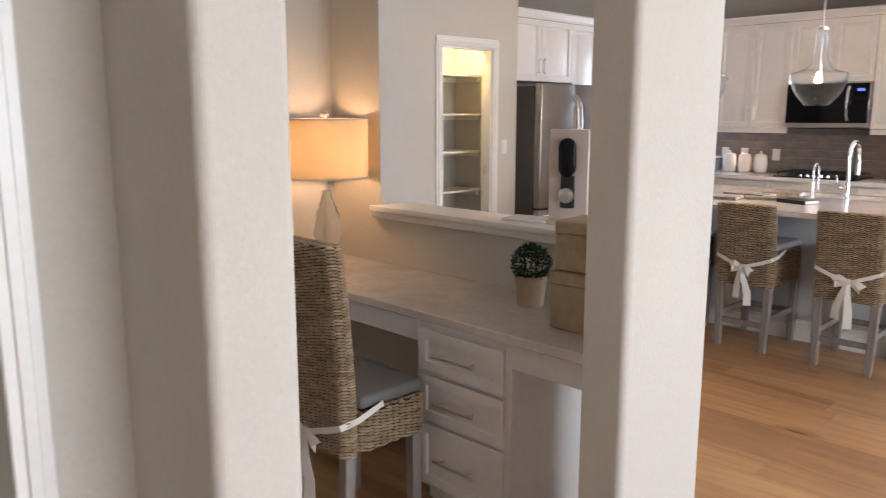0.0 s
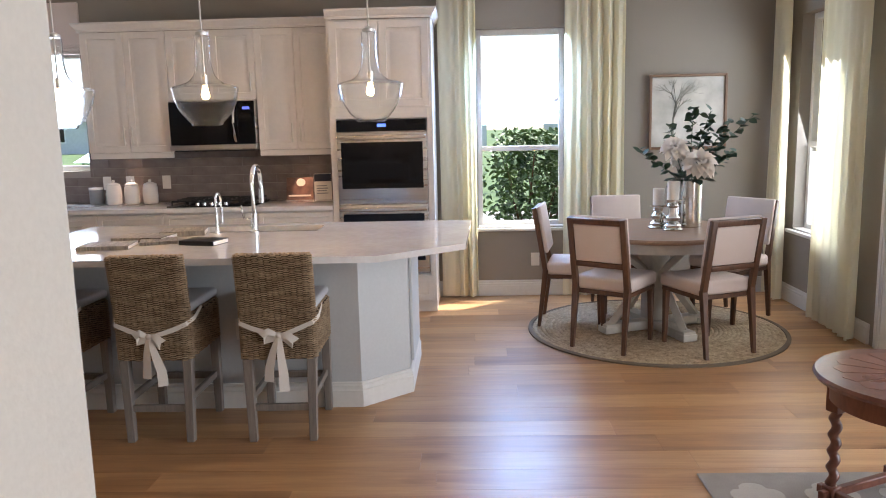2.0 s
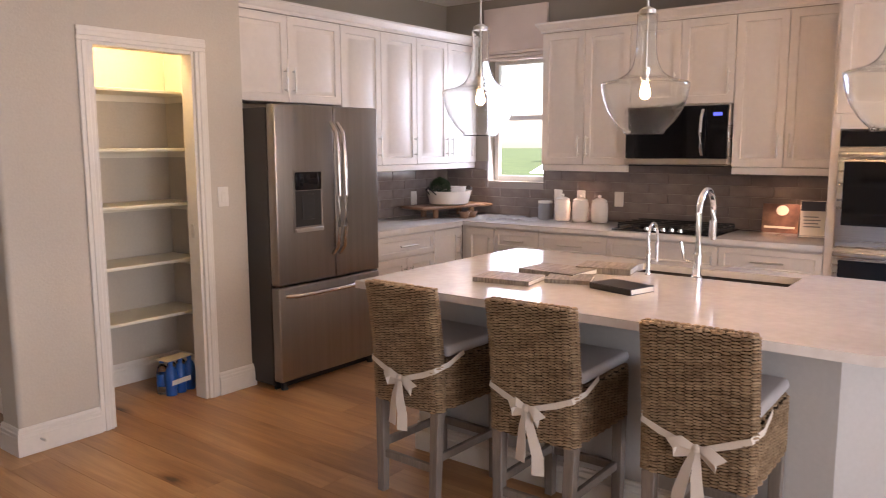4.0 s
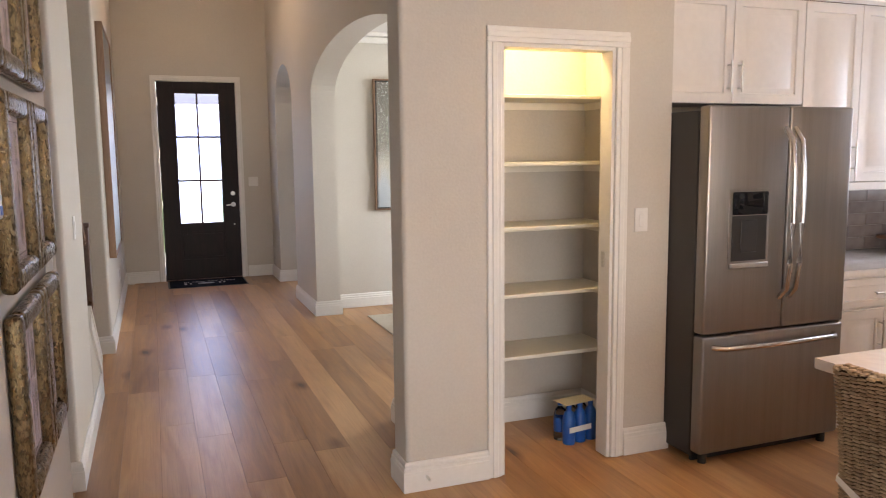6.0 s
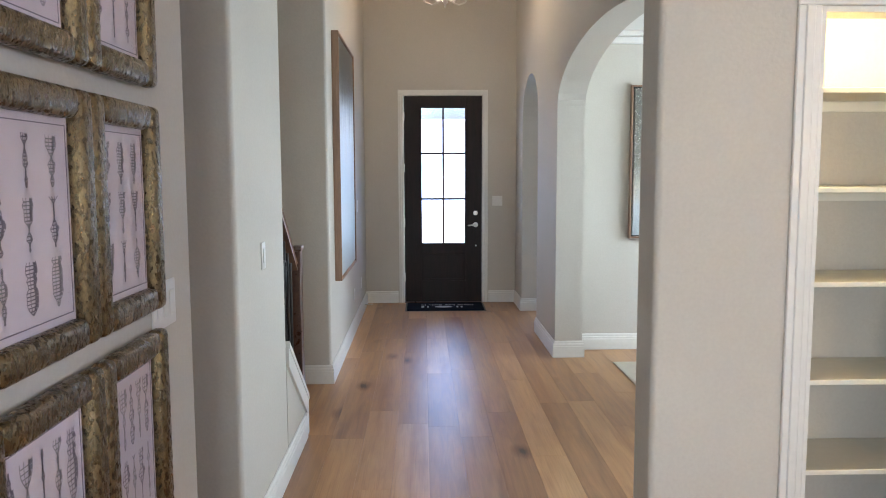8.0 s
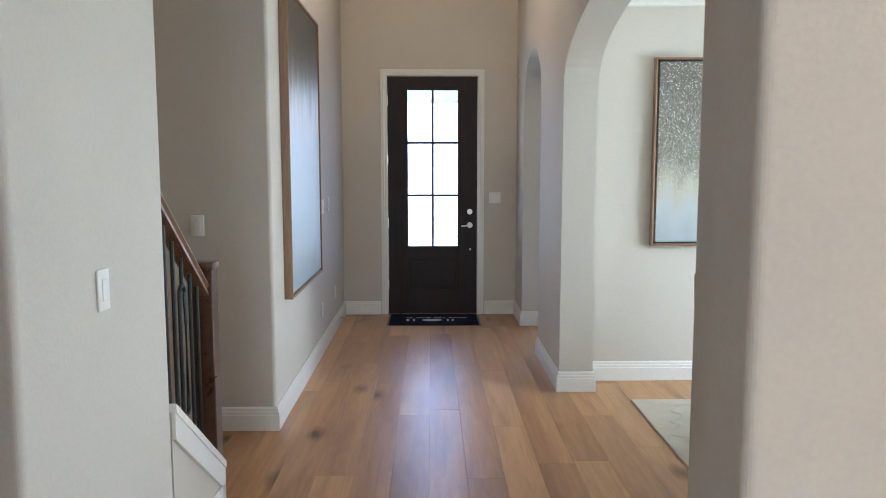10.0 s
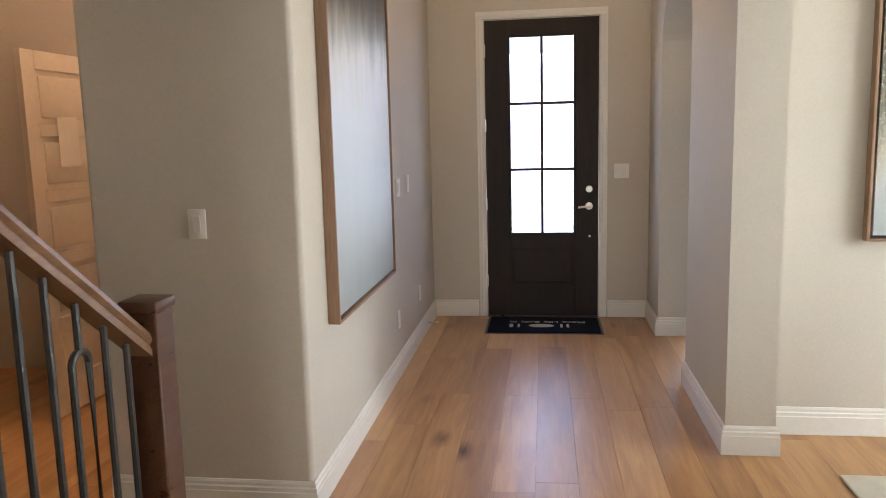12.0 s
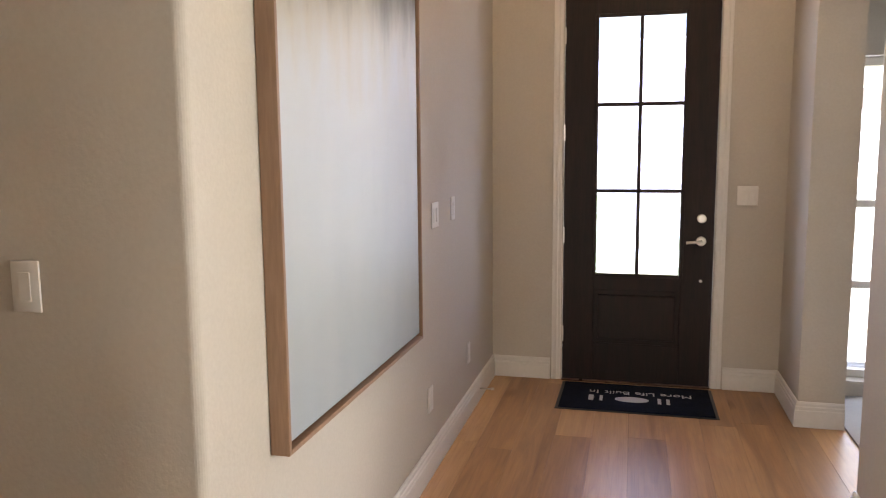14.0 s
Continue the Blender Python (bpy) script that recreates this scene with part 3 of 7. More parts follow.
# tall oven cabinet
tall = thing("oven_cabinet", "tall white cabinet that houses a double oven", "cabinet", (7.97, 2.266, 0), -90)
bm = bm_box(0, 0, 0.1, 0.048, 0.62, UT + 0.01, 0.002)
bm_box(0.778, 0, 0.1, 0.826, 0.62, UT + 0.01, 0.002, 1, bm)
bm_box(0.048, 0, 1.602, 0.778, 0.62, UT + 0.01, 0, 1, bm)
bm_box(0.048, 0, 0.1, 0.778, 0.62, 0.33, 0, 1, bm)
bm_box(0.048, 0.58, 0.33, 0.778, 0.62, 1.602, 0, 1, bm)
part("body", bm, CAB, tall)
part("plinth", bm_box(0.0, 0.06, 0.0, 0.826, 0.62, 0.099), CAB, tall)
for x0, x1 in ((0.02, 0.413), (0.413, 0.806)):
    part("door", bm_panel_door(x0, x1, 1.69, UT), CAB, tall)
part("drawer", bm_panel_door(0.02, 0.806, 0.11, 0.325, 0, 0.02, 0.045), CAB, tall)
oven = thing("double_oven", "stainless steel double wall oven with black glass", "oven", (7.965, 2.215, 0.335), -90)
part("body", bm_box(0.004, 0.0, 0.0, 0.722, 0.56, 1.26, 0.003), STEEL_L, oven)
part("control_panel", bm_box(0.004, -0.024, 1.165, 0.722, -0.001, 1.258, 0.003), BLACKGLASS, oven, "black glass control panel")
part("display", bm_box(0.33, -0.0255, 1.2, 0.4, -0.0245, 1.225), plain("blue_display", (0.1, 0.2, 0.9), 0.4, emit=0.6), oven, "small lit blue display")
for z0, z1 in ((0.61, 1.155), (0.02, 0.58)):
    dr = part("oven_door", bm_box(0.004, -0.03, z0, 0.722, -0.001, z1, 0.005, 2), STEEL_L, oven, "stainless steel oven door")
    part("window", bm_box(0.035, -0.033, z0 + 0.1, 0.691, -0.0305, z1 - 0.075, 0.001), BLACKGLASS, dr, "dark oven glass")
    hb = bm_box(0.01, -0.085, z1 - 0.05, 0.716, -0.068, z1 - 0.018, 0.006, 2)
    for x in (0.04, 0.67):
        bm_box(x, -0.07, z1 - 0.044, x + 0.02, -0.0305, z1 - 0.024, 0.002, 1, hb)
    part("handle", hb, POLISHED, dr, "flat stainless steel handle")

# microwave
mw = thing("microwave", "stainless over-the-range microwave with black glass door", "microwave", (8.2, 3.658, 1.375), -90)
part("body", bm_box(0.002, 0.0, 0.0, 0.73, 0.39, 0.41, 0.004), STEEL_L, mw)
part("door", bm_box(0.01, -0.022, 0.045, 0.585, -0.001, 0.4, 0.004), BLACKGLASS, mw, "black glass door")
part("frame", bm_box(0.002, -0.024, 0.0, 0.73, -0.001, 0.042, 0.004), STEEL_L, mw, "stainless lower frame strip")
part("control_panel", bm_box(0.587, -0.022, 0.045, 0.728, -0.001, 0.4, 0.004), BLACKGLASS, mw)
part("display", bm_box(0.63, -0.0235, 0.33, 0.69, -0.0225, 0.352), plain("clock_display", (0.08, 0.12, 0.7), 0.4, emit=0.5), mw, "small lit blue clock")
part("handle", bm_tube([(0.565, -0.03, 0.07), (0.562, -0.055, 0.12), (0.56, -0.062, 0.22), (0.562, -0.055, 0.32), (0.565, -0.03, 0.37)], 0.012, 10), POLISHED, mw, "curved steel handle")
part("grille", bm_box(0.02, 0.02, -0.012, 0.71, 0.37, -0.001, 0.002), BLACK, mw, "dark vent underneath")

# base cabinets, east run then north run
BT = 0.875
cabinet("base_cabinet", "white base cabinet with a wide drawer", 0.62, 0.6, 0, BT, [(0, 0.62, 0.7, 0.86, "drawer", "h"), (0, 0.31, 0.12, 0.69, "door", "r"), (0.31, 0.62, 0.12, 0.69, "door", "l")], (7.99, 2.89, 0), -90, toe=0.1)
cabinet("base_cabinet", "white base cabinet under the gas cooktop", 0.78, 0.6, 0, BT, [(0, 0.78, 0.7, 0.86, "drawer", ""), (0, 0.39, 0.12, 0.69, "door", "r"), (0.39, 0.78, 0.12, 0.69, "door", "l")], (7.99, 3.672, 0), -90, toe=0.1)
cabinet("base_cabinet", "white base cabinet with a wide drawer", 0.56, 0.6, 0, BT, [(0, 0.56, 0.7, 0.86, "drawer", "h"), (0, 0.28, 0.12, 0.69, "door", "r"), (0.28, 0.56, 0.12, 0.69, "door", "l")], (7.99, 4.234, 0), -90, toe=0.1)
cabinet("base_cabinet", "narrow white base cabinet with a drawer", 0.4, 0.6, 0, BT, [(0, 0.4, 0.7, 0.86, "drawer", "h"), (0, 0.4, 0.12, 0.69, "door", "r")], (7.99, 4.636, 0), -90, toe=0.1)
cabinet("base_cabinet", "white corner base cabinet", 0.32, 0.6, 0, BT, [(0.05, 0.32, 0.12, 0.86, "door", "r")], (7.99, 4.958, 0), -90, toe=0.1)
cabinet("base_cabinet", "white base cabinet with a drawer and two doors", 0.66, 0.6, 0, BT, [(0, 0.66, 0.7, 0.86, "drawer", "h"), (0, 0.33, 0.12, 0.69, "door", "r"), (0.33, 0.66, 0.12, 0.69, "door", "l")], (6.94, 4.962, 0), 0, toe=0.1)
cabinet("base_cabinet", "white corner base cabinet", 0.385, 0.6, 0, BT, [(0.0, 0.33, 0.12, 0.86, "door", "r")], (7.602, 4.962, 0), 0, toe=0.1)
single("worktop", bm_prism([(8.596, 2.27), (8.596, 5.576), (6.925, 5.576), (6.925, 4.925), (7.945, 4.925), (7.945, 2.27)], BT + 0.002, 0.912, 0.004), QUARTZ, "pale veined quartz worktop in an L shape", "worktop")

# backsplash tiles, stretcher bond
TILE = grained("taupe_glazed_tile", (0.16, 0.132, 0.122), (0.225, 0.192, 0.178), 0.14, fine=12, big=6, bumpy=0.04, rough_var=0.05)


def backsplash(name, axis, p, a0, a1, z0, z1, holes=()):
    back = structure(name, bm_wall(axis, p - 0.004, p - 0.0005, a0, a1, z0, z1, holes), GROUT, "taupe glazed subway tile backsplash")
    tw, th, g = 0.302, 0.0765, 0.003
    row, z = 0, z0
    cache = {}
    while z < z1 - 0.005:
        top = min(z + th, z1)
        a = a0 - (0.5 * tw if row % 2 else 0.0)
        while a < a1:
            b0, b1 = max(a, a0), min(a + tw, a1)
            for h in holes:
                if top > h[2] + 0.01 and z < h[3] - 0.01:
                    if h[0] <= b0 < h[1]:
                        b0 = h[1]
                    if h[0] < b1 <= h[1]:
                        b1 = h[0]
            if b1 - b0 > 0.012 and top - z > 0.01:
                key = (round(b1 - b0, 3), round(top - z, 3))
                if key not in cache:
                    w, h = key
                    bm = bm_box(-0.004, g / 2, g / 2, 0.004, w - g / 2, h - g / 2, 0.0015) if axis == "x" else bm_box(g / 2, -0.004, g / 2, w - g / 2, 0.004, h - g / 2, 0.0015)
                    cache[key] = mesh_of("tile", bm, TILE)
                ob = new("tile", cache[key])
                ob.location = (p - 0.0085, b0, z) if axis == "x" else (b0, p - 0.0085, z)
                ob.parent = back
            a += tw
        z += th
        row += 1


backsplash("backsplash_east", "x", 8.6, 2.27, 5.565, 0.914, 1.66, [(2.27, 2.922, 1.364, 1.66), (3.664, 4.384, 1.364, 1.66), (2.922, 3.664, 1.374, 1.66), (4.384, 5.565, 1.364, 1.66), (4.56, 5.12, 1.19, 1.364)])
backsplash("backsplash_north", "y", 5.58, 6.925, 8.585, 0.914, 1.364)

# gas cooktop
ct = thing("cooktop", "black gas cooktop with iron grates and silver knobs", "cooktop", (8.02, 3.665, 0.9125), -90)
part("tray", bm_box(0.0, 0.0, 0.0, 0.74, 0.5, 0.012, 0.004), BLACKGLASS, ct)
for gx in (0.13, 0.37, 0.61):
    bm = bmesh.new()
    for gy in (0.08, 0.2, 0.32, 0.44):
        bm_box(gx - 0.115, gy - 0.005, 0.04, gx + 0.115, gy + 0.005, 0.052, 0.002, 1, bm)
    for dx in (-0.11, 0, 0.11):
        bm_box(gx + dx - 0.005, 0.07, 0.028, gx + dx + 0.005, 0.46, 0.04, 0.002, 1, bm)
        for gy in (0.08, 0.44):
            bm_box(gx + dx - 0.005, gy - 0.005, 0.0125, gx + dx + 0.005, gy + 0.005, 0.028, 0, 1, bm)
    part("grate", bm, BLACK, ct, "cast iron grate")
    part("burner", bm_cyl(0.05, 0.045, 0.0125, 0.026, 20, gx, 0.3), BLACK, ct)
for k in range(5):
    part("knob", bm_lathe([(0.0, 0.0125), (0.019, 0.0125), (0.017, 0.034), (0.0, 0.036)], 16, None, 0.25 + 0.06 * k, 0.035), CHROME, ct, "silver knob")

# refrigerator
fr = thing("refrigerator", "slate grey french door refrigerator with ice dispenser", "refrigerator", (5.992, 4.955, 0), 0)
part("body", bm_box(0.004, 0.0, 0.03, 0.9, 0.6, 1.745, 0.006), plain("fridge_side", (0.055, 0.05, 0.047), 0.45, 0.3), fr, "dark grey side")
dl = part("left_door", bm_box(0.002, -0.078, 0.665, 0.486, -0.004, 1.765, 0.012, 3), STEEL, fr)
dr = part("right_door", bm_box(0.491, -0.078, 0.665, 0.902, -0.004, 1.765, 0.012, 3), STEEL, fr)
dz = part("freezer_drawer", bm_box(0.002, -0.078, 0.06, 0.902, -0.004, 0.655, 0.012, 3), STEEL, fr)
for d, x in ((dl, 0.462), (dr, 0.52)):
    part("handle", bm_tube([(x, -0.078, 0.82), (x, -0.125, 0.87), (x, -0.142, 1.0), (x, -0.15, 1.2), (x, -0.142, 1.45), (x, -0.125, 1.6), (x, -0.078, 1.66)], 0.014, 12), POLISHED, d, "long curved steel handle")
part("handle", bm_tube([(0.06, -0.078, 0.6), (0.1, -0.125, 0.6), (0.45, -0.142, 0.6), (0.8, -0.125, 0.6), (0.84, -0.078, 0.6)], 0.014, 12), POLISHED, dz, "long curved steel handle")
disp = part("dispenser", bm_box(0.13, -0.0805, 0.985, 0.375, -0.0785, 1.37, 0.002), STEEL, dl, "slate steel dispenser frame")
part("control_panel", bm_box(0.15, -0.088, 1.245, 0.362, -0.081, 1.355, 0.006, 2), BLACKGLASS, dl, "black dispenser panel")
part("recess", bm_box(0.15, -0.0825, 1.02, 0.362, -0.081, 1.24, 0.001), plain("dispenser_recess", (0.05, 0.048, 0.046), 0.35, 0.6), dl, "dark recessed dispenser bay")
part("paddle", bm_box(0.2, -0.09, 1.06, 0.3, -0.083, 1.22, 0.004), plain("dark_plastic", (0.02, 0.02, 0.02), 0.4), dl)
part("drip_tray", bm_box(0.14, -0.098, 0.985, 0.37, -0.081, 1.01, 0.004), STEEL_L, dl)
for x in (0.06, 0.84):
    part("foot", bm_cyl(0.022, 0.022, 0.0, 0.059, 12, x, -0.03), BLACK, fr)
part("kick_plate", bm_box(0.02, 0.0, 0.004, 0.88, 0.02, 0.058), BLACK, fr)

# island
isl = thing("kitchen_island", "pale grey kitchen island with a chamfered corner and white base", "island", (0, 0, 0))
ol = [(5.845, 1.775), (6.075, 1.525), (6.8, 1.525), (6.8, 3.66), (5.845, 3.66)]
bm = bm_prism(ol, 0.001, 0.69, 0.0)
# the upper case leaves a well for the sink
for well in ([(5.845, 1.775), (6.075, 1.525), (6.415, 1.525), (6.415, 3.66), (5.845, 3.66)], [(6.415, 1.525), (6.715, 1.525), (6.715, 2.085), (6.415, 2.085)], [(6.415, 2.875), (6.715, 2.875), (6.715, 3.66), (6.415, 3.66)], [(6.715, 1.525), (6.8, 1.525), (6.8, 3.66), (6.715, 3.66)]):
    bm_prism(well, 0.69, 0.877, 0.0, bm)
part("body", bm, ISL, isl)
k = len(ol)
for i in range(k):
    bm = bmesh.new()
    a, b = Vector(ol[i]), Vector(ol[(i + 1) % k])
    u = (b - a).normalized()
    n = Vector((u.y, -u.x))
    rows = []
    for p, e in ((a, -1), (b, 1)):
        rows.append([bm.verts.new((*(p + n * (o + 0.001) + u * (e * o * 0.4)), z)) for o, z in ((0.0, 0.001), (0.02, 0.001), (0.02, 0.095), (0.014, 0.1), (0.014, 0.122), (0.008, 0.128), (0.008, 0.14), (0.0, 0.141))])
    for q in range(8):
        bm.faces.new((rows[0][q], rows[0][(q + 1) % 8], rows[1][(q + 1) % 8], rows[1][q]))
    bm.faces.new(rows[0])
    bm.faces.new(rows[1][::-1])
    part("baseboard", bm, TRIM, isl, "white stepped skirting")
part("side_panel", bm_box(6.16, 1.505, 0.16, 6.72, 1.5245, 0.84, 0.004), ISL, isl)
part("dishwasher", bm_box(6.82, 2.95, 0.1, 6.801, 3.55, 0.86, 0.004), STEEL_L, isl)
# countertop with the sink cut out
top = thing("island_countertop", "polished pale quartz countertop with an undermount sink cutout", "countertop", (0, 0, 0))
sx0, sx1, sy0, sy1 = 6.43, 6.7, 2.1, 2.86
z0, z1 = 0.879, 0.912
bm = bmesh.new()


def near_edge(x):
    return 1.185 - 0.033 * (x - 5.805) / 1.025


cut = {}
for key, x, y in (("a", 5.445, 1.62), ("b", 5.805, 1.185), ("c", sx0, near_edge(sx0)), ("d", sx1, near_edge(sx1)), ("e", 6.83, 1.152), ("f", 6.83, 3.70), ("g", sx1, 3.70), ("h", sx0, 3.70), ("i", 5.445, 3.70), ("p", sx0, sy0), ("q", sx1, sy0), ("r", sx1, sy1), ("s", sx0, sy1)):
    cut[key] = bm.verts.new((x, y, z0))
for loop in ("abcpshi", "cdqp", "srgh", "defgrq"):
    bm.faces.new([cut[key] for key in loop])
up_ = bmesh.ops.extrude_face_region(bm, geom=bm.faces[:])
bmesh.ops.translate(bm, verts=[v for v in up_["geom"] if isinstance(v, bmesh.types.BMVert)], vec=(0, 0, z1 - z0))
part("slab", bm, QUARTZ, top)
sink = thing("sink", "stainless steel undermount kitchen sink", "sink", (0, 0, 0.70))
bm = bm_wall("x", sx0 - 0.01, sx0, sy0 - 0.01, sy1 + 0.01, 0, 0.178)
for q in ((sx1, sy0 - 0.01, sx1 + 0.01, sy1 + 0.01), (sx0, sy0 - 0.01, sx1, sy0), (sx0, sy1, sx1, sy1 + 0.01)):
    bm_box(q[0], q[1], 0, q[2], q[3], 0.178, 0, 1, bm)
bm_box(sx0, sy0, 0, sx1, sy1, 0.008, 0, 1, bm)
# basin steel is darkened to carry the shade inside the well
part("basin", bm, grained("shaded_sink_steel", (0.07, 0.058, 0.05), (0.11, 0.095, 0.085), 0.42, fine=40, bumpy=0.03, metal=0.7), sink)
part("drain", bm_cyl(0.045, 0.045, 0.0085, 0.012, 20, 6.57, 2.3), CHROME, sink)


def faucet(name, label, loc, turn, h, r, reach, lever=True):
    root = thing(name, label, "faucet", loc, turn)
    part("base", bm_lathe([(0, 0), (r * 1.9, 0), (r * 1.9, 0.012), (r * 1.4, 0.02), (r * 1.4, 0.12), (0, 0.12)], 20), CHROME, root)
    pts = [(0, 0, 0.1), (0, 0, h - reach / 2)]
    for k in range(1, 13):
        a = math.pi * k / 12
        pts.append((reach / 2 - reach / 2 * math.cos(a), 0, h - reach / 2 + reach / 2 * math.sin(a)))
    pts.append((reach, 0, h - reach / 2 - 0.05))
    part("spout", bm_tube(pts, r, 12), CHROME, root)
    part("spray_head", bm_tube([(reach, 0, h - reach / 2 - 0.05), (reach, 0, h - reach / 2 - 0.14)], r * 1.25, 12), CHROME, root)
    if lever:
        part("lever", bm_tube([(0, 0.0, 0.08), (0, 0.05, 0.085), (0, 0.06, 0.09), (-0.01, 0.075, 0.17)], 0.006, 8), CHROME, root)


faucet("kitchen_faucet", "tall chrome gooseneck faucet with pull-down head", (6.37, 2.47, 0.912), 0, 0.4, 0.014, 0.19)
faucet("filter_faucet", "small chrome filtered water tap", (6.37, 2.70, 0.912), 0, 0.24, 0.007, 0.1, False)


def plate(name, label, axis, p, out, a, z, w=0.075, h=0.118, kind="switch", n=1, cat="switch"):
    """A wall plate, centred at a and z on the face p."""
    root = thing(name, label, cat, (p, a, z) if axis == "x" else (a, p, z), {("x", -1): -90, ("x", 1): 90, ("y", -1): 0, ("y", 1): 180}[axis, out])
    part("cover", bm_box(-w / 2, -0.007, -h / 2, w / 2, -0.0005, h / 2, 0.0025, 2), TRIM, root)
    for k in range(n):
        x = (k - (n - 1) / 2) * 0.046
        if kind == "switch":
            part("rocker", bm_box(x - 0.016, -0.0105, -0.033, x + 0.016, -0.0072, 0.033, 0.0015), TRIM, root)
        else:
            for s in (-0.02, 0.02):
                part("socket", bm_box(x - 0.016, -0.009, s - 0.014, x + 0.016, -0.0072, s + 0.014, 0.001), TRIM, root)
    return root


plate("wall_outlet", "white power outlet on the taupe wall", "x", 8.6, -1, 0.575, 0.33, kind="outlet", cat="outlet")
for y in (4.41, 4.2, 3.87):
    plate("wall_outlet", "white power outlet on the tiled backsplash", "x", 8.587, -1, y, 1.09, kind="outlet", cat="outlet")
plate("wall_outlet", "white power outlet on the tiled backsplash", "y", 5.567, -1, 8.1, 1.06, kind="outlet", cat="outlet")
plate("wall_outlet", "white power outlet on the island side", "x", 5.845, -1, 2.42, 0.45, kind="outlet", cat="outlet")
plate("light_switch", "white rocker switch beside the pantry doorway", "y", 5.156, -1, 5.82, 1.215)
plate("light_switch", "white rocker switch on the stair hall wall", "y", 8.43, -1, 2.757, 1.21)
plate("light_switch", "white rocker switch at the wall's end", "x", 3.157, 1, 6.21, 1.2)
plate("light_switch", "white three-gang switch plate beside the framed prints", "x", 3.2, 1, 4.79, 1.23, 0.165, kind="switch", n=3)
plate("light_switch", "white switch plate in the entrance hall", "x", 3.18, 1, 10.44, 1.21, 0.12, n=2)
plate("light_switch", "white switch plate in the entrance hall", "x", 3.18, 1, 10.8, 1.215)
plate("light_switch", "white switch plate beside the front door", "y", 11.96, -1, 4.75, 1.22, 0.12, n=2)
plate("wall_outlet", "white power outlet low on the hall wall", "x", 3.18, 1, 11.17, 0.36, kind="outlet", cat="outlet")
plate("wall_outlet", "white power outlet low on the hall wall", "x", 3.18, 1, 10.33, 0.36, kind="outlet", cat="outlet")
plate("wall_outlet", "white power outlet on the dining room wall", "y", 9.45, -1, 7.0, 0.4, kind="outlet", cat="outlet")

# ---- furniture materials ----
WICKER = grained("woven_seagrass", (0.17, 0.105, 0.058), (0.52, 0.385, 0.25), 0.7, scale=(1, 1, 3), fine=55, big=14, bumpy=0.4, dist=0.002, spec=0.2)
# near-black brown stands in for the deep shade between the strands
WEAVESHADE = grained("weave_gap_shade", (0.03, 0.02, 0.012), (0.07, 0.048, 0.028), 0.9, fine=60, big=10, bumpy=0.3, spec=0.1)
GREYWOOD = grained("grey_washed_wood", (0.16, 0.135, 0.115), (0.27, 0.23, 0.2), 0.6, scale=(8, 8, 0.7), fine=20, big=3, bumpy=0.2)
LINEN = grained("natural_linen", (0.58, 0.48, 0.43), (0.7, 0.6, 0.54), 0.9, fine=350, big=4, bumpy=0.5, spec=0.1)
COTTON = grained("white_cotton", (0.66, 0.61, 0.54), (0.78, 0.73, 0.66), 0.9, fine=300, big=6, bumpy=0.4, spec=0.1)
GREYPAD = grained("grey_cushion", (0.42, 0.41, 0.42), (0.52, 0.51, 0.52), 0.9, fine=300, big=6, bumpy=0.4, spec=0.1)
WALNUT = grained("warm_brown_wood", (0.065, 0.026, 0.012), (0.15, 0.068, 0.033), 0.42, scale=(7, 7, 0.6), fine=18, big=3, bumpy=0.15)
TABLEWOOD = grained("table_oak", (0.2, 0.115, 0.065), (0.33, 0.2, 0.12), 0.4, scale=(9, 0.7, 9), fine=14, big=2.5, bumpy=0.12)
CREAM = grained("cream_distressed_paint", (0.52, 0.48, 0.41), (0.66, 0.62, 0.54), 0.6, fine=24, big=5, bumpy=0.2)
CHERRY = grained("cherry_wood", (0.085, 0.025, 0.014), (0.2, 0.07, 0.04), 0.33, scale=(3, 3, 1), fine=22, big=3, bumpy=0.1)
JUTE = grained("braided_jute", (0.2, 0.135, 0.078), (0.58, 0.45, 0.3), 0.9, fine=80, big=30, bumpy=0.8, dist=0.004, spec=0.1)
SILVER = grained("mercury_glass", (0.5, 0.47, 0.42), (0.85, 0.83, 0.79), 0.14, fine=45, big=14, bumpy=0.1, metal=1.0, rough_var=0.08)
WAX = plain("ivory_wax", (0.75, 0.7, 0.62), 0.5)
CERAMIC = plain("white_ceramic", (0.78, 0.74, 0.69), 0.22)
LEAF = grained("dark_green_leaf", (0.008, 0.028, 0.012), (0.03, 0.07, 0.032), 0.55, fine=20, big=6, bumpy=0.1)
BOXWOOD = grained("clipped_green", (0.006, 0.02, 0.006), (0.025, 0.06, 0.015), 0.8, fine=60, big=10, bumpy=0.4)
PETAL = plain("white_petal", (0.78, 0.71, 0.64), 0.6)
ACACIA = grained("warm_acacia", (0.16, 0.075, 0.035), (0.3, 0.16, 0.085), 0.45, scale=(2, 9, 9), fine=16, big=3, bumpy=0.1)


def shift_mesh(bm, m):
    bmesh.ops.transform(bm, matrix=m, verts=bm.verts[:])
    return bm


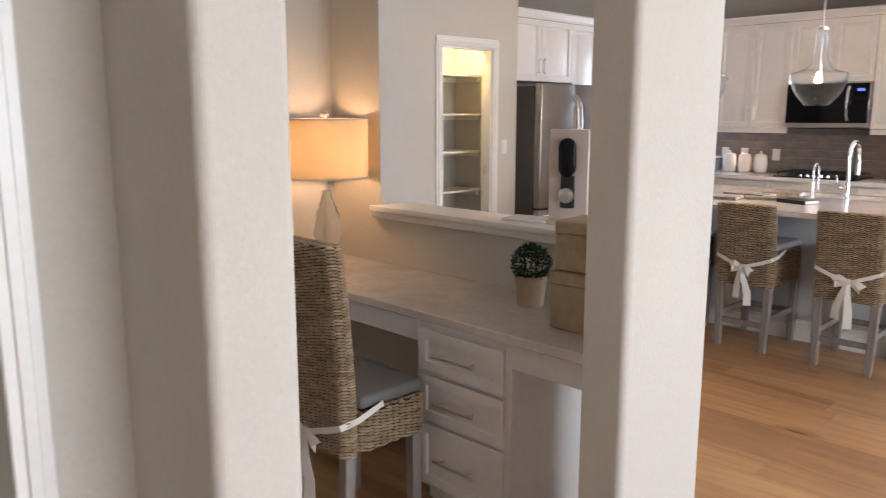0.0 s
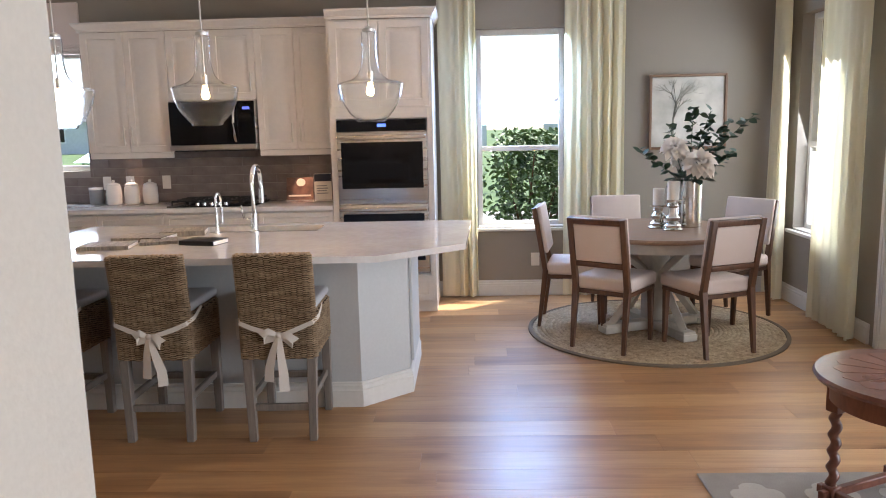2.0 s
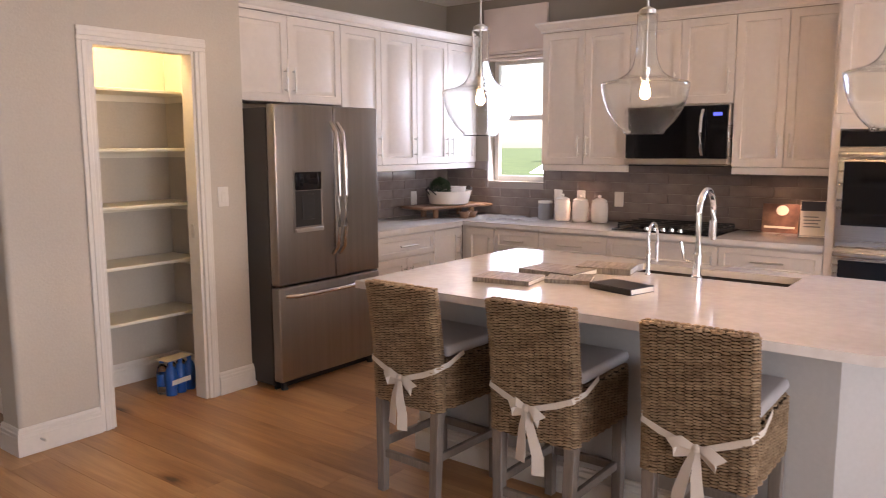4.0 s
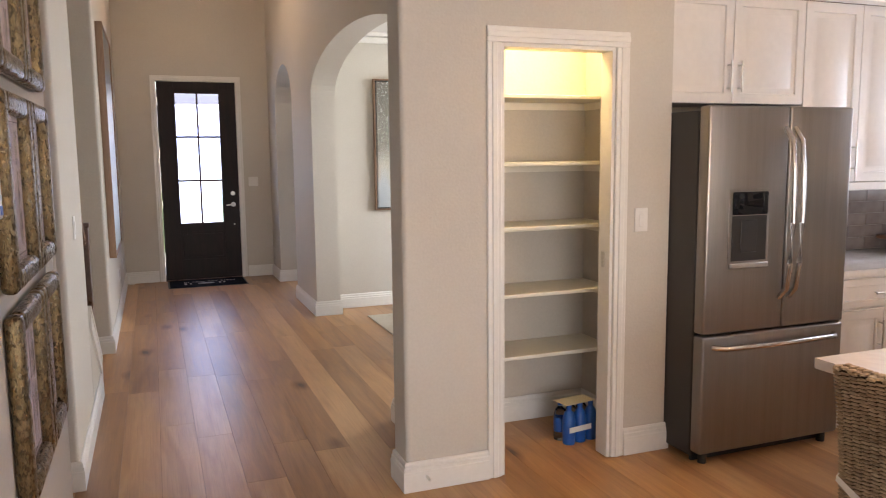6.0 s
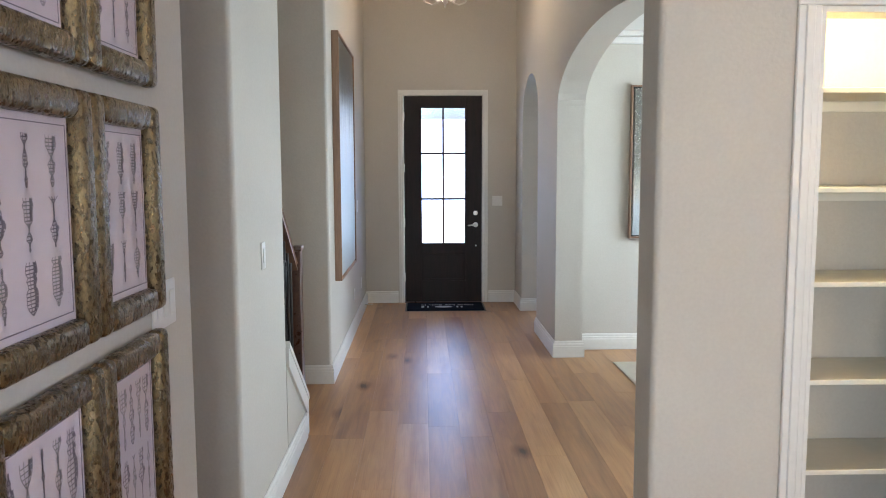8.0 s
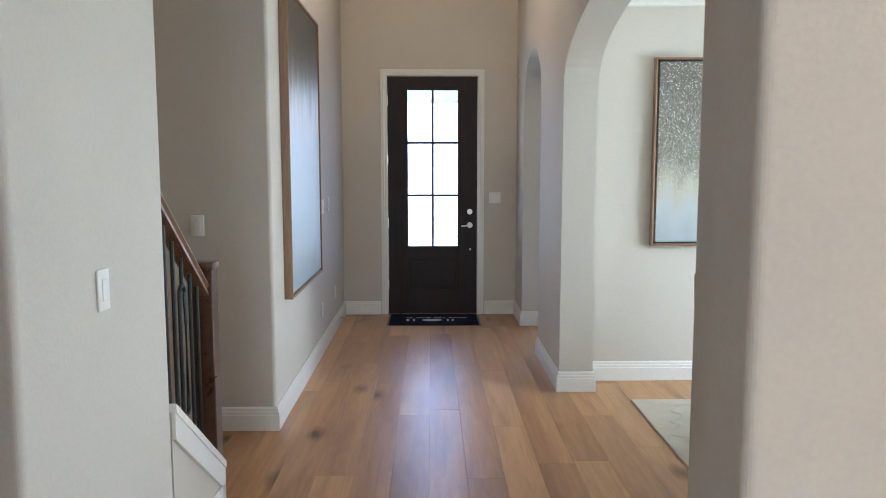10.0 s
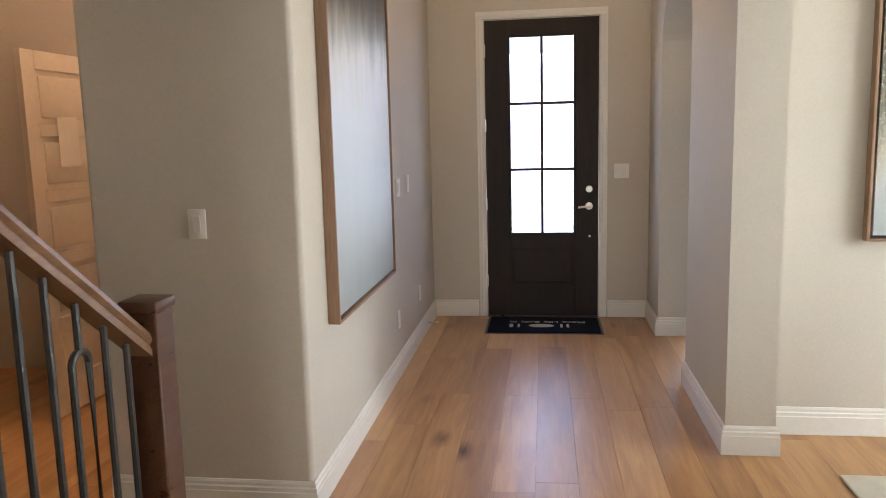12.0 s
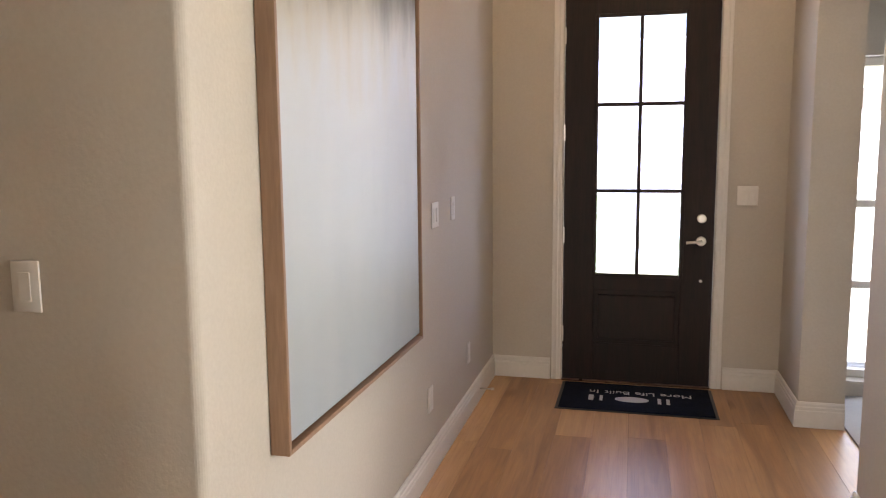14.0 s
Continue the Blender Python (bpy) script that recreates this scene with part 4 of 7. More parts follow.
def woven_ring(w, d, r, cell):
    """Even (point, normal, tangent) samples round a rounded w by d outline, y from 0 to d."""
    pts, nor = [], []
    hw = w / 2 - r
    for cx, cy, a0 in ((hw, r, -90), (hw, d - r, 0), (-hw, d - r, 90), (-hw, r, 180)):
        for k in range(7):
            a = radians(a0 + 15 * k)
            pts.append(Vector((cx + r * math.cos(a), cy + r * math.sin(a))))
            nor.append(Vector((math.cos(a), math.sin(a))))
    pts.append(pts[0])
    nor.append(nor[0])
    seg = [(b - a).length for a, b in zip(pts, pts[1:])]
    total = sum(seg)
    m = 2 * int(round(total / cell / 2))
    ring = []
    i, acc = 0, 0.0
    for k in range(m):
        s = total * k / m
        while acc + seg[i] < s:
            acc += seg[i]
            i += 1
        f = (s - acc) / seg[i] if seg[i] else 0
        ring.append((pts[i].lerp(pts[i + 1], f), nor[i].lerp(nor[i + 1], f).normalized()))
    return ring


def bm_core(w, d, z0, z1, lean=0.0, r=0.03):
    """The inner sleeve behind the strands, coloured dark for the shade in the gaps."""
    ring = woven_ring(w, d, r, 0.05)
    bm = bmesh.new()
    loops = []
    for j in range(7):
        f = j / 6
        loops.append([bm.verts.new((p.x, p.y - lean * f * f, z0 + (z1 - z0) * f)) for p, q in ring])
    for a, b in zip(loops, loops[1:]):
        for k in range(len(ring)):
            bm.faces.new((a[k], a[(k + 1) % len(ring)], b[(k + 1) % len(ring)], b[k]))
    bm.faces.new(loops[-1])
    bm.faces.new(loops[0][::-1])
    return bm


def bm_woven(w, d, z0, z1, lean=0.0, pitch=0.0108, cell=0.029, amp=0.0075, r=0.03, seed=2):
    """Rows of woven strands that come to the surface by turns, each one a rounded bump."""
    rng = random.Random(seed)
    ring = woven_ring(w, d, r, cell)
    m = len(ring)
    rows = int((z1 - z0) / pitch)
    pitch = (z1 - z0) / rows
    bm = bmesh.new()
    disc = [(math.cos(radians(45 * k)), math.sin(radians(45 * k))) for k in range(8)]

    def bump_at(c, n, t, u, la, lb):
        out = []
        for sc, h in ((1.0, -0.002), (0.8, amp * 0.68)):
            out.append([bm.verts.new(c + t * (x * la * sc) + u * (y * lb * sc) + n * h) for x, y in disc])
        tip = bm.verts.new(c + n * amp * rng.uniform(0.9, 1.2))
        for k in range(8):
            bm.faces.new((out[0][k], out[0][(k + 1) % 8], out[1][(k + 1) % 8], out[1][k]))
            bm.faces.new((out[1][k], out[1][(k + 1) % 8], tip))

    for k in range(m):
        p, q = ring[k]
        n = Vector((q.x, q.y, 0))
        for j in range(rows):
            z = z0 + pitch * (j + 0.25 + 0.5 * (k % 2))
            f = (z - z0) / (z1 - z0)
            t = Vector((-q.y, q.x, rng.uniform(-0.05, 0.05))).normalized()
            c = Vector((p.x, p.y - lean * f * f, z + 0.001 * math.sin(k * 0.5 + j * 0.3) + rng.uniform(-0.0008, 0.0008)))
            bump_at(c, n, t, t.cross(n) * -1, cell * 0.62 * rng.uniform(0.9, 1.1), pitch * 0.41)
    # strands that run over the top edge
    along = int(w / 0.022)
    for k in range(along):
        for g in range(max(2, int(d / 0.03))):
            x = -w / 2 + 0.016 + (w - 0.032) * k / (along - 1)
            y = 0.014 + (d - 0.028) * g / max(1, max(2, int(d / 0.03)) - 1)
            bump_at(Vector((x + rng.uniform(-0.003, 0.003), y - lean, z1)), Vector((0, 0, 1)), Vector((1, 0.25 * (-1) ** (k + g), 0)).normalized(), Vector((0, 1, 0)), 0.013, 0.015)
    return bm


def bm_band(points, width, across, thick=0.0022, bm=None):
    """A flat ribbon along points; across: the way its width runs at each point (or one for all)."""
    bm = bm or bmesh.new()
    pts = [Vector(p) for p in points]
    rows = []
    for i, p in enumerate(pts):
        d = (pts[min(i + 1, len(pts) - 1)] - pts[max(i - 1, 0)]).normalized()
        u = Vector(across[i] if isinstance(across, list) else across)
        u = (u - d * u.dot(d)).normalized()
        n = d.cross(u) * thick / 2
        w = (width[i] if isinstance(width, (list, tuple)) else width) / 2
        rows.append([bm.verts.new(p + u * w + n), bm.verts.new(p - u * w + n), bm.verts.new(p - u * w - n), bm.verts.new(p + u * w - n)])
    for a, b in zip(rows, rows[1:]):
        for k in range(4):
            bm.faces.new((a[k], a[(k + 1) % 4], b[(k + 1) % 4], b[k]))
    bm.faces.new(rows[0][::-1])
    bm.faces.new(rows[-1])
    return bm


def bow_tie(root, w, z, y0, seed, tails=(0.22, 0.26), hang=0.05):
    """Straps from both sides to a bow on the chair's back, which faces -y."""
    rng = random.Random(seed)
    bx = rng.uniform(-0.02, 0.03)
    zb = z - hang
    up = (0, 0, 1)
    for s in (-1, 1):
        pts = [(s * (w / 2 + 0.008), 0.16, z + 0.06), (s * (w / 2 + 0.011), 0.05, z + 0.028), (s * (w / 2 - 0.01), y0 - 0.012, z + 0.01), (s * w * 0.3, y0 - 0.014, z - 0.018), (bx + s * 0.02, y0 - 0.016, zb)]
        part("strap", bm_band(pts, [0.02, 0.022, 0.022, 0.024, 0.02], up), COTTON, root, "cream cotton tie strap")
    kn = bmesh.new()
    bmesh.ops.create_icosphere(kn, subdivisions=2, radius=0.016, matrix=Matrix.Translation((bx, y0 - 0.02, zb)) @ Matrix.Diagonal((1.1, 0.7, 1, 1)))
    part("knot", kn, COTTON, root, "cream cotton knot")
    for s in (-1, 1):
        L = 0.075 + rng.uniform(-0.01, 0.015)
        pts = [(bx + s * 0.008, y0 - 0.022, zb + 0.003), (bx + s * L * 0.55, y0 - 0.034, zb + 0.012 - 0.01 * s), (bx + s * L, y0 - 0.03, zb - 0.012 - 0.015 * s), (bx + s * L * 0.8, y0 - 0.02, zb - 0.036 - 0.012 * s), (bx + s * L * 0.35, y0 - 0.02, zb - 0.016), (bx + s * 0.006, y0 - 0.02, zb - 0.003)]
        part("loop", bm_band(pts, [0.02, 0.036, 0.042, 0.04, 0.03, 0.018], up), COTTON, root, "cream cotton bow loop")
        T = tails[0 if s < 0 else 1] * rng.uniform(0.85, 1.1)
        sw = s * rng.uniform(0.015, 0.06)
        pts = [(bx + s * 0.005, y0 - 0.024, zb - 0.006), (bx + sw * 0.5, y0 - 0.03, zb - T * 0.35), (bx + sw * 0.9, y0 - 0.022, zb - T * 0.7), (bx + sw, y0 - 0.026, zb - T)]
        part("tail", bm_band(pts, [0.018, 0.036, 0.046, 0.05], (1, 0.25 * s, 0.15 * s)), COTTON, root, "cream cotton ribbon tail")


def leg_bm(x, y, z0, z1, a0, a1, dx=0.0, dy=0.0):
    """A square tapered leg: half width a0 at the foot, a1 at the top."""
    bm = bmesh.new()
    lo = [bm.verts.new((x + dx + sx * a0, y + dy + sy * a0, z0)) for sx, sy in ((-1, -1), (1, -1), (1, 1), (-1, 1))]
    hi = [bm.verts.new((x + sx * a1, y + sy * a1, z1)) for sx, sy in ((-1, -1), (1, -1), (1, 1), (-1, 1))]
    bm.faces.new(lo[::-1])
    bm.faces.new(hi)
    for k in range(4):
        bm.faces.new((lo[k], lo[(k + 1) % 4], hi[(k + 1) % 4], hi[k]))
    bmesh.ops.bevel(bm, geom=bm.edges[:], offset=0.003, segments=1, affect="EDGES")
    return bm


def wicker_chair(name, label, w, d, top, seat, bottom, loc, turn, seed, group="", pad=None):
    root = thing(name, label, "stool" if "stool" in name else "chair", loc, turn, group)
    back = part("backrest", bm_woven(w - 0.006, 0.062, bottom, top, 0.05, seed=seed), WICKER, root, "woven seagrass back")
    part("core", bm_core(w - 0.006, 0.062, bottom, top, 0.05), WEAVESHADE, back, "inner sleeve darkened as shade between strands")
    box = part("seat", shift(bm_woven(w - 0.014, d - 0.07, bottom + 0.001, seat, seed=seed + 9), 0, 0.068, 0), WICKER, root, "woven seagrass seat box")
    part("core", shift(bm_core(w - 0.014, d - 0.07, bottom + 0.001, seat), 0, 0.068, 0), WEAVESHADE, box, "inner sleeve darkened as shade between strands")
    part("cushion", bm_box(-w / 2 + 0.008, 0.074, seat + 0.011, w / 2 - 0.008, d + 0.004, seat + 0.058, 0.02, 3), pad or GREYPAD, root, "grey seat cushion")
    for sx in (-1, 1):
        part("leg", leg_bm(sx * (w / 2 - 0.03), 0.03, 0, bottom - 0.001, 0.019, 0.023, sx * -0.008, -0.012), GREYWOOD, root)
        part("leg", leg_bm(sx * (w / 2 - 0.03), d - 0.035, 0, bottom - 0.001, 0.019, 0.023), GREYWOOD, root)
        if "stool" in name:
            part("stretcher", bm_box(sx * (w / 2 - 0.036) - 0.011, 0.045, 0.2, sx * (w / 2 - 0.036) + 0.011, d - 0.055, 0.235, 0.003), GREYWOOD, root)
    if "stool" in name:
        part("stretcher", bm_box(-w / 2 + 0.05, 0.014, 0.155, w / 2 - 0.05, 0.036, 0.19, 0.003), GREYWOOD, root)
        part("stretcher", bm_box(-w / 2 + 0.05, d - 0.046, 0.19, w / 2 - 0.05, d - 0.024, 0.225, 0.003), GREYWOOD, root)
    bow_tie(root, w, seat - 0.035, 0.0, seed)
    return root


for k, (y, tw) in enumerate(((3.34, -92), (2.72, -90), (2.105, -89))):
    wicker_chair("bar_stool", "woven seagrass counter stool with grey legs and a cream bow", 0.375, 0.47, 0.945, 0.635, 0.425, (5.36, y, 0), tw, 3 + k, "stools at the island")
# desk cushion: shaded copy of the grey one, shade put into its colour
wicker_chair("desk_chair", "woven seagrass desk chair with a cream ribbon tie", 0.42, 0.37, 1.09, 0.5, 0.36, (2.09, 2.81, 0), -90, 11, pad=grained("shaded_grey_cushion", (0.13, 0.125, 0.12), (0.19, 0.18, 0.175), 0.9, fine=300, big=6, bumpy=0.4, spec=0.1))

# round dining table, rug and chairs
TX, TY = 7.37, -0.2
rug = thing("round_rug", "round braided jute rug under the dining table", "rug", (TX, TY, 0.0))
prof = [(0.0, 0.002), (0.0, 0.012)]
for k in range(30):
    r0 = 0.03 * k
    prof += [(r0 + 0.008, 0.0145), (r0 + 0.015, 0.016), (r0 + 0.023, 0.0145), (r0 + 0.03, 0.0105)]
prof += [(0.9, 0.002), (0.0, 0.002)]
part("braid", bm_lathe(prof, 72), JUTE, rug)
part("border", bm_lathe([(0.902, 0.001), (0.902, 0.015), (0.918, 0.017), (0.932, 0.012), (0.932, 0.001)], 96), grained("dark_jute", (0.1, 0.07, 0.045), (0.2, 0.15, 0.1), 0.9, fine=110, bumpy=0.6), rug, "darker braided border")

tb = thing("dining_table", "round oak dining table on a cream trestle base", "table", (TX, TY, 0.017), 20)
part("tabletop", bm_lathe([(0, 0.705), (0.6, 0.705), (0.618, 0.712), (0.622, 0.728), (0.612, 0.74), (0, 0.74)], 64), TABLEWOOD, tb, "round oak top")
part("apron", bm_lathe([(0.5, 0.63), (0.53, 0.63), (0.53, 0.704), (0.5, 0.704)], 48), CREAM, tb, "cream painted apron")
part("post", bm_box(-0.075, -0.075, 0.07, 0.075, 0.075, 0.7, 0.008, 2), CREAM, tb)
for a in range(4):
    m = Matrix.Rotation(radians(90 * a), 4, "Z")
    ft = bm_box(0.0, -0.05, 0.0, 0.43, 0.05, 0.07, 0.01, 2)
    bm_box(0.34, -0.058, 0.0, 0.44, 0.058, 0.05, 0.008, 2, ft)
    part("foot", shift_mesh(ft, m @ Matrix.Translation((0.0, 0.0, 0.001 * (a % 2)))), CREAM, tb)
    br = bm_tube([(0.36, 0, 0.06), (0.06, 0, 0.42)], 0.034, 4)
    part("brace", shift_mesh(br, m), CREAM, tb)
    br = bm_tube([(0.06, 0, 0.42), (0.42, 0, 0.69)], 0.03, 4)
    part("brace", shift_mesh(br, m), CREAM, tb)


def dining_chair(loc, turn):
    root = thing("dining_chair", "brown wooden dining chair with pale linen seat and back", "chair", loc, turn, "chairs round the table")
    W, D = 0.42, 0.46
    tilt = Matrix.Translation((0, 0.02, 0.47)) @ Matrix.Rotation(radians(10), 4, "X")
    for sx in (-1, 1):
        part("leg", leg_bm(sx * (W / 2 - 0.022), 0.03, 0, 0.44, 0.013, 0.021, 0, -0.05), WALNUT, root)
        part("leg", leg_bm(sx * (W / 2 - 0.03), D - 0.04, 0, 0.4, 0.013, 0.02, 0, 0.01), WALNUT, root)
        part("stile", shift_mesh(bm_box(sx * (W / 2 - 0.022) - 0.02, -0.018, -0.04, sx * (W / 2 - 0.022) + 0.02, 0.018, 0.435, 0.005, 2), tilt), WALNUT, root)
    part("top_rail", shift_mesh(bm_box(-W / 2 + 0.042, -0.017, 0.393, W / 2 - 0.042, 0.017, 0.434, 0.005, 2), tilt), WALNUT, root)
    part("lower_rail", shift_mesh(bm_box(-W / 2 + 0.042, -0.017, 0.1, W / 2 - 0.042, 0.017, 0.135, 0.005, 2), tilt), WALNUT, root)
    part("backrest", shift_mesh(bm_box(-W / 2 + 0.043, -0.012, 0.136, W / 2 - 0.043, 0.03, 0.392, 0.01, 3), tilt), LINEN, root, "pale linen back panel")
    part("back_cushion", shift_mesh(bm_box(-W / 2 + 0.006, 0.0185, 0.09, W / 2 - 0.006, 0.05, 0.44, 0.014, 3), tilt), LINEN, root, "pale linen front of the back")
    part("seat", bm_box(-W / 2, 0.035, 0.4, W / 2, D, 0.495, 0.028, 4), LINEN, root, "pale linen upholstered seat")
    part("seat_rail", bm_box(-W / 2 + 0.012, 0.04, 0.372, W / 2 - 0.012, D - 0.012, 0.402, 0.004), WALNUT, root)
    return root


def facing(dx, dy):
    return math.degrees(math.atan2(-dx, dy))


first = dining_chair((6.79, 0.31, 0.017), facing(0.8, -0.59))
for x, y, dx, dy in ((6.64, -0.5, 0.93, 0.37), (7.62, 0.59, -0.2, -0.98), (8.22, -0.07, -1.0, -0.04), (7.8, -1.02, -0.6, 0.8)):
    copy_thing(first, pose(x, y, 0.017, 0, 0, facing(dx, dy)))

# candles and vase on the table
ZT = 0.7575


def candle_stand(x, y, h, ch):
    root = thing("candle_holder", "silver mercury glass candle holder with an ivory pillar candle", "candle holder", (x, y, ZT), 0, "candles on the table")
    part("stand", bm_lathe([(0, 0), (0.072, 0), (0.074, 0.01), (0.058, 0.022), (0.062, 0.036), (0.05, 0.05), (0.034, 0.058), (0.05, 0.075), (0.053, 0.092), (0.034, 0.112), (0.026, h * 0.72), (0.04, h * 0.8), (0.03, h * 0.87), (0.06, h - 0.012), (0.062, h), (0, h)], 32), SILVER, root)
    part("candle", bm_lathe([(0, h + 0.0005), (0.041, h + 0.0005), (0.042, h + ch - 0.004), (0.037, h + ch), (0.012, h + ch - 0.006), (0, h + ch - 0.006)], 24), WAX, root, "ivory pillar candle")
    part("wick", bm_cyl(0.0015, 0.001, h + ch - 0.006, h + ch + 0.01, 6), BLACK, root)


candle_stand(7.4, -0.22, 0.17, 0.12)
candle_stand(7.27, -0.29, 0.22, 0.13)
vase = thing("vase", "tall silver mercury glass vase filled with flowers", "vase", (7.46, -0.45, ZT))
part("body", bm_lathe([(0, 0), (0.093, 0), (0.098, 0.005), (0.098, 0.34), (0.092, 0.342), (0.09, 0.01), (0, 0.01)], 36), SILVER, vase)


def bm_leaf(bm, m, L, W, cup=0.15):
    """A pointed leaf with a fold along its middle."""
    mid = [(0, 0, 0), (L * 0.35, 0, cup * L * 0.2), (L * 0.7, 0, cup * L * 0.15), (L, 0, -cup * L * 0.3)]
    v = [bm.verts.new(m @ Vector(p)) for p in mid]
    for s in (-1, 1):
        a = bm.verts.new(m @ Vector((L * 0.3, s * W / 2, cup * L * 0.5)))
        b = bm.verts.new(m @ Vector((L * 0.68, s * W * 0.42, cup * L * 0.4)))
        for q in ((v[0], a, v[1]), (v[1], a, b, v[2]), (v[2], b, v[3])):
            bm.faces.new(q if s > 0 else q[::-1])


def flowers():
    rng = random.Random(8)
    base = Vector((7.46, -0.45, ZT + 0.34))
    root = thing("bouquet", "white peonies with dark green eucalyptus branches in the vase", "flowers", tuple(base))
    for dx, dy, dz, R in ((-0.09, 0.13, 0.24, 0.1), (-0.15, -0.03, 0.13, 0.12), (0.12, 0.02, 0.15, 0.09)):
        bm = bmesh.new()
        for lay, cnt in ((0.25, 6), (0.5, 10), (0.75, 14), (1.0, 18)):
            for k in range(cnt):
                a = 2 * math.pi * (k + 0.5 * (lay > 0.4)) / cnt + rng.uniform(-0.15, 0.15)
                tilt = 75 - 95 * lay + rng.uniform(-8, 8)
                m = Matrix.Translation((dx, dy, dz)) @ Matrix.Rotation(-0.6, 4, "Y") @ Matrix.Rotation(a, 4, "Z") @ Matrix.Rotation(radians(-tilt), 4, "Y") @ Matrix.Translation((R * 0.25 * lay, 0, 0))
                bm_leaf(bm, m, R * rng.uniform(0.75, 0.95), R * 0.62, 0.5)
        part("flower", bm, PETAL, root, "white peony bloom")
        part("stem", bm_tube([(dx * 0.2, dy * 0.2, -0.12), (dx * 0.6, dy * 0.6, dz * 0.4), (dx, dy, dz - 0.02)], 0.004, 6), LEAF, root)
    ends = [(0.0, -0.45, 0.46), (0.03, -0.3, 0.42), (0.05, -0.16, 0.5), (0.1, -0.05, 0.53), (-0.02, 0.38, 0.22), (0.08, -0.16, 0.36), (0.15, 0.12, 0.4), (0.1, -0.32, 0.3), (0.02, -0.34, 0.2)]
    for ex, ey, ez in ends:
        pts = [Vector((ex * f, ey * f, -0.1 + (ez + 0.1) * (f ** 0.7))) for f in (0, 0.25, 0.5, 0.75, 1.0)]
        br = part("branch", bm_tube(pts, [0.004, 0.0035, 0.003, 0.002, 0.0015], 6), LEAF, root)
        bm = bmesh.new()
        for k in range(20):
            f = 0.35 + 0.65 * k / 19
            p = Vector((ex * f, ey * f, -0.1 + (ez + 0.1) * (f ** 0.7)))
            m = Matrix.Translation(p) @ Matrix.Rotation(rng.uniform(0, 6.28), 4, "Z") @ Matrix.Rotation(rng.uniform(-0.9, 0.5), 4, "Y") @ Matrix.Rotation(rng.uniform(-0.8, 0.8), 4, "X")
            bm_leaf(bm, m, rng.uniform(0.055, 0.08), rng.uniform(0.045, 0.065))
        part("leaves", bm, LEAF, br, "round dark green leaves")
    bm = bmesh.new()
    for k in range(26):
        a = rng.uniform(0, 6.28)
        m = Matrix.Translation((0.07 * math.cos(a), 0.07 * math.sin(a), 0.01)) @ Matrix.Rotation(a, 4, "Z") @ Matrix.Rotation(rng.uniform(-0.7, 0.3), 4, "Y")
        bm_leaf(bm, m, rng.uniform(0.11, 0.17), rng.uniform(0.06, 0.09))
    part("collar_leaves", bm, LEAF, root, "broad dark green leaves")


flowers()

# ---- pendants ----
BULB = plain("warm_bulb", (1.0, 0.62, 0.28), 0.4, emit=110.0)
PGLASS = glass("seeded_glass", (0.97, 0.985, 0.98), 0.03, False)
PGLASS.node_tree.nodes["Principled BSDF"].inputs["IOR"].default_value = 1.3
seeds = put(PGLASS.node_tree, "ShaderNodeTexVoronoi", Scale=70.0)
PGLASS.node_tree.links.new(coords(PGLASS.node_tree), seeds.inputs["Vector"])
bump(PGLASS.node_tree, PGLASS.node_tree.nodes["Principled BSDF"], seeds.outputs[0], 0.12, 0.002)


def pendant(x, y):
    root = thing("pendant_lamp", "clear glass bell pendant with a warm lit bulb", "lamp", (x, y, 1.56), 0, "pendants over the island")
    out = [(0.001, 0.0), (0.078, 0.0), (0.083, 0.004), (0.084, 0.014), (0.098, 0.026), (0.124, 0.055), (0.15, 0.095), (0.168, 0.14), (0.177, 0.185), (0.18, 0.206), (0.172, 0.214), (0.14, 0.221), (0.106, 0.231), (0.079, 0.247), (0.06, 0.27), (0.049, 0.3), (0.042, 0.34), (0.04, 0.39), (0.041, 0.485)]
    inn = [(max(r - 0.0022, 0.001), z + (0.0022 if i < 2 else 0)) for i, (r, z) in enumerate(out)]
    sh = part("shade", bm_lathe(out + inn[::-1], 56), PGLASS, root, "clear seeded glass shade")
    sh.visible_shadow = False
    part("cap", bm_lathe([(0, 0.487), (0.034, 0.487), (0.034, 0.503), (0.012, 0.515), (0, 0.515)], 24), NICKEL, root, "nickel cap")
    part("rod", bm_cyl(0.005, 0.005, 0.512, 2.74 - 1.56 - 0.025, 10), NICKEL, root)
    part("canopy", bm_lathe([(0, 1.155), (0.06, 1.155), (0.065, 1.179), (0, 1.179)], 24), NICKEL, root)
    part("stem", bm_cyl(0.005, 0.005, 0.275, 0.487, 8), NICKEL, root)
    part("socket", bm_cyl(0.015, 0.015, 0.216, 0.275, 16), NICKEL, root)
    part("bulb", bm_lathe([(0, 0.143), (0.012, 0.146), (0.021, 0.158), (0.022, 0.17), (0.017, 0.19), (0.011, 0.215), (0, 0.215)], 20), BULB, root, "glowing warm bulb")


for x, y in ((6.1, 1.70), (6.06, 2.61), (6.0, 3.4)):
    pendant(x, y)

# ---- curtains, shade and picture in the breakfast corner ----
m, t, b = material("cream_curtain", 0.9, spec=0.1)
b.inputs["Base Color"].default_value = (0.9, 0.87, 0.76, 1)
tr = put(t, "ShaderNodeBsdfTranslucent")
tr.inputs["Color"].default_value = (0.95, 0.91, 0.74, 1)
mx = t.nodes.new("ShaderNodeMixShader")
mx.inputs[0].default_value = 0.62
t.links.new(b.outputs[0], mx.inputs[1])
t.links.new(tr.outputs[0], mx.inputs[2])
t.links.new(mx.outputs[0], t.nodes["Material Output"].inputs[0])
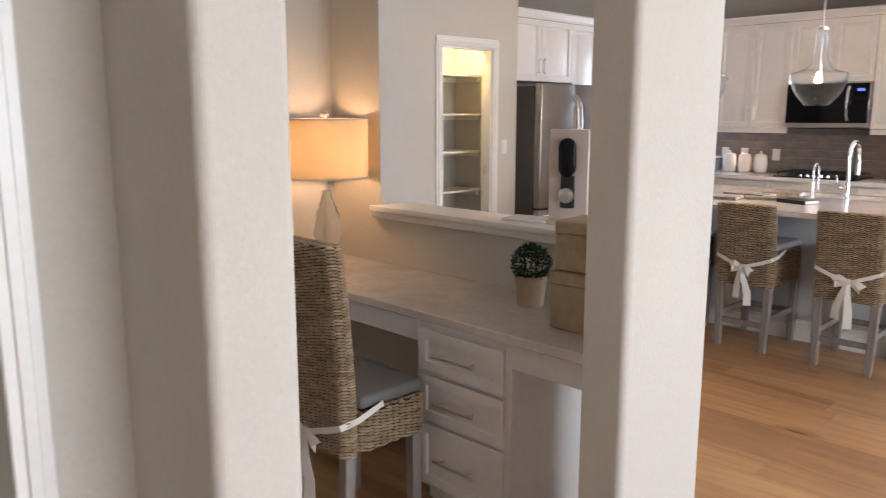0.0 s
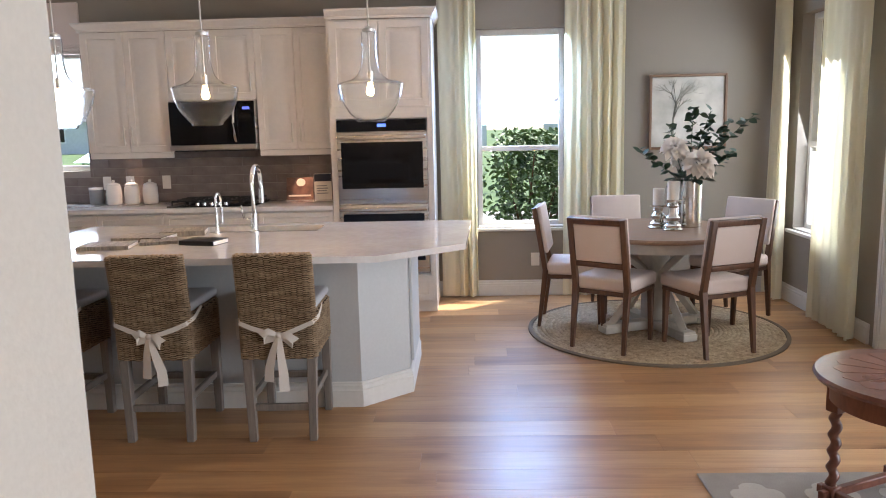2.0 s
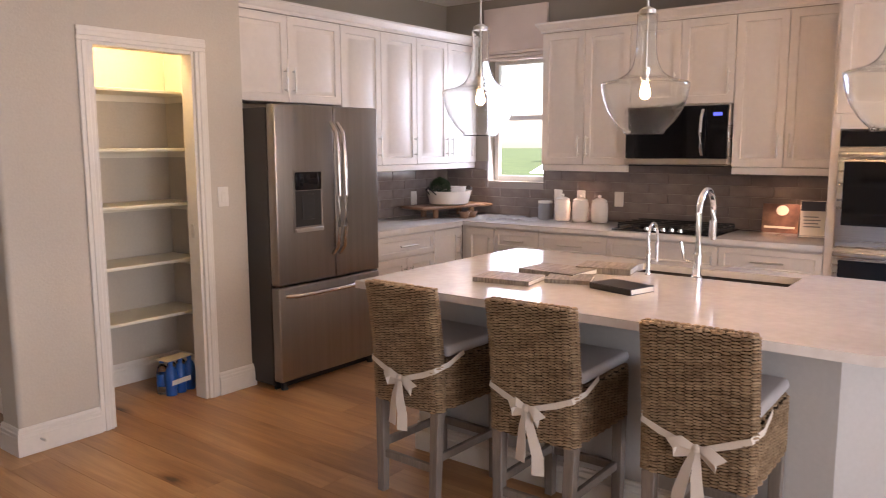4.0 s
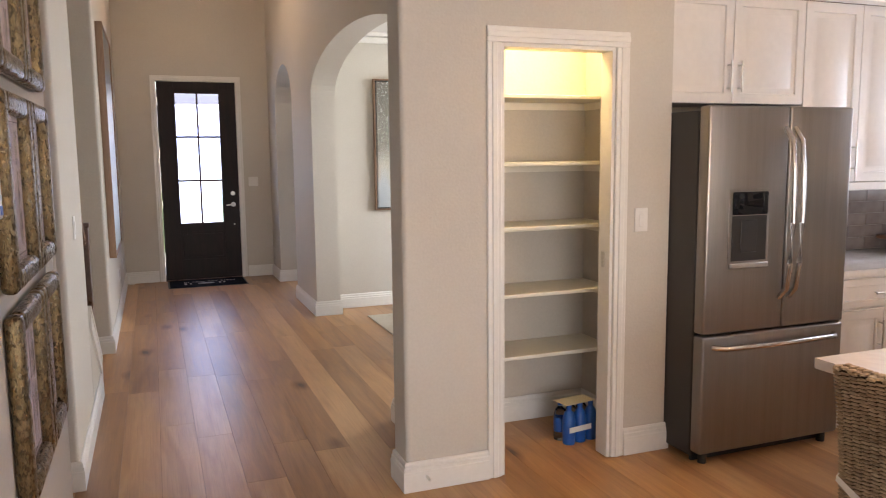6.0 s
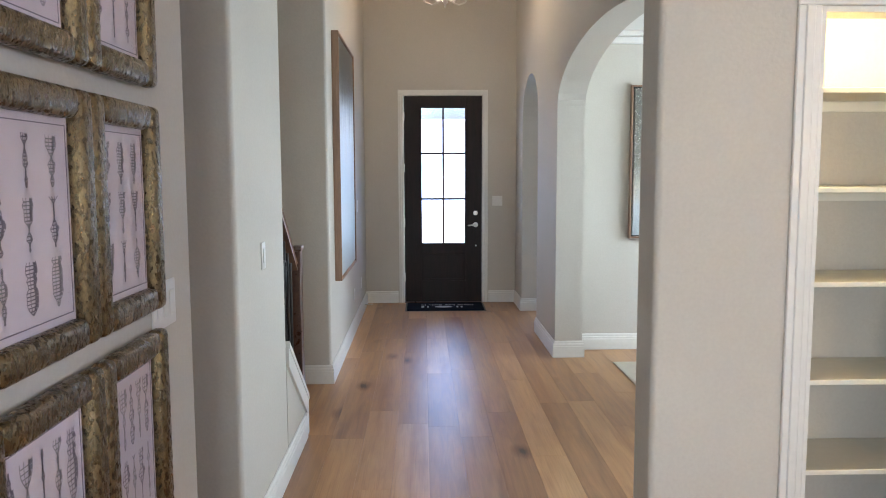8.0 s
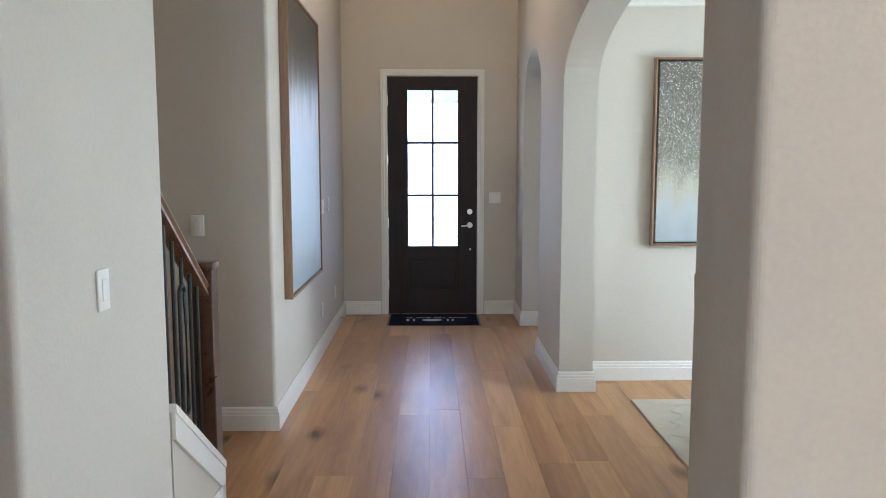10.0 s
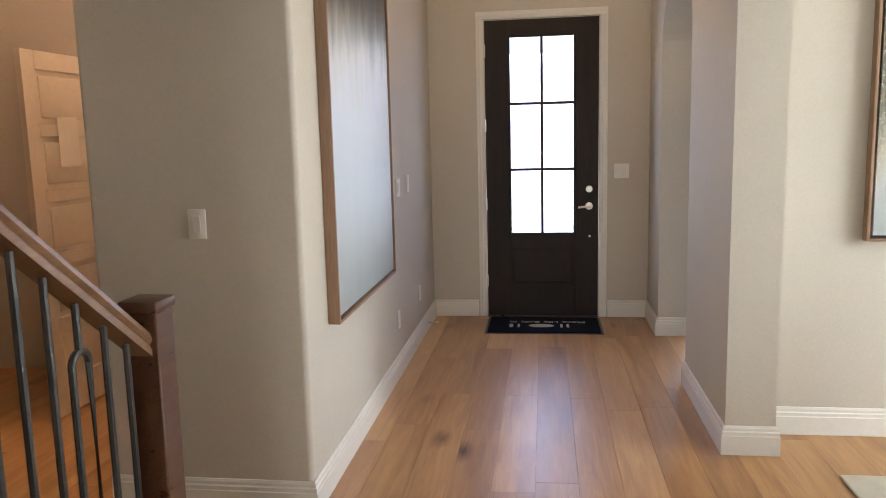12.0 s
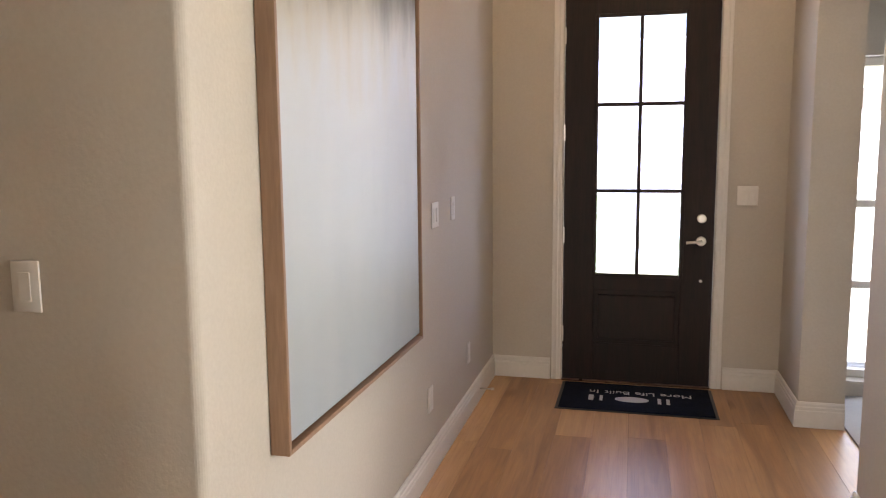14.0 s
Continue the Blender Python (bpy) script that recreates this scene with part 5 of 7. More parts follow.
wv = put(t, "ShaderNodeTexNoise", Scale=260.0, Detail=2.0)
t.links.new(coords(t), wv.inputs["Vector"])
bump(t, b, wv.outputs[0], 0.3, 0.001)
CURTAIN = m


def curtain(axis, p, a0, a1, z0, z1, folds, seed, depth=0.045):
    rng = random.Random(seed)
    n = folds * 8
    ph = rng.uniform(0, 6)
    zs = [z0, z0 + 0.02, z0 + (z1 - z0) * 0.25, z0 + (z1 - z0) * 0.5, z0 + (z1 - z0) * 0.75, z1 - 0.1, z1]
    bm = bmesh.new()
    grids = []
    for side in (0.0, 0.003):
        g = []
        for z in zs:
            f = (z - z0) / (z1 - z0)
            row = []
            for k in range(n + 1):
                u = k / n
                a = a0 + (a1 - a0) * (u + 0.012 * math.sin(9 * u + 3 * f + ph))
                o = depth * (0.55 + 0.45 * math.sin(5 * u + ph)) * math.sin(2 * math.pi * folds * u + 0.9 * math.sin(2.2 * f + ph) * (1 - f)) * (1.05 - 0.25 * f)
                row.append(bm.verts.new((p + o + side, a, z) if axis == "x" else (a, p + o + side, z)))
            g.append(row)
        grids.append(g)
    for g in grids:
        for r, s in zip(g, g[1:]):
            for k in range(n):
                bm.faces.new((r[k], r[k + 1], s[k + 1], s[k]))
    A, B = grids
    for k in range(n):
        bm.faces.new((A[0][k], A[0][k + 1], B[0][k + 1], B[0][k]))
        bm.faces.new((A[-1][k], A[-1][k + 1], B[-1][k + 1], B[-1][k]))
    for r in range(len(zs) - 1):
        for k in (0, n):
            bm.faces.new((A[r][k], A[r + 1][k], B[r + 1][k], B[r][k]))
    single("curtain", bm, CURTAIN, "long cream curtain panel hanging in soft folds", "curtain", group="breakfast corner curtains")


curtain("x", 8.5, 1.085, 1.41, 0.02, 2.6, 4, 1)
curtain("x", 8.5, -0.19, 0.335, 0.02, 2.6, 6, 2)
curtain("y", -1.43, 8.17, 8.5, 0.02, 2.6, 4, 3)
curtain("y", -1.43, 6.92, 7.6, 0.02, 2.6, 6, 4)
for axis, pts in (("x", [(8.5, -0.3, 2.61), (8.5, 1.46, 2.61)]), ("y", [(6.85, -1.43, 2.61), (8.45, -1.43, 2.61)])):
    rod = thing("curtain_rod", "dark metal curtain rod with ball finials", "curtain rod", pts[0])
    o = Vector(pts[0])
    part("rod", bm_tube([Vector(p) - o for p in pts], 0.012, 12), NICKEL, rod)
    for p in pts:
        bm = bmesh.new()
        bmesh.ops.create_icosphere(bm, subdivisions=2, radius=0.025, matrix=Matrix.Translation(Vector(p) - o))
        part("finial", bm, NICKEL, rod)
    for p in pts:
        q = Vector(p) - o
        e = Vector((0.1, 0, 0)) if axis == "x" else Vector((0, -0.1, 0))
        inw = (Vector(pts[1]) - Vector(pts[0])).normalized() * (0.05 if p == pts[0] else -0.05)
        part("bracket", bm_tube([q + inw, q + inw + e], 0.006, 8), NICKEL, rod)

shade = thing("roman_shade", "cream fabric roman shade above the kitchen window", "window shade", (8.596, 4.84, 2.2), -90)
bm = bm_box(-0.31, -0.035, 0.1, 0.31, -0.003, 0.46, 0.006, 2)
part("valance", bm, LINEN, shade)
for k in range(3):
    part("fold", bm_box(-0.305, -0.05 + 0.006 * k, 0.02 + 0.028 * k, 0.305, -0.006, 0.046 + 0.028 * k, 0.008, 2), LINEN, shade)

pic = thing("framed_picture", "wood framed misty tree picture on the taupe wall", "picture", (8.598, -0.742, 1.605), -90)
FRAMEWOOD = grained("mid_brown_frame", (0.15, 0.085, 0.05), (0.26, 0.16, 0.1), 0.5, scale=(3, 3, 3), fine=30, bumpy=0.1)


def frame_bars(root, w, h, bw, depth, mat, name="frame_bar", round_=0.006, label=""):
    for x0, x1, z0, z1 in ((-w / 2, -w / 2 + bw, -h / 2, h / 2), (w / 2 - bw, w / 2, -h / 2, h / 2), (-w / 2 + bw, w / 2 - bw, h / 2 - bw, h / 2), (-w / 2 + bw, w / 2 - bw, -h / 2, -h / 2 + bw)):
        part(name, bm_box(x0, -depth, z0, x1, -0.001, z1, round_, 3), mat, root, label)


frame_bars(pic, 0.665, 0.64, 0.022, 0.045, FRAMEWOOD)
MIST = grained("misty_canvas", (0.34, 0.33, 0.29), (0.62, 0.6, 0.55), 0.8, fine=8, big=3.5, bumpy=0.1)
part("canvas", bm_box(-0.31, -0.025, -0.297, 0.31, -0.002, 0.297, 0.001), MIST, pic, "pale misty canvas")


def tree_strokes():
    rng = random.Random(5)
    bm = bmesh.new()

    def grow(x, z, a, L, w, n):
        x2, z2 = x + L * math.sin(a), z + L * math.cos(a)
        if abs(x2) < 0.3 and -0.28 < z2 < 0.28:
            px, pz = math.cos(a) * w, -math.sin(a) * w
            v = [bm.verts.new((px_, -0.0262, pz_)) for px_, pz_ in ((x - px, z - pz), (x + px, z + pz), (x2 + px * 0.6, z2 + pz * 0.6), (x2 - px * 0.6, z2 - pz * 0.6))]
            bm.faces.new(v)
            if n:
                for _ in range(3):
                    grow(x2, z2, a + rng.uniform(-0.7, 0.7), L * rng.uniform(0.55, 0.85), w * 0.55, n - 1)

    grow(-0.13, -0.22, 0.03, 0.16, 0.013, 5)
    return bm


part("tree_drawing", tree_strokes(), plain("grey_green_ink", (0.2, 0.2, 0.17), 0.9), pic, "grey brush strokes of a bare tree")

# ---- living room edge: side table and patterned rug ----
RUGGREY = grained("grey_wool", (0.3, 0.27, 0.235), (0.42, 0.38, 0.34), 0.95, fine=240, big=8, bumpy=0.8, dist=0.003, spec=0.05)
RUGCREAM = grained("cream_wool", (0.48, 0.44, 0.39), (0.6, 0.56, 0.5), 0.95, fine=240, big=8, bumpy=0.8, dist=0.003, spec=0.05)
lr = thing("area_rug", "grey wool rug with a cream trellis pattern", "rug", (3.7, -1.05, 0.0))
part("field", bm_box(-1.26, -1.24, 0.001, 1.26, 1.245, 0.012, 0.004), RUGGREY, lr)
bm = bmesh.new()
S = 0.3
for i in range(8):
    for j in range(8):
        for half in (0, 1):
            cx, cy = -1.05 + S * i + half * S / 2, -1.04 + S * j + half * S / 2
            if abs(cx) > 1.06 or abs(cy) > 1.06:
                continue
            outline = []
            for k in range(24):
                a = 2 * math.pi * k / 24
                r = S * 0.36 * (0.72 + 0.28 * abs(math.cos(2 * a + (math.pi / 2 if half else 0))) ** 0.6)
                outline.append((cx + r * math.cos(a), cy + r * math.sin(a)))
            bm_prism(outline, 0.0122, 0.0145, 0, bm)
part("trellis", bm, RUGCREAM, lr, "cream trellis shapes")

st = thing("side_table", "round cherry wood side table on barley twist legs", "table", (4.54, -0.48, 0.0145), 25)
part("tabletop", bm_lathe([(0, 0.535), (0.33, 0.535), (0.352, 0.542), (0.36, 0.555), (0.352, 0.568), (0.3, 0.571), (0, 0.571)], 56), CHERRY, st, "round inlaid top with a moulded rim")
bm = bmesh.new()
for k in range(16):
    a = 2 * math.pi * k / 16
    bm_prism([(0.02 * math.cos(a), 0.02 * math.sin(a)), (0.27 * math.cos(a - 0.17), 0.27 * math.sin(a - 0.17)), (0.29 * math.cos(a), 0.29 * math.sin(a)), (0.27 * math.cos(a + 0.17), 0.27 * math.sin(a + 0.17))], 0.5712, 0.5722, 0, bm)
part("inlay", bm, grained("lighter_cherry", (0.16, 0.06, 0.035), (0.28, 0.115, 0.065), 0.3, fine=22, bumpy=0.1), st, "lighter sunburst veneer")
part("apron", bm_lathe([(0.27, 0.455), (0.3, 0.455), (0.3, 0.534), (0.27, 0.534)], 40), CHERRY, st)


def twist_leg(z0, z1, r=0.024):
    bm = bmesh.new()
    rows = 44
    rings = []
    for j in range(rows + 1):
        z = z0 + (z1 - z0) * j / rows
        ring = []
        for k in range(12):
            a = 2 * math.pi * k / 12
            rr = r * (0.82 + 0.28 * math.cos(a - (z - z0) * 95))
            ring.append(bm.verts.new((rr * math.cos(a), rr * math.sin(a), z)))
        rings.append(ring)
    for a, b in zip(rings, rings[1:]):
        for k in range(12):
            bm.faces.new((a[k], a[(k + 1) % 12], b[(k + 1) % 12], b[k]))
    bm.faces.new(rings[0][::-1])
    bm.faces.new(rings[-1])
    return bm


for k in range(4):
    a = radians(90 * k + 45)
    x, y = 0.27 * math.cos(a), 0.27 * math.sin(a)
    leg = part("leg", shift(twist_leg(0.1, 0.4), x, y, 0), CHERRY, st, "barley twist leg")
    part("block", bm_box(x - 0.028, y - 0.028, 0.4, x + 0.028, y + 0.028, 0.53, 0.004), CHERRY, leg)
    part("foot", bm_box(x - 0.028, y - 0.028, 0.0, x + 0.028, y + 0.028, 0.1, 0.006), CHERRY, leg)
for a in (0, 90):
    part("stretcher", shift_mesh(bm_box(-0.25, 0.175, 0.05, 0.25, 0.205, 0.085, 0.004), Matrix.Rotation(radians(a), 4, "Z")), CHERRY, st)
    part("stretcher", shift_mesh(bm_box(-0.25, -0.205, 0.05, 0.25, -0.175, 0.085, 0.004), Matrix.Rotation(radians(a), 4, "Z")), CHERRY, st)
casing("trim_patio_door", "y", -1.53, 1, 6.1, 6.76, 0.002, 2.05, 0.07)
structure("door_3", bm_box(6.102, -1.529, 0.006, 6.758, -1.522, 2.048), TRIM, "white patio door")
casing("trim_closet_door", "y", 2.1, -1, 0.1, 0.98, 0.002, 2.05, 0.07)

# ---- desk corner ----
DESKTOP = grained("cream_quartz_desk", (0.5, 0.45, 0.4), (0.62, 0.57, 0.51), 0.25, fine=30, big=6, bumpy=0.0, rough_var=0.04)
dk = thing("built_in_desk", "white built-in desk with a pale stone top and drawers", "desk", (2.545, 3.925, 0), -90)
part("desktop", bm_box(0.003, -0.02, 0.745, 2.018, 0.5, 0.78, 0.004), DESKTOP, dk, "pale veined stone desktop")
part("apron", bm_box(0.003, 0.0, 0.655, 1.19, 0.02, 0.744, 0.002), CAB, dk)
part("apron", bm_box(1.66, 0.0, 0.655, 2.018, 0.02, 0.744, 0.002), CAB, dk)
part("drawer_case", bm_box(1.19, 0.0, 0.08, 1.66, 0.48, 0.744, 0.002), CAB, dk)
part("plinth", bm_box(1.2, 0.05, 0.0, 1.65, 0.47, 0.079), CAB, dk)
for z0, z1 in ((0.555, 0.715), (0.36, 0.54), (0.1, 0.345)):
    d = part("drawer", bm_panel_door(1.215, 1.635, z0, z1, 0, 0.02, 0.035), CAB, dk)
    part("handle", shift(bar_handle(0.2, False), 1.425, -0.02, (z0 + z1) / 2), NICKEL, d, "brushed nickel bar handle")
sl = thing("window_ledge", "white moulded ledge on the half wall above the desk", "ledge", (0, 0, 0))
part("board", bm_box(2.985, 2.115, 1.042, 3.212, 3.56, 1.068, 0.006, 2), TRIM, sl)
part("moulding", bm_box(3.01, 2.12, 1.005, 3.0485, 3.58, 1.0415, 0.01, 3), TRIM, sl)
part("core", bm_box(3.0495, 2.12, 1.0305, 3.2, 3.544, 1.0415), TRIM, sl)

lampthing = thing("table_lamp", "lit table lamp with a linen drum shade and glass base", "lamp", (2.83, 3.69, 0.781))
m, t, b = material("glowing_linen_shade", 0.9)
b.inputs["Base Color"].default_value = (0.75, 0.62, 0.42, 1)
tr = put(t, "ShaderNodeBsdfTranslucent")
tr.inputs["Color"].default_value = (0.85, 0.72, 0.5, 1)
mx = t.nodes.new("ShaderNodeMixShader")
mx.inputs[0].default_value = 0.5
t.links.new(b.outputs[0], mx.inputs[1])
t.links.new(tr.outputs[0], mx.inputs[2])
t.links.new(mx.outputs[0], t.nodes["Material Output"].inputs[0])
SHADE = m
part("shade", bm_lathe([(0.195, 0.425), (0.2, 0.425), (0.205, 0.7), (0.2, 0.7), (0.195, 0.425)], 48), SHADE, lampthing, "linen drum shade")
for z in (0.422, 0.694):
    part("shade_trim", bm_lathe([(0.194, z), (0.204, z), (0.207, z + 0.009), (0.196, z + 0.009), (0.194, z)], 48), LINEN, lampthing)
part("base", bm_lathe([(0, 0), (0.07, 0), (0.07, 0.014), (0.03, 0.03), (0.05, 0.08), (0.075, 0.15), (0.055, 0.25), (0.025, 0.33), (0.02, 0.36), (0, 0.36)], 28), glass("lamp_glass", (0.95, 0.96, 0.95), 0.03, False), lampthing, "clear glass base")
part("stem", bm_cyl(0.006, 0.006, 0.361, 0.71, 10), NICKEL, lampthing)
part("finial", bm_lathe([(0, 0.7105), (0.02, 0.7105), (0.022, 0.725), (0, 0.735)], 16), WAX, lampthing)
part("bulb", bm_lathe([(0, 0.5), (0.02, 0.505), (0.03, 0.53), (0.026, 0.56), (0.012, 0.59), (0, 0.59)], 16, None, 0.03, 0), plain("shaded_bulb", (1.0, 0.62, 0.28), 0.4, emit=16.0), lampthing, "glowing warm bulb")
lamp("desk_lamp_light", "POINT", pose(2.83, 3.69, 1.36), 1.15, (1.0, 0.66, 0.4), (0.05,))

pl = thing("potted_plant", "clipped green ball plant in a beige pot", "plant", (2.9, 2.475, 0.781))
part("pot", bm_lathe([(0, 0), (0.05, 0), (0.062, 0.11), (0.066, 0.118), (0.058, 0.118), (0.052, 0.1), (0, 0.1)], 28), grained("beige_clay", (0.38, 0.29, 0.2), (0.5, 0.4, 0.29), 0.8, fine=40, bumpy=0.2), pl, "beige clay pot")


def leaf_ball(R, n, seed, size):
    rng = random.Random(seed)
    bm = bmesh.new()
    for _ in range(n):
        v = Vector((rng.gauss(0, 1), rng.gauss(0, 1), rng.gauss(0, 1))).normalized()
        p = v * R * rng.uniform(0.78, 1.0)
        m = Matrix.Translation(p) @ v.to_track_quat("X", "Z").to_matrix().to_4x4() @ Matrix.Rotation(rng.uniform(-1, 1), 4, "Z") @ Matrix.Rotation(rng.uniform(-1, 1), 4, "Y")
        bm_leaf(bm, m, size * rng.uniform(0.7, 1.2), size * 0.55)
    return bm


part("foliage", shift(leaf_ball(0.075, 1300, 3, 0.015), 0, 0, 0.16), BOXWOOD, pl, "dense clipped foliage")
BOXPAPER = grained("tan_embossed_box", (0.34, 0.25, 0.15), (0.45, 0.34, 0.22), 0.65, fine=90, big=25, bumpy=0.6, dist=0.004)
for k, (z, h, o) in enumerate(((0.781, 0.2, 0.0), (0.983, 0.17, 0.012))):
    bx = thing("storage_box", "tan embossed storage box with a lid, stacked on the desk", "box", (2.81 + o, 2.12 + o, z), 6 if k else 0, "boxes on the desk")
    part("body", bm_box(-0.11 + 0.01 * k, -0.11 + 0.01 * k, 0, 0.11 - 0.01 * k, 0.11 - 0.01 * k, h - 0.045, 0.003), BOXPAPER, bx)
    part("lid", bm_box(-0.113 + 0.01 * k, -0.113 + 0.01 * k, h - 0.044, 0.113 - 0.01 * k, 0.113 - 0.01 * k, h, 0.004), BOXPAPER, bx)
lk = thing("lock_display", "cream board showing a black keypad door lock on the ledge", "display board", (3.13, 2.475, 1.0685), -80)
part("board", bm_box(-0.085, -0.012, 0.0, 0.085, 0.012, 0.38, 0.003), LINEN, lk)
part("foot", bm_box(-0.085, -0.04, 0.0, 0.085, -0.0125, 0.02, 0.003), LINEN, lk)
part("keypad", bm_prism([(0.036 * math.cos(a) + 0.0, 0.036 * math.sin(a) * 1.0 + (0.04 if math.sin(a) > 0 else -0.04)) for a in (2 * math.pi * k / 28 for k in range(28))], 0.0, 0.02, 0.004), BLACKGLASS, lk, "black rounded keypad")
kp = lk.children[-1]
kp.matrix_local = pose(0, -0.0125, 0.27, 90, 0, 0)
part("deadbolt", shift_mesh(bm_lathe([(0, 0), (0.03, 0), (0.03, 0.02), (0.02, 0.028), (0, 0.028)], 24), pose(0, -0.0125, 0.12, 90, 0, 0)), NICKEL, lk, "round metal lock")
part("plate", bm_box(-0.03, -0.018, 0.07, 0.03, -0.0127, 0.2, 0.004), BLACK, lk)
single("magazine", bm_box(-0.07, -0.1, 0, 0.07, 0.1, 0.012, 0.002), CERAMIC, "small white booklet lying on the ledge", "magazine", (3.12, 2.66, 1.0685), 12)

# ---- worktop things ----
for y in (4.29, 4.13, 3.965):
    c = thing("canister", "white ceramic canister with a knobbed lid", "canister", (8.44, y, 0.9125), 0, "canisters on the worktop")
    part("jar", bm_lathe([(0, 0), (0.056, 0), (0.062, 0.01), (0.066, 0.09), (0.062, 0.15), (0.052, 0.163), (0, 0.163)], 28), CERAMIC, c)
    part("lid", bm_lathe([(0, 0.1635), (0.058, 0.1635), (0.056, 0.175), (0.03, 0.188), (0.01, 0.192), (0.014, 0.205), (0.01, 0.213), (0, 0.214)], 28), CERAMIC, c)
g = thing("grey_canister", "matt grey canister with a pale lid", "canister", (8.46, 4.46, 0.9125))
part("jar", bm_lathe([(0, 0), (0.056, 0), (0.058, 0.004), (0.058, 0.13), (0, 0.13)], 28), plain("grey_stoneware", (0.2, 0.2, 0.21), 0.5), g)
part("lid", bm_lathe([(0, 0.1305), (0.06, 0.1305), (0.06, 0.148), (0, 0.15)], 28), CERAMIC, g)
for x, y, h in ((8.47, 4.375, 0.1), (8.45, 4.352, 0.085)):
    single("salt_mill", bm_lathe([(0, 0), (0.016, 0), (0.018, 0.01), (0.011, 0.05), (0.014, h * 0.8), (0.008, h * 0.9), (0.01, h), (0, h)], 16), CHROME, "small silver salt mill", "mill", (x, y, 0.9125), group="mills on the worktop")
rs = thing("serving_riser", "low acacia wood serving riser on the worktop corner", "serving board", (8.2, 5.27, 0.9125), -12)
part("board", bm_box(-0.4, -0.15, 0.075, 0.4, 0.15, 0.1, 0.012, 3), ACACIA, rs)
for sx in (-1, 1):
    for sy in (-1, 1):
        part("leg", bm_cyl(0.022, 0.028, 0.0, 0.0745, 16, sx * 0.2, sy * 0.08), ACACIA, rs)
for dx in (-0.06, 0.05):
    single("wooden_bowl", bm_lathe([(0, 0), (0.03, 0), (0.05, 0.05), (0.046, 0.05), (0.028, 0.008), (0, 0.008)], 24), ACACIA, "small turned wooden bowl", "bowl", (8.2 + dx, 5.05, 0.9125), group="bowls under the riser")
bw = thing("handled_basin", "white enamel basin with dark handles", "bowl", (8.22, 5.27, 1.0135), -12)
part("bowl", bm_lathe([(0, 0), (0.14, 0), (0.165, 0.01), (0.192, 0.11), (0.2, 0.117), (0.188, 0.117), (0.158, 0.014), (0, 0.012)], 36), CERAMIC, bw)
for s in (-1, 1):
    part("handle", bm_tube([(s * 0.182, -0.045, 0.09), (s * 0.225, -0.035, 0.13), (s * 0.232, 0, 0.15), (s * 0.225, 0.035, 0.13), (s * 0.182, 0.045, 0.09)], 0.006, 8), BLACK, bw)
pb = thing("moss_ball", "green moss ball in the white basin", "plant", (8.12, 5.29, 1.15))
part("foliage", leaf_ball(0.09, 2600, 9, 0.016), BOXWOOD, pb)
single("serving_bowl", bm_lathe([(0, 0), (0.05, 0), (0.06, 0.01), (0.085, 0.13), (0.088, 0.136), (0.08, 0.136), (0.055, 0.016), (0, 0.014)], 32), CERAMIC, "white ceramic bowl standing in the enamel basin", "bowl", (8.3, 5.25, 1.027))
cb = thing("recipe_stand", "dark picture card leaning on the tiled wall", "card", (8.52, 2.66, 0.9125), -90)
m1 = Matrix.Rotation(radians(-12), 4, "X")
part("card", shift_mesh(bm_box(-0.12, -0.004, 0.0, 0.12, 0.004, 0.2, 0.001), m1), grained("printed_card", (0.06, 0.03, 0.025), (0.3, 0.16, 0.12), 0.4, fine=9, big=14, bumpy=0), cb, "printed photo card")
part("emblem", shift_mesh(bm_prism([(0.04 * math.cos(a), 0.035 * math.sin(a)) for a in (2 * math.pi * k / 20 for k in range(20))], 0, 0.0015), m1 @ pose(0.01, -0.0045, 0.155, 90, 0, 0)), WAX, cb, "pale round emblem")
part("stripe", shift_mesh(bm_box(-0.1, -0.0055, 0.03, 0.1, -0.0045, 0.045), m1), WAX, cb)
ib = thing("info_holder", "white leaflet in a slanted holder on the worktop", "leaflet stand", (8.42, 2.43, 0.9125), -78)
m2 = Matrix.Rotation(radians(-16), 4, "X")
part("sheet", shift_mesh(bm_box(-0.075, -0.003, 0.0, 0.075, 0.003, 0.24, 0.001), m2), CERAMIC, ib, "white printed leaflet")
part("header", shift_mesh(bm_box(-0.073, -0.0042, 0.17, 0.073, -0.0032, 0.235), m2), plain("navy_ink", (0.03, 0.035, 0.06), 0.5), ib)
for k in range(4):
    part("text_bar", shift_mesh(bm_box(-0.055, -0.0042, 0.06 + 0.022 * k, 0.045 - 0.012 * (k % 2), -0.0032, 0.068 + 0.022 * k), m2), plain("grey_ink", (0.25, 0.25, 0.27), 0.6), ib)
part("foot", bm_box(-0.078, -0.05, 0.0, 0.078, 0.0, 0.006, 0.001), CERAMIC, ib)
INKS = [grained("wood_look_cover", (0.12, 0.1, 0.08), (0.42, 0.36, 0.29), 0.6, scale=(1, 8, 1), fine=16, big=4), grained("pale_cover", (0.4, 0.36, 0.31), (0.55, 0.5, 0.44), 0.5, fine=10), plain("black_cover", (0.015, 0.015, 0.016), 0.35)]
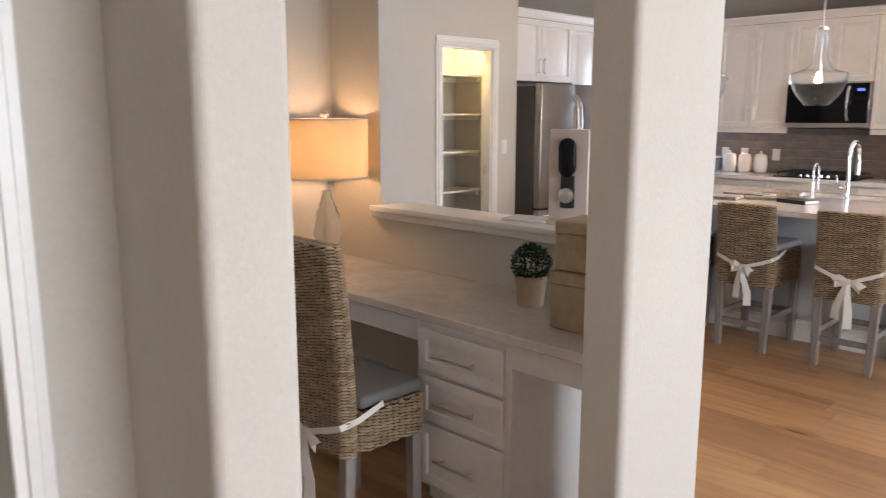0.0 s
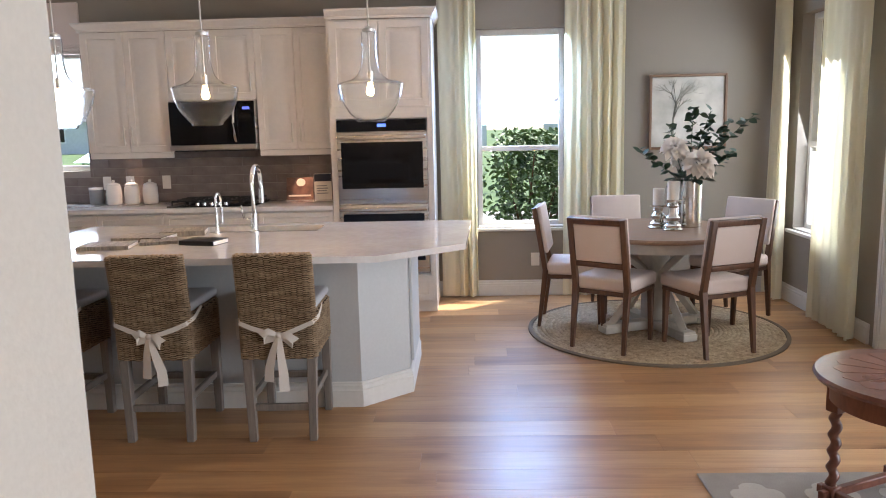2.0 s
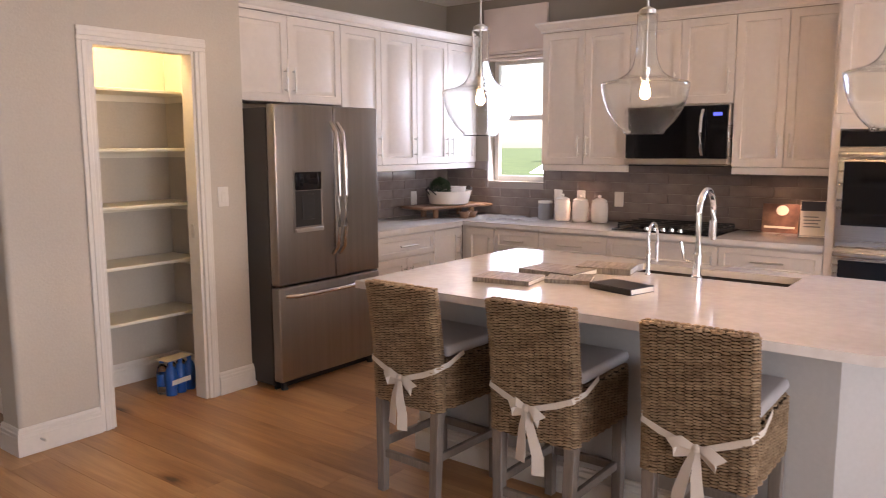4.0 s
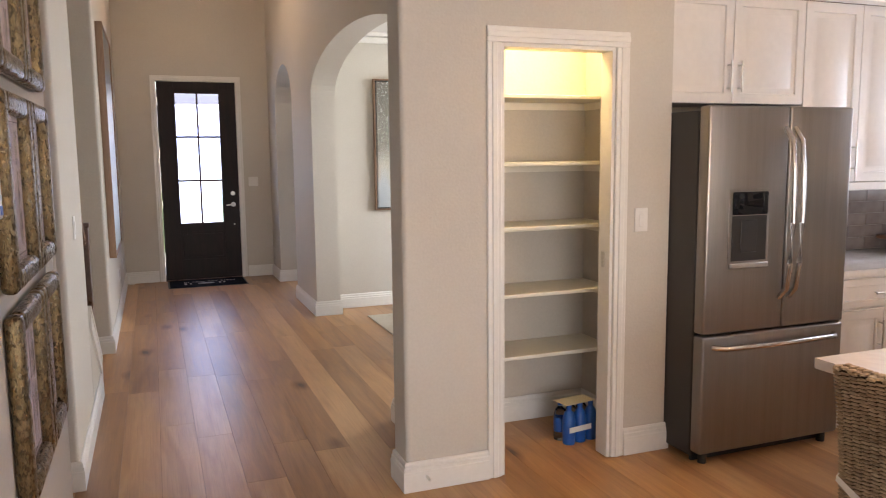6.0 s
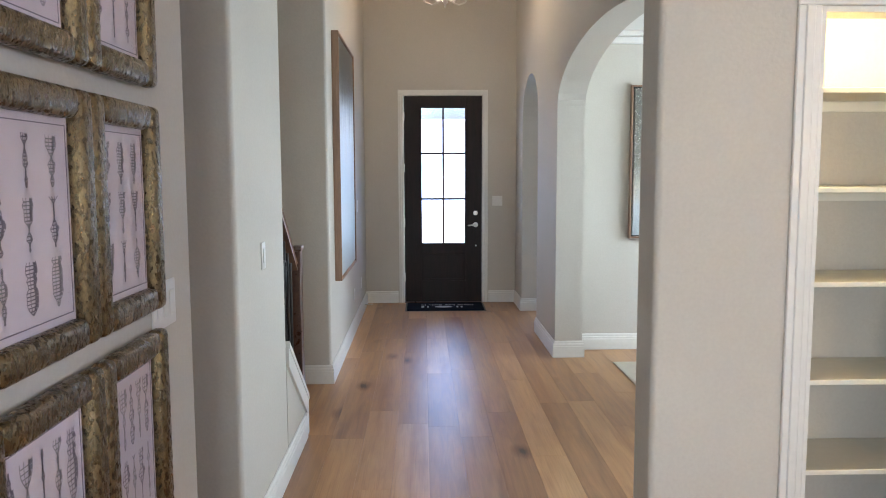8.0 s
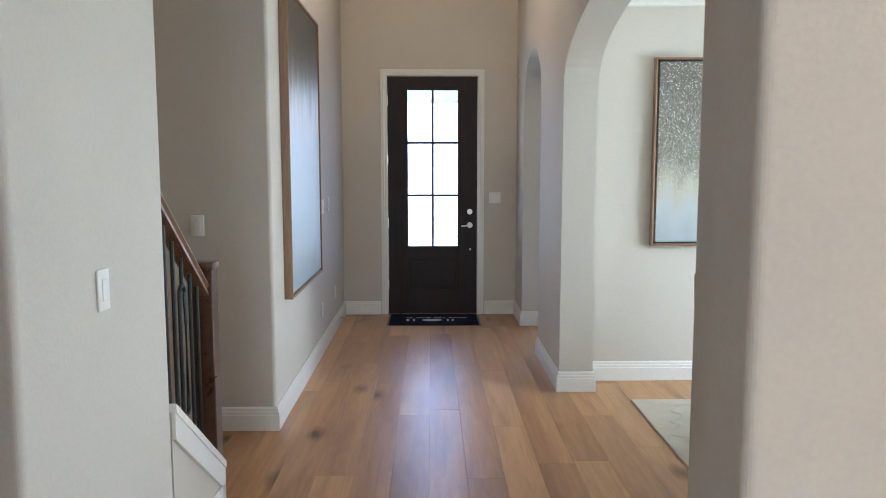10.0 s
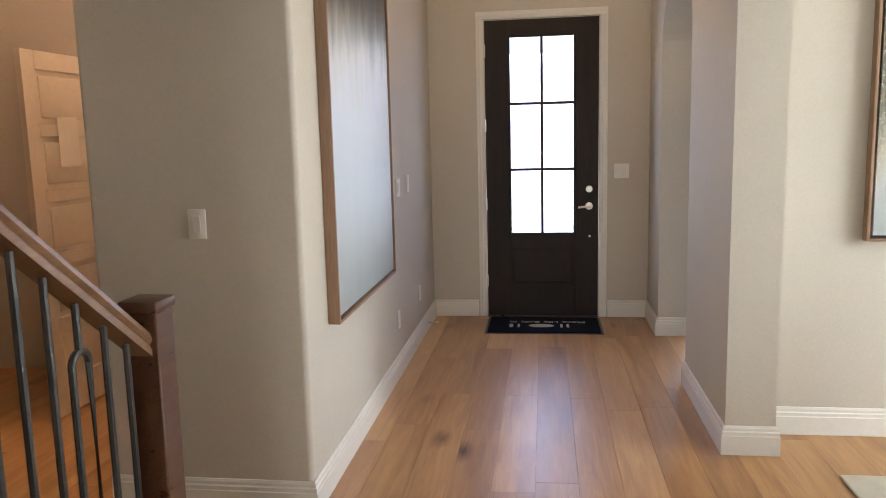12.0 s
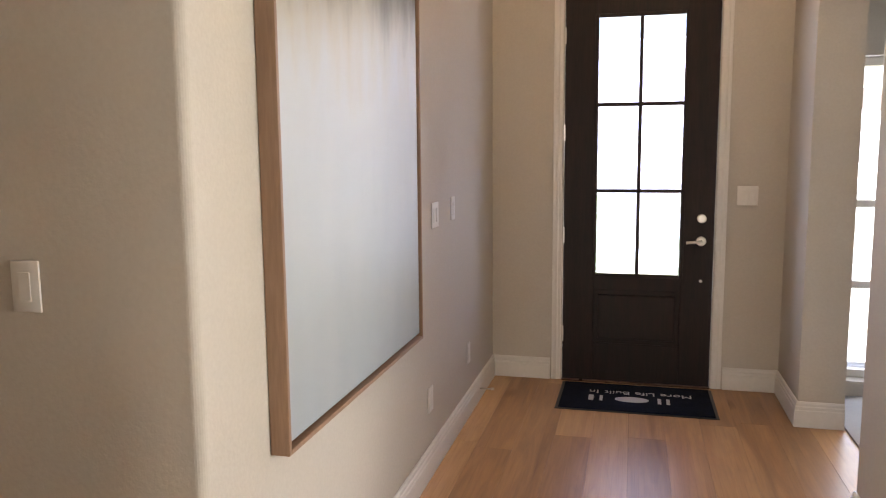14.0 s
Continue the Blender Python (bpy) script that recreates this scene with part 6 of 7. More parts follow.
for k, (x, y, w, l, h, tw, c) in enumerate(((5.86, 3.14, 0.2, 0.27, 0.022, 8, 0), (6.16, 3.06, 0.22, 0.3, 0.024, -4, 0), (6.36, 2.9, 0.2, 0.26, 0.03, 12, 0), (6.02, 2.92, 0.18, 0.2, 0.018, 20, 0), (5.95, 2.64, 0.15, 0.22, 0.026, -16, 2))):
    bk = thing("sample_book", "closed sample book lying on the island", "book", (x, y, 0.9125), tw, "books on the island")
    part("pages", bm_box(-w / 2 + 0.006, -l / 2 + 0.003, 0.003, w / 2 - 0.002, l / 2 - 0.003, h - 0.003), WAX, bk, "pale page block")
    bm = bm_box(-w / 2, -l / 2, 0, w / 2, l / 2, 0.0028, 0.0008)
    bm_box(-w / 2, -l / 2, h - 0.0028, w / 2, l / 2, h, 0.0008, 1, bm)
    bm_box(-w / 2, -l / 2, 0.0029, -w / 2 + 0.0055, l / 2, h - 0.0029, 0, 1, bm)
    part("cover", bm, INKS[c], bk)
for y, e in ((4.15, 5.0), (2.6, 4.0)):
    uc = thing("under_cabinet_light", "small lit puck light under the wall cabinet", "lamp", (8.43, y, 1.345))
    part("housing", bm_cyl(0.035, 0.035, 0.0, 0.019, 20), NICKEL, uc)
    part("lens", bm_cyl(0.028, 0.028, -0.003, -0.0005, 20), plain("warm_lens", (1.0, 0.7, 0.45), 0.4, emit=4.0), uc, "warm glowing lens")
    lamp("puck_light", "SPOT", look((8.45, y, 1.335), (8.5, y, 0.9)), e, (1.0, 0.62, 0.42), (0.02,))

# ---- pantry ----
SHELF = grained("shelf_paint", (0.72, 0.69, 0.6), (0.78, 0.75, 0.66), 0.5, fine=30, bumpy=0.03)
for z in (1.85, 1.505, 1.17, 0.815, 0.48):
    sh = thing("pantry_shelf", "white painted pantry shelf, empty", "shelf", (5.0, 5.83, z - 0.02), 0, "pantry shelves")
    part("board", bm_box(0.0015, -0.33, 0.0, 0.8985, -0.002, 0.02, 0.003), SHELF, sh)
    part("cleat", bm_box(0.003, -0.02, -0.04, 0.897, -0.0025, -0.001), SHELF, sh)
    part("cleat", bm_box(0.88, -0.3, -0.04, 0.8975, -0.021, -0.001), SHELF, sh)
wp = thing("water_pack", "shrink-wrapped pack of blue capped water bottles", "water bottles", (5.63, 5.45, 0.0), 10)
PET = glass("bottle_plastic", (0.75, 0.85, 0.95), 0.05, False)
BLUE = plain("blue_label", (0.01, 0.09, 0.36), 0.35)
for i in range(3):
    for j in range(2):
        x, y = -0.075 + 0.075 * i, -0.04 + 0.075 * j
        bt = part("bottle", bm_lathe([(0, 0.001), (0.032, 0.001), (0.034, 0.012), (0.034, 0.14), (0.026, 0.17), (0.013, 0.185), (0.013, 0.195), (0, 0.195)], 18, None, x, y), BLUE if j == 0 else PET, wp, "water bottle")
        part("label", bm_lathe([(0.0345, 0.05), (0.0352, 0.052), (0.0352, 0.125), (0.0345, 0.127)], 18, None, x, y), BLUE, bt, "blue label band")
        part("cap", bm_cyl(0.0145, 0.0145, 0.1955, 0.212, 14, x, y), BLUE, bt, "blue cap")
part("wrap", bm_box(-0.1, -0.05, 0.2125, 0.1, 0.06, 0.2155, 0.001), plain("carton_top", (0.55, 0.5, 0.38), 0.4), wp, "pale printed wrap on top")
part("lettering", bm_box(-0.1, -0.0765, 0.07, 0.05, -0.0755, 0.1), CERAMIC, wp, "white lettering bar")
lt = thing("pantry_light", "small lit ceiling lamp inside the pantry", "lamp", (5.42, 5.58, 2.46))
part("base", bm_cyl(0.06, 0.06, 0.02, 0.039, 24), NICKEL, lt)
part("globe", bm_lathe([(0, -0.05), (0.04, -0.04), (0.06, 0.0), (0.055, 0.019), (0, 0.019)], 24), plain("yellow_globe", (1.0, 0.75, 0.25), 0.4, emit=6.0), lt, "glowing yellow globe")
lamp("pantry_bulb", "POINT", pose(5.42, 5.48, 2.36), 7.5, (1.0, 0.75, 0.34), (0.05,))

# ---- gallery wall ----
GOLD = grained("antique_gold_frame", (0.055, 0.036, 0.02), (0.27, 0.19, 0.092), 0.28, scale=(1, 1, 0.5), fine=420, big=120, bumpy=0.5, metal=0.85, dist=0.003)
PRINT = grained("aged_pink_paper", (0.47, 0.38, 0.38), (0.56, 0.46, 0.46), 0.6, fine=10, big=3, bumpy=0.03)
INK = plain("sepia_ink", (0.19, 0.15, 0.16), 0.8)
INK2 = plain("pale_sepia_ink", (0.24, 0.2, 0.2), 0.8)


def ornament(bm, cx, cz, s, rng, tall):
    """A flat drawn urn or baluster."""
    n = 15
    prof = [0.12]
    for k in range(n - 1):
        prof.append(min(1.0, max(0.06, prof[-1] + rng.uniform(-0.45, 0.45))))
    w = 0.3 * s if tall else 0.42 * s
    line = 0.0011

    def quad(x0, z0, x1, z1):
        d = Vector((x1 - x0, z1 - z0))
        if d.length < 1e-5:
            return
        o = Vector((-d.y, d.x)).normalized() * line
        bm.faces.new([bm.verts.new((x, 0, z)) for x, z in ((x0 - o.x, z0 - o.y), (x1 - o.x, z1 - o.y), (x1 + o.x, z1 + o.y), (x0 + o.x, z0 + o.y))])

    zs = [cz - s + 2 * s * k / (n - 1) for k in range(n)]
    for k in range(n - 1):
        for sg in (-1, -0.35, 0.45, 1):
            quad(cx + sg * w * prof[k], zs[k], cx + sg * w * prof[k + 1], zs[k + 1])
        quad(cx - w * prof[k], zs[k], cx + w * prof[k], zs[k])
        if prof[k] > 0.5:
            for g in range(5):
                quad(cx + w * prof[k] * (0.45 + 0.11 * g), zs[k], cx + w * prof[k] * (0.45 + 0.11 * g), zs[k] + 0.8 * (zs[1] - zs[0]))


def print_frame(y, z, w, h, seed, tall):
    rng = random.Random(seed)
    root = thing("framed_print", "antique gold framed print of drawn ornaments", "picture", (3.2015, y, z), 90, "prints on the hall wall")
    frame_bars(root, w, h, 0.056, 0.042, GOLD, "frame_bar", 0.016)
    part("paper", bm_box(-w / 2 + 0.05, -0.012, -h / 2 + 0.05, w / 2 - 0.05, -0.002, h / 2 - 0.05), PRINT, root, "aged pink paper")
    iw, ih = w - 0.15, h - 0.16
    b1, b2 = bmesh.new(), bmesh.new()
    nx, nz = (5, 2) if tall else (3, 3)
    for i in range(nx):
        for j in range(nz):
            ornament(b1 if (i + j) % 2 else b2, -iw / 2 + iw * (i + 0.5) / nx, -ih / 2 + ih * (j + 0.5) / nz, ih / nz * 0.42, rng, tall)
    part("drawing", shift(b1, 0, -0.0126, 0), INK, root, "sepia ornament drawings", False)
    part("drawing", shift(b2, 0, -0.0128, 0), INK2, root, "pale sepia ornament drawings", False)
    bm = bmesh.new()
    for a, b, c, d in ((-iw / 2 - 0.012, iw / 2 + 0.012, ih / 2 + 0.01, ih / 2 + 0.012), (-iw / 2 - 0.012, iw / 2 + 0.012, -ih / 2 - 0.012, -ih / 2 - 0.01), (-iw / 2 - 0.012, -iw / 2 - 0.01, -ih / 2 - 0.01, ih / 2 + 0.01), (iw / 2 + 0.01, iw / 2 + 0.012, -ih / 2 - 0.01, ih / 2 + 0.01)):
        bm_box(a, -0.0132, c, b, -0.0122, d, 0, 1, bm)
    part("border_line", bm, INK, root)
    pn = part("glazing", bm_box(-w / 2 + 0.052, -0.019, -h / 2 + 0.052, w / 2 - 0.052, -0.017, h / 2 - 0.052), GLASS, root, "clear picture glass")
    pn.visible_shadow = False


for k, (z, h) in enumerate(((0.95, 0.48), (1.478, 0.478), (2.0, 0.48))):
    print_frame(4.127, z, 0.415, h, 20 + k, k == 0)
    print_frame(4.522, z, 0.37, h, 40 + k, k == 0)
kp = thing("alarm_keypad", "white alarm keypad with a small grey display", "keypad", (3.2015, 3.765, 1.505), 90)
part("body", bm_box(-0.095, -0.032, -0.083, 0.095, -0.001, 0.083, 0.008, 3), TRIM, kp)
part("display", bm_box(-0.02, -0.0345, 0.025, 0.07, -0.0322, 0.065, 0.001), plain("lcd_grey", (0.14, 0.18, 0.22), 0.3), kp, "grey display")
for i in range(4):
    for j in range(3):
        part("key", bm_box(0.0 + 0.02 * i, -0.0345, -0.04 + 0.017 * j, 0.015 + 0.02 * i, -0.0322, -0.028 + 0.017 * j, 0.001), plain("key_grey", (0.5, 0.5, 0.5), 0.5), kp)
part("badge", bm_box(0.06, -0.0342, -0.072, 0.082, -0.0322, -0.052, 0.0005), BLUE, kp, "small blue badge")

# ---- stairs ----
STAIRWOOD = grained("dark_stair_oak", (0.045, 0.018, 0.01), (0.13, 0.06, 0.032), 0.3, scale=(8, 0.8, 8), fine=20, big=3, bumpy=0.12)
kw = bmesh.new()
pr = [(6.732, 0.0), (7.355, 0.0), (7.355, 0.205), (6.732, 0.665)]
a_ = [kw.verts.new((3.03, y, z)) for y, z in pr]
b_ = [kw.verts.new((3.156, y, z)) for y, z in pr]
kw.faces.new(a_)
kw.faces.new(b_[::-1])
for i in range(4):
    j = (i + 1) % 4
    kw.faces.new((a_[i], a_[j], b_[j], b_[i]))
structure("wall_stair_knee", kw, WALL, "sloping greige half wall beside the stairs")
sk = bmesh.new()
for x0, x1, o0, o1 in ((3.02, 3.175, 0.002, 0.035), (3.157, 3.17, -0.1, 0.001)):
    pr = [(6.735, 0.665 + o0), (7.358, 0.205 + o0), (7.358, 0.205 + o1), (6.735, 0.665 + o1)]
    a_ = [sk.verts.new((x0, y, z)) for y, z in pr]
    b_ = [sk.verts.new((x1, y, z)) for y, z in pr]
    sk.faces.new(a_)
    sk.faces.new(b_[::-1])
    for i in range(4):
        j = (i + 1) % 4
        sk.faces.new((a_[i], a_[j], b_[j], b_[i]))
bm_box(3.157, 7.27, 0.002, 3.17, 7.358, 0.14, 0.002, 1, sk)
structure("trim_stair", sk, TRIM, "white sloping stair trim")
baseboard(3.157, 7.27, 3.157, 6.73)
bal = thing("stair_railing", "dark oak handrail with black iron balusters and newel", "railing", (3.09, 7.405, 0))
part("newel_post", bm_box(-0.046, -0.046, 0.0, 0.046, 0.046, 1.1, 0.004), STAIRWOOD, bal, "square dark oak newel post")
part("newel_cap", bm_box(-0.054, -0.054, 1.1005, 0.054, 0.054, 1.13, 0.006, 2), STAIRWOOD, bal)


def rail_z(y):
    return 1.015 - 0.765 * (y - 7.36)


rl = bmesh.new()
prof = [(-0.03, -0.03), (0.03, -0.03), (0.03, -0.012), (0.024, 0.0), (0.033, 0.014), (0.028, 0.032), (0.0, 0.04), (-0.028, 0.032), (-0.033, 0.014), (-0.024, 0.0), (-0.03, -0.012)]
rr = [[rl.verts.new((x, y - 7.405, rail_z(y) + z)) for x, z in prof] for y in (7.36, 5.9)]
for i in range(len(prof)):
    j = (i + 1) % len(prof)
    rl.faces.new((rr[0][i], rr[0][j], rr[1][j], rr[1][i]))
rl.faces.new(rr[0])
rl.faces.new(rr[1][::-1])
part("handrail", rl, grained("worn_oak_rail", (0.12, 0.06, 0.03), (0.24, 0.13, 0.07), 0.35, scale=(8, 0.8, 8), fine=20, bumpy=0.12), bal, "worn oak handrail")


def base_z(y):
    return 0.205 - 0.738 * (y - 7.358) + 0.036


for k, y in enumerate((7.29, 7.2, 7.1, 7.0, 6.91, 6.82)):
    yy = y - 7.405
    if k == 2:
        zt, zb = rail_z(y) - 0.03, base_z(y)
        bm = bm_tube([(0, yy, zt), (0, yy, zt - 0.11)], 0.0088, 8)
        bm_tube([(0, yy, zb), (0, yy, zb + 0.1)], 0.0088, 8, bm)
        pts = []
        for q in range(33):
            a = 2 * math.pi * q / 32
            pts.append((0.0, yy + 0.032 * math.sin(a), (zt - 0.143 if math.cos(a) > 0 else zb + 0.133) + 0.032 * math.cos(a)))
        bm_tube(pts, 0.0088, 8, bm)
        part("baluster", bm, BLACK, bal, "black iron baluster with a long loop")
    else:
        part("baluster", bm_tube([(0, yy, rail_z(y) - 0.03), (0, yy, base_z(y))], 0.0088, 8), BLACK, bal, "black iron baluster")
for k in range(5):
    stp = bm_box(1.375, 7.33 - 0.26 * k - 0.26, 0.001, 3.028, 7.33 - 0.26 * k, 0.18 * (k + 1) - 0.03)
    bm_box(1.375, 7.33 - 0.26 * k - 0.26, 0.18 * (k + 1) - 0.029, 3.028, 7.35 - 0.26 * k, 0.18 * (k + 1), 0.006, 2, stp)
    structure("stair_step", stp, STAIRWOOD, "dark oak stair step")

cl = thing("ceiling_light", "warm lit flush ceiling lamp in the stair hall", "lamp", (2.1, 9.3, 3.84))
part("base", bm_cyl(0.14, 0.14, 0.03, 0.059, 28), NICKEL, cl)
part("bowl", bm_lathe([(0, -0.06), (0.08, -0.045), (0.13, 0.0), (0.135, 0.029), (0, 0.029)], 28), plain("amber_bowl", (1.0, 0.6, 0.3), 0.4, emit=4.0), cl, "glowing amber glass bowl")
lamp("stair_hall_light", "POINT", pose(2.1, 9.3, 3.6), 15, (1.0, 0.68, 0.46), (0.12,))

# closet door standing open
cd = thing("closet_door", "cream painted five-panel door standing open", "door", (1.4, 9.33, 0.012), 88)
PINKISH = grained("cream_door_paint", (0.62, 0.55, 0.47), (0.7, 0.63, 0.55), 0.45, fine=40, bumpy=0.05)
bm = bm_box(0, -0.0175, 0, 0.1, 0.0175, 2.03, 0.002)
bm_box(0.66, -0.0175, 0, 0.76, 0.0175, 2.03, 0.002, 1, bm)
for z0, z1 in ((0, 0.2), (0.49, 0.56), (0.85, 0.92), (1.21, 1.28), (1.57, 1.64), (1.93, 2.03)):
    bm_box(0.1, -0.0175, z0, 0.66, 0.0175, z1, 0.002, 1, bm)
part("frame", bm, PINKISH, cd)
for z0, z1 in ((0.2, 0.49), (0.56, 0.85), (0.92, 1.21), (1.28, 1.57), (1.64, 1.93)):
    pb_ = bm_box(0.101, -0.007, z0 + 0.001, 0.659, 0.007, z1 - 0.001)
    bm_box(0.13, -0.013, z0 + 0.03, 0.63, 0.013, z1 - 0.03, 0.008, 2, pb_)
    part("panel", pb_, PINKISH, cd)
part("door_handle", bm_tube([(0.05, -0.018, 0.95), (0.05, -0.06, 0.95), (0.15, -0.065, 0.95)], 0.009, 10), NICKEL, cd)
part("paper_notice", bm_box(0.24, -0.0215, 1.4, 0.42, -0.0205, 1.68), CERAMIC, cd, "white paper notice hung on the door")

# ---- entrance hall ----


def fade_canvas(name, z0, z1, sparkle, start):
    """A painted canvas: dark glitter that breaks up into pale grey-blue towards the bottom."""
    m, t, b = material(name, 0.5)
    geo = t.nodes.new("ShaderNodeNewGeometry")
    sep = t.nodes.new("ShaderNodeSeparateXYZ")
    t.links.new(geo.outputs["Position"], sep.inputs[0])
    mr = put(t, "ShaderNodeMapRange")
    mr.inputs[1].default_value, mr.inputs[2].default_value = z0, z1
    t.links.new(sep.outputs[2], mr.inputs[0])
    mp = t.nodes.new("ShaderNodeMapping")
    mp.inputs["Scale"].default_value = (9, 9, 2.2)
    t.links.new(geo.outputs["Position"], mp.inputs[0])
    n = put(t, "ShaderNodeTexNoise", Scale=1.0, Detail=5.0)
    t.links.new(mp.outputs[0], n.inputs["Vector"])
    ad = put(t, "ShaderNodeMath")
    ad.operation = "MULTIPLY_ADD"
    ad.inputs[1].default_value = 0.34
    t.links.new(n.outputs[0], ad.inputs[0])
    t.links.new(mr.outputs[0], ad.inputs[2])
    t.links.new(ramp(t, ad.outputs[0], [(0.12, (0.33, 0.385, 0.42)), (start, (0.45, 0.475, 0.48)), (start + 0.12, (0.46, 0.43, 0.36)), (start + 0.26, (0.21, 0.2, 0.17)), (1.0, (0.16, 0.15, 0.13))]), b.inputs["Base Color"])
    sp = put(t, "ShaderNodeTexVoronoi", Scale=420.0)
    t.links.new(geo.outputs["Position"], sp.inputs["Vector"])
    up = put(t, "ShaderNodeMapRange")
    up.inputs[1].default_value, up.inputs[2].default_value = start + 0.05, start + 0.3
    t.links.new(ad.outputs[0], up.inputs[0])
    t.links.new(up.outputs[0], b.inputs["Metallic"])
    bump(t, b, sp.outputs[0], sparkle, 0.004)
    b.inputs["Roughness"].default_value = 0.38
    if sparkle > 0.5:
        # streaked strokes and scattered bright flakes on the glitter part
        mp2 = t.nodes.new("ShaderNodeMapping")
        mp2.inputs["Scale"].default_value = (170, 170, 60)
        t.links.new(geo.outputs["Position"], mp2.inputs[0])
        st2 = put(t, "ShaderNodeTexNoise", Scale=1.0, Detail=3.0)
        t.links.new(mp2.outputs[0], st2.inputs["Vector"])
        streak = ramp(t, st2.outputs[0], [(0.35, (0.6, 0.6, 0.6)), (0.65, (1.3, 1.28, 1.2))])
        mul = t.nodes.new("ShaderNodeMix")
        mul.data_type, mul.blend_type = "RGBA", "MULTIPLY"
        t.links.new(up.outputs[0], mul.inputs[0])
        t.links.new(b.inputs["Base Color"].links[0].from_socket, mul.inputs[6])
        t.links.new(streak, mul.inputs[7])
        fl = put(t, "ShaderNodeTexVoronoi", Scale=230.0)
        t.links.new(geo.outputs["Position"], fl.inputs["Vector"])
        sepc = t.nodes.new("ShaderNodeSeparateColor")
        t.links.new(fl.outputs["Color"], sepc.inputs[0])
        gate = ramp(t, sepc.outputs[0], [(0.94, (0, 0, 0)), (0.95, (1, 1, 1))])
        both = t.nodes.new("ShaderNodeMath")
        both.operation = "MULTIPLY"
        t.links.new(gate, both.inputs[0])
        t.links.new(up.outputs[0], both.inputs[1])
        mix2 = t.nodes.new("ShaderNodeMix")
        mix2.data_type = "RGBA"
        t.links.new(both.outputs[0], mix2.inputs[0])
        t.links.new(mul.outputs[2], mix2.inputs[6])
        mix2.inputs[7].default_value = (0.85, 0.85, 0.8, 1)
        t.links.new(mix2.outputs[2], b.inputs["Base Color"])
        half = t.nodes.new("ShaderNodeMath")
        half.operation = "MULTIPLY"
        half.inputs[1].default_value = 0.45
        t.links.new(up.outputs[0], half.inputs[0])
        t.links.new(half.outputs[0], b.inputs["Metallic"])
    return m


PALEWOOD = grained("tan_wood_frame", (0.22, 0.125, 0.075), (0.33, 0.2, 0.125), 0.5, scale=(6, 6, 0.7), fine=16, big=2, bumpy=0.1)


def float_art(name, label, loc, turn, w, h, mat):
    root = thing(name, label, "painting", loc, turn)
    frame_bars(root, w, h, 0.014, 0.055, PALEWOOD, "frame_bar", 0.002)
    # black backing puts the shade round the canvas edge into colour
    part("backing", bm_box(-w / 2 + 0.014, -0.02, -h / 2 + 0.014, w / 2 - 0.014, -0.001, h / 2 - 0.014), BLACK, root, "backing coloured black as the shadow gap")
    part("canvas", bm_box(-w / 2 + 0.027, -0.046, -h / 2 + 0.027, w / 2 - 0.027, -0.0205, h / 2 - 0.027, 0.003), mat, root, "painted canvas")


float_art("large_painting", "large abstract canvas fading from glitter grey to pale blue", (3.181, 9.385, 1.675), 90, 1.29, 1.9, fade_canvas("fade_hall", 0.73, 2.63, 0.12, 0.66))
float_art("square_painting", "abstract canvas with silver glitter in a tan frame", (6.312, 9.449, 1.64), 0, 1.335, 1.305, fade_canvas("fade_dining", 0.98, 2.3, 0.6, 0.4))

# front door
casing("trim_front_door", "y", 11.96, -1, 3.635, 4.575, 0.002, 2.462, 0.06)
fd = thing("front_door", "dark stained front door with six frosted glass panes", "door", (3.645, 11.975, 0.012), 0)
W, HH = 0.92, 2.44
gx0, gx1, gz0, gz1 = 0.195, 0.73, 0.695, 2.31
for name, x0, x1, z0, z1, depth in (("stile", 0, gx0, 0, HH, 0.022), ("stile", gx1, W, 0, HH, 0.022), ("top_rail", gx0, gx1, gz1, HH, 0.022), ("lock_rail", gx0, gx1, 0.6, gz0, 0.022), ("bottom_rail", gx0, gx1, 0, 0.25, 0.022), ("panel_backing", gx0, gx1, 0.25, 0.6, 0.0185)):
    part(name, bm_box(x0, -depth, z0, x1, depth, z1, 0.0015), DOORWOOD, fd)
part("panel", bm_box(gx0 + 0.03, -0.03, 0.28, gx1 - 0.03, -0.0188, 0.57, 0.004, 1), DOORWOOD, fd, "raised lower panel")
for x0, x1, z0, z1 in ((gx0 - 0.012, gx0 + 0.012, gz0 - 0.012, gz1 + 0.012), (gx1 - 0.012, gx1 + 0.012, gz0 - 0.012, gz1 + 0.012), (gx0 + 0.0125, gx1 - 0.0125, gz1 - 0.012, gz1 + 0.012), (gx0 + 0.0125, gx1 - 0.0125, gz0 - 0.012, gz0 + 0.012)):
    part("glazing_bead", bm_box(x0, -0.03, z0, x1, -0.0225, z1, 0.003), DOORWOOD, fd)
cx = (gx0 + gx1) / 2
part("muntin", bm_box(cx - 0.011, -0.024, gz0, cx + 0.011, 0.02, gz1, 0.003), DOORWOOD, fd)
rows_ = [gz0 + (gz1 - gz0) * k / 3 for k in range(4)]
for z in rows_[1:3]:
    part("muntin", bm_box(gx0, -0.023, z - 0.011, gx1, 0.0195, z + 0.011, 0.003), DOORWOOD, fd)
# blue tint puts the sky's cast on the floor reflection into the glass colour
FROST = glass("rain_glass", (0.74, 0.82, 1.0), 0.2)
ripple = put(FROST.node_tree, "ShaderNodeTexNoise", Scale=90.0, Detail=3.0)
FROST.node_tree.links.new(coords(FROST.node_tree, (1, 1, 0.5)), ripple.inputs["Vector"])
bump(FROST.node_tree, FROST.node_tree.nodes["Principled BSDF"], ripple.outputs[0], 0.9, 0.01)
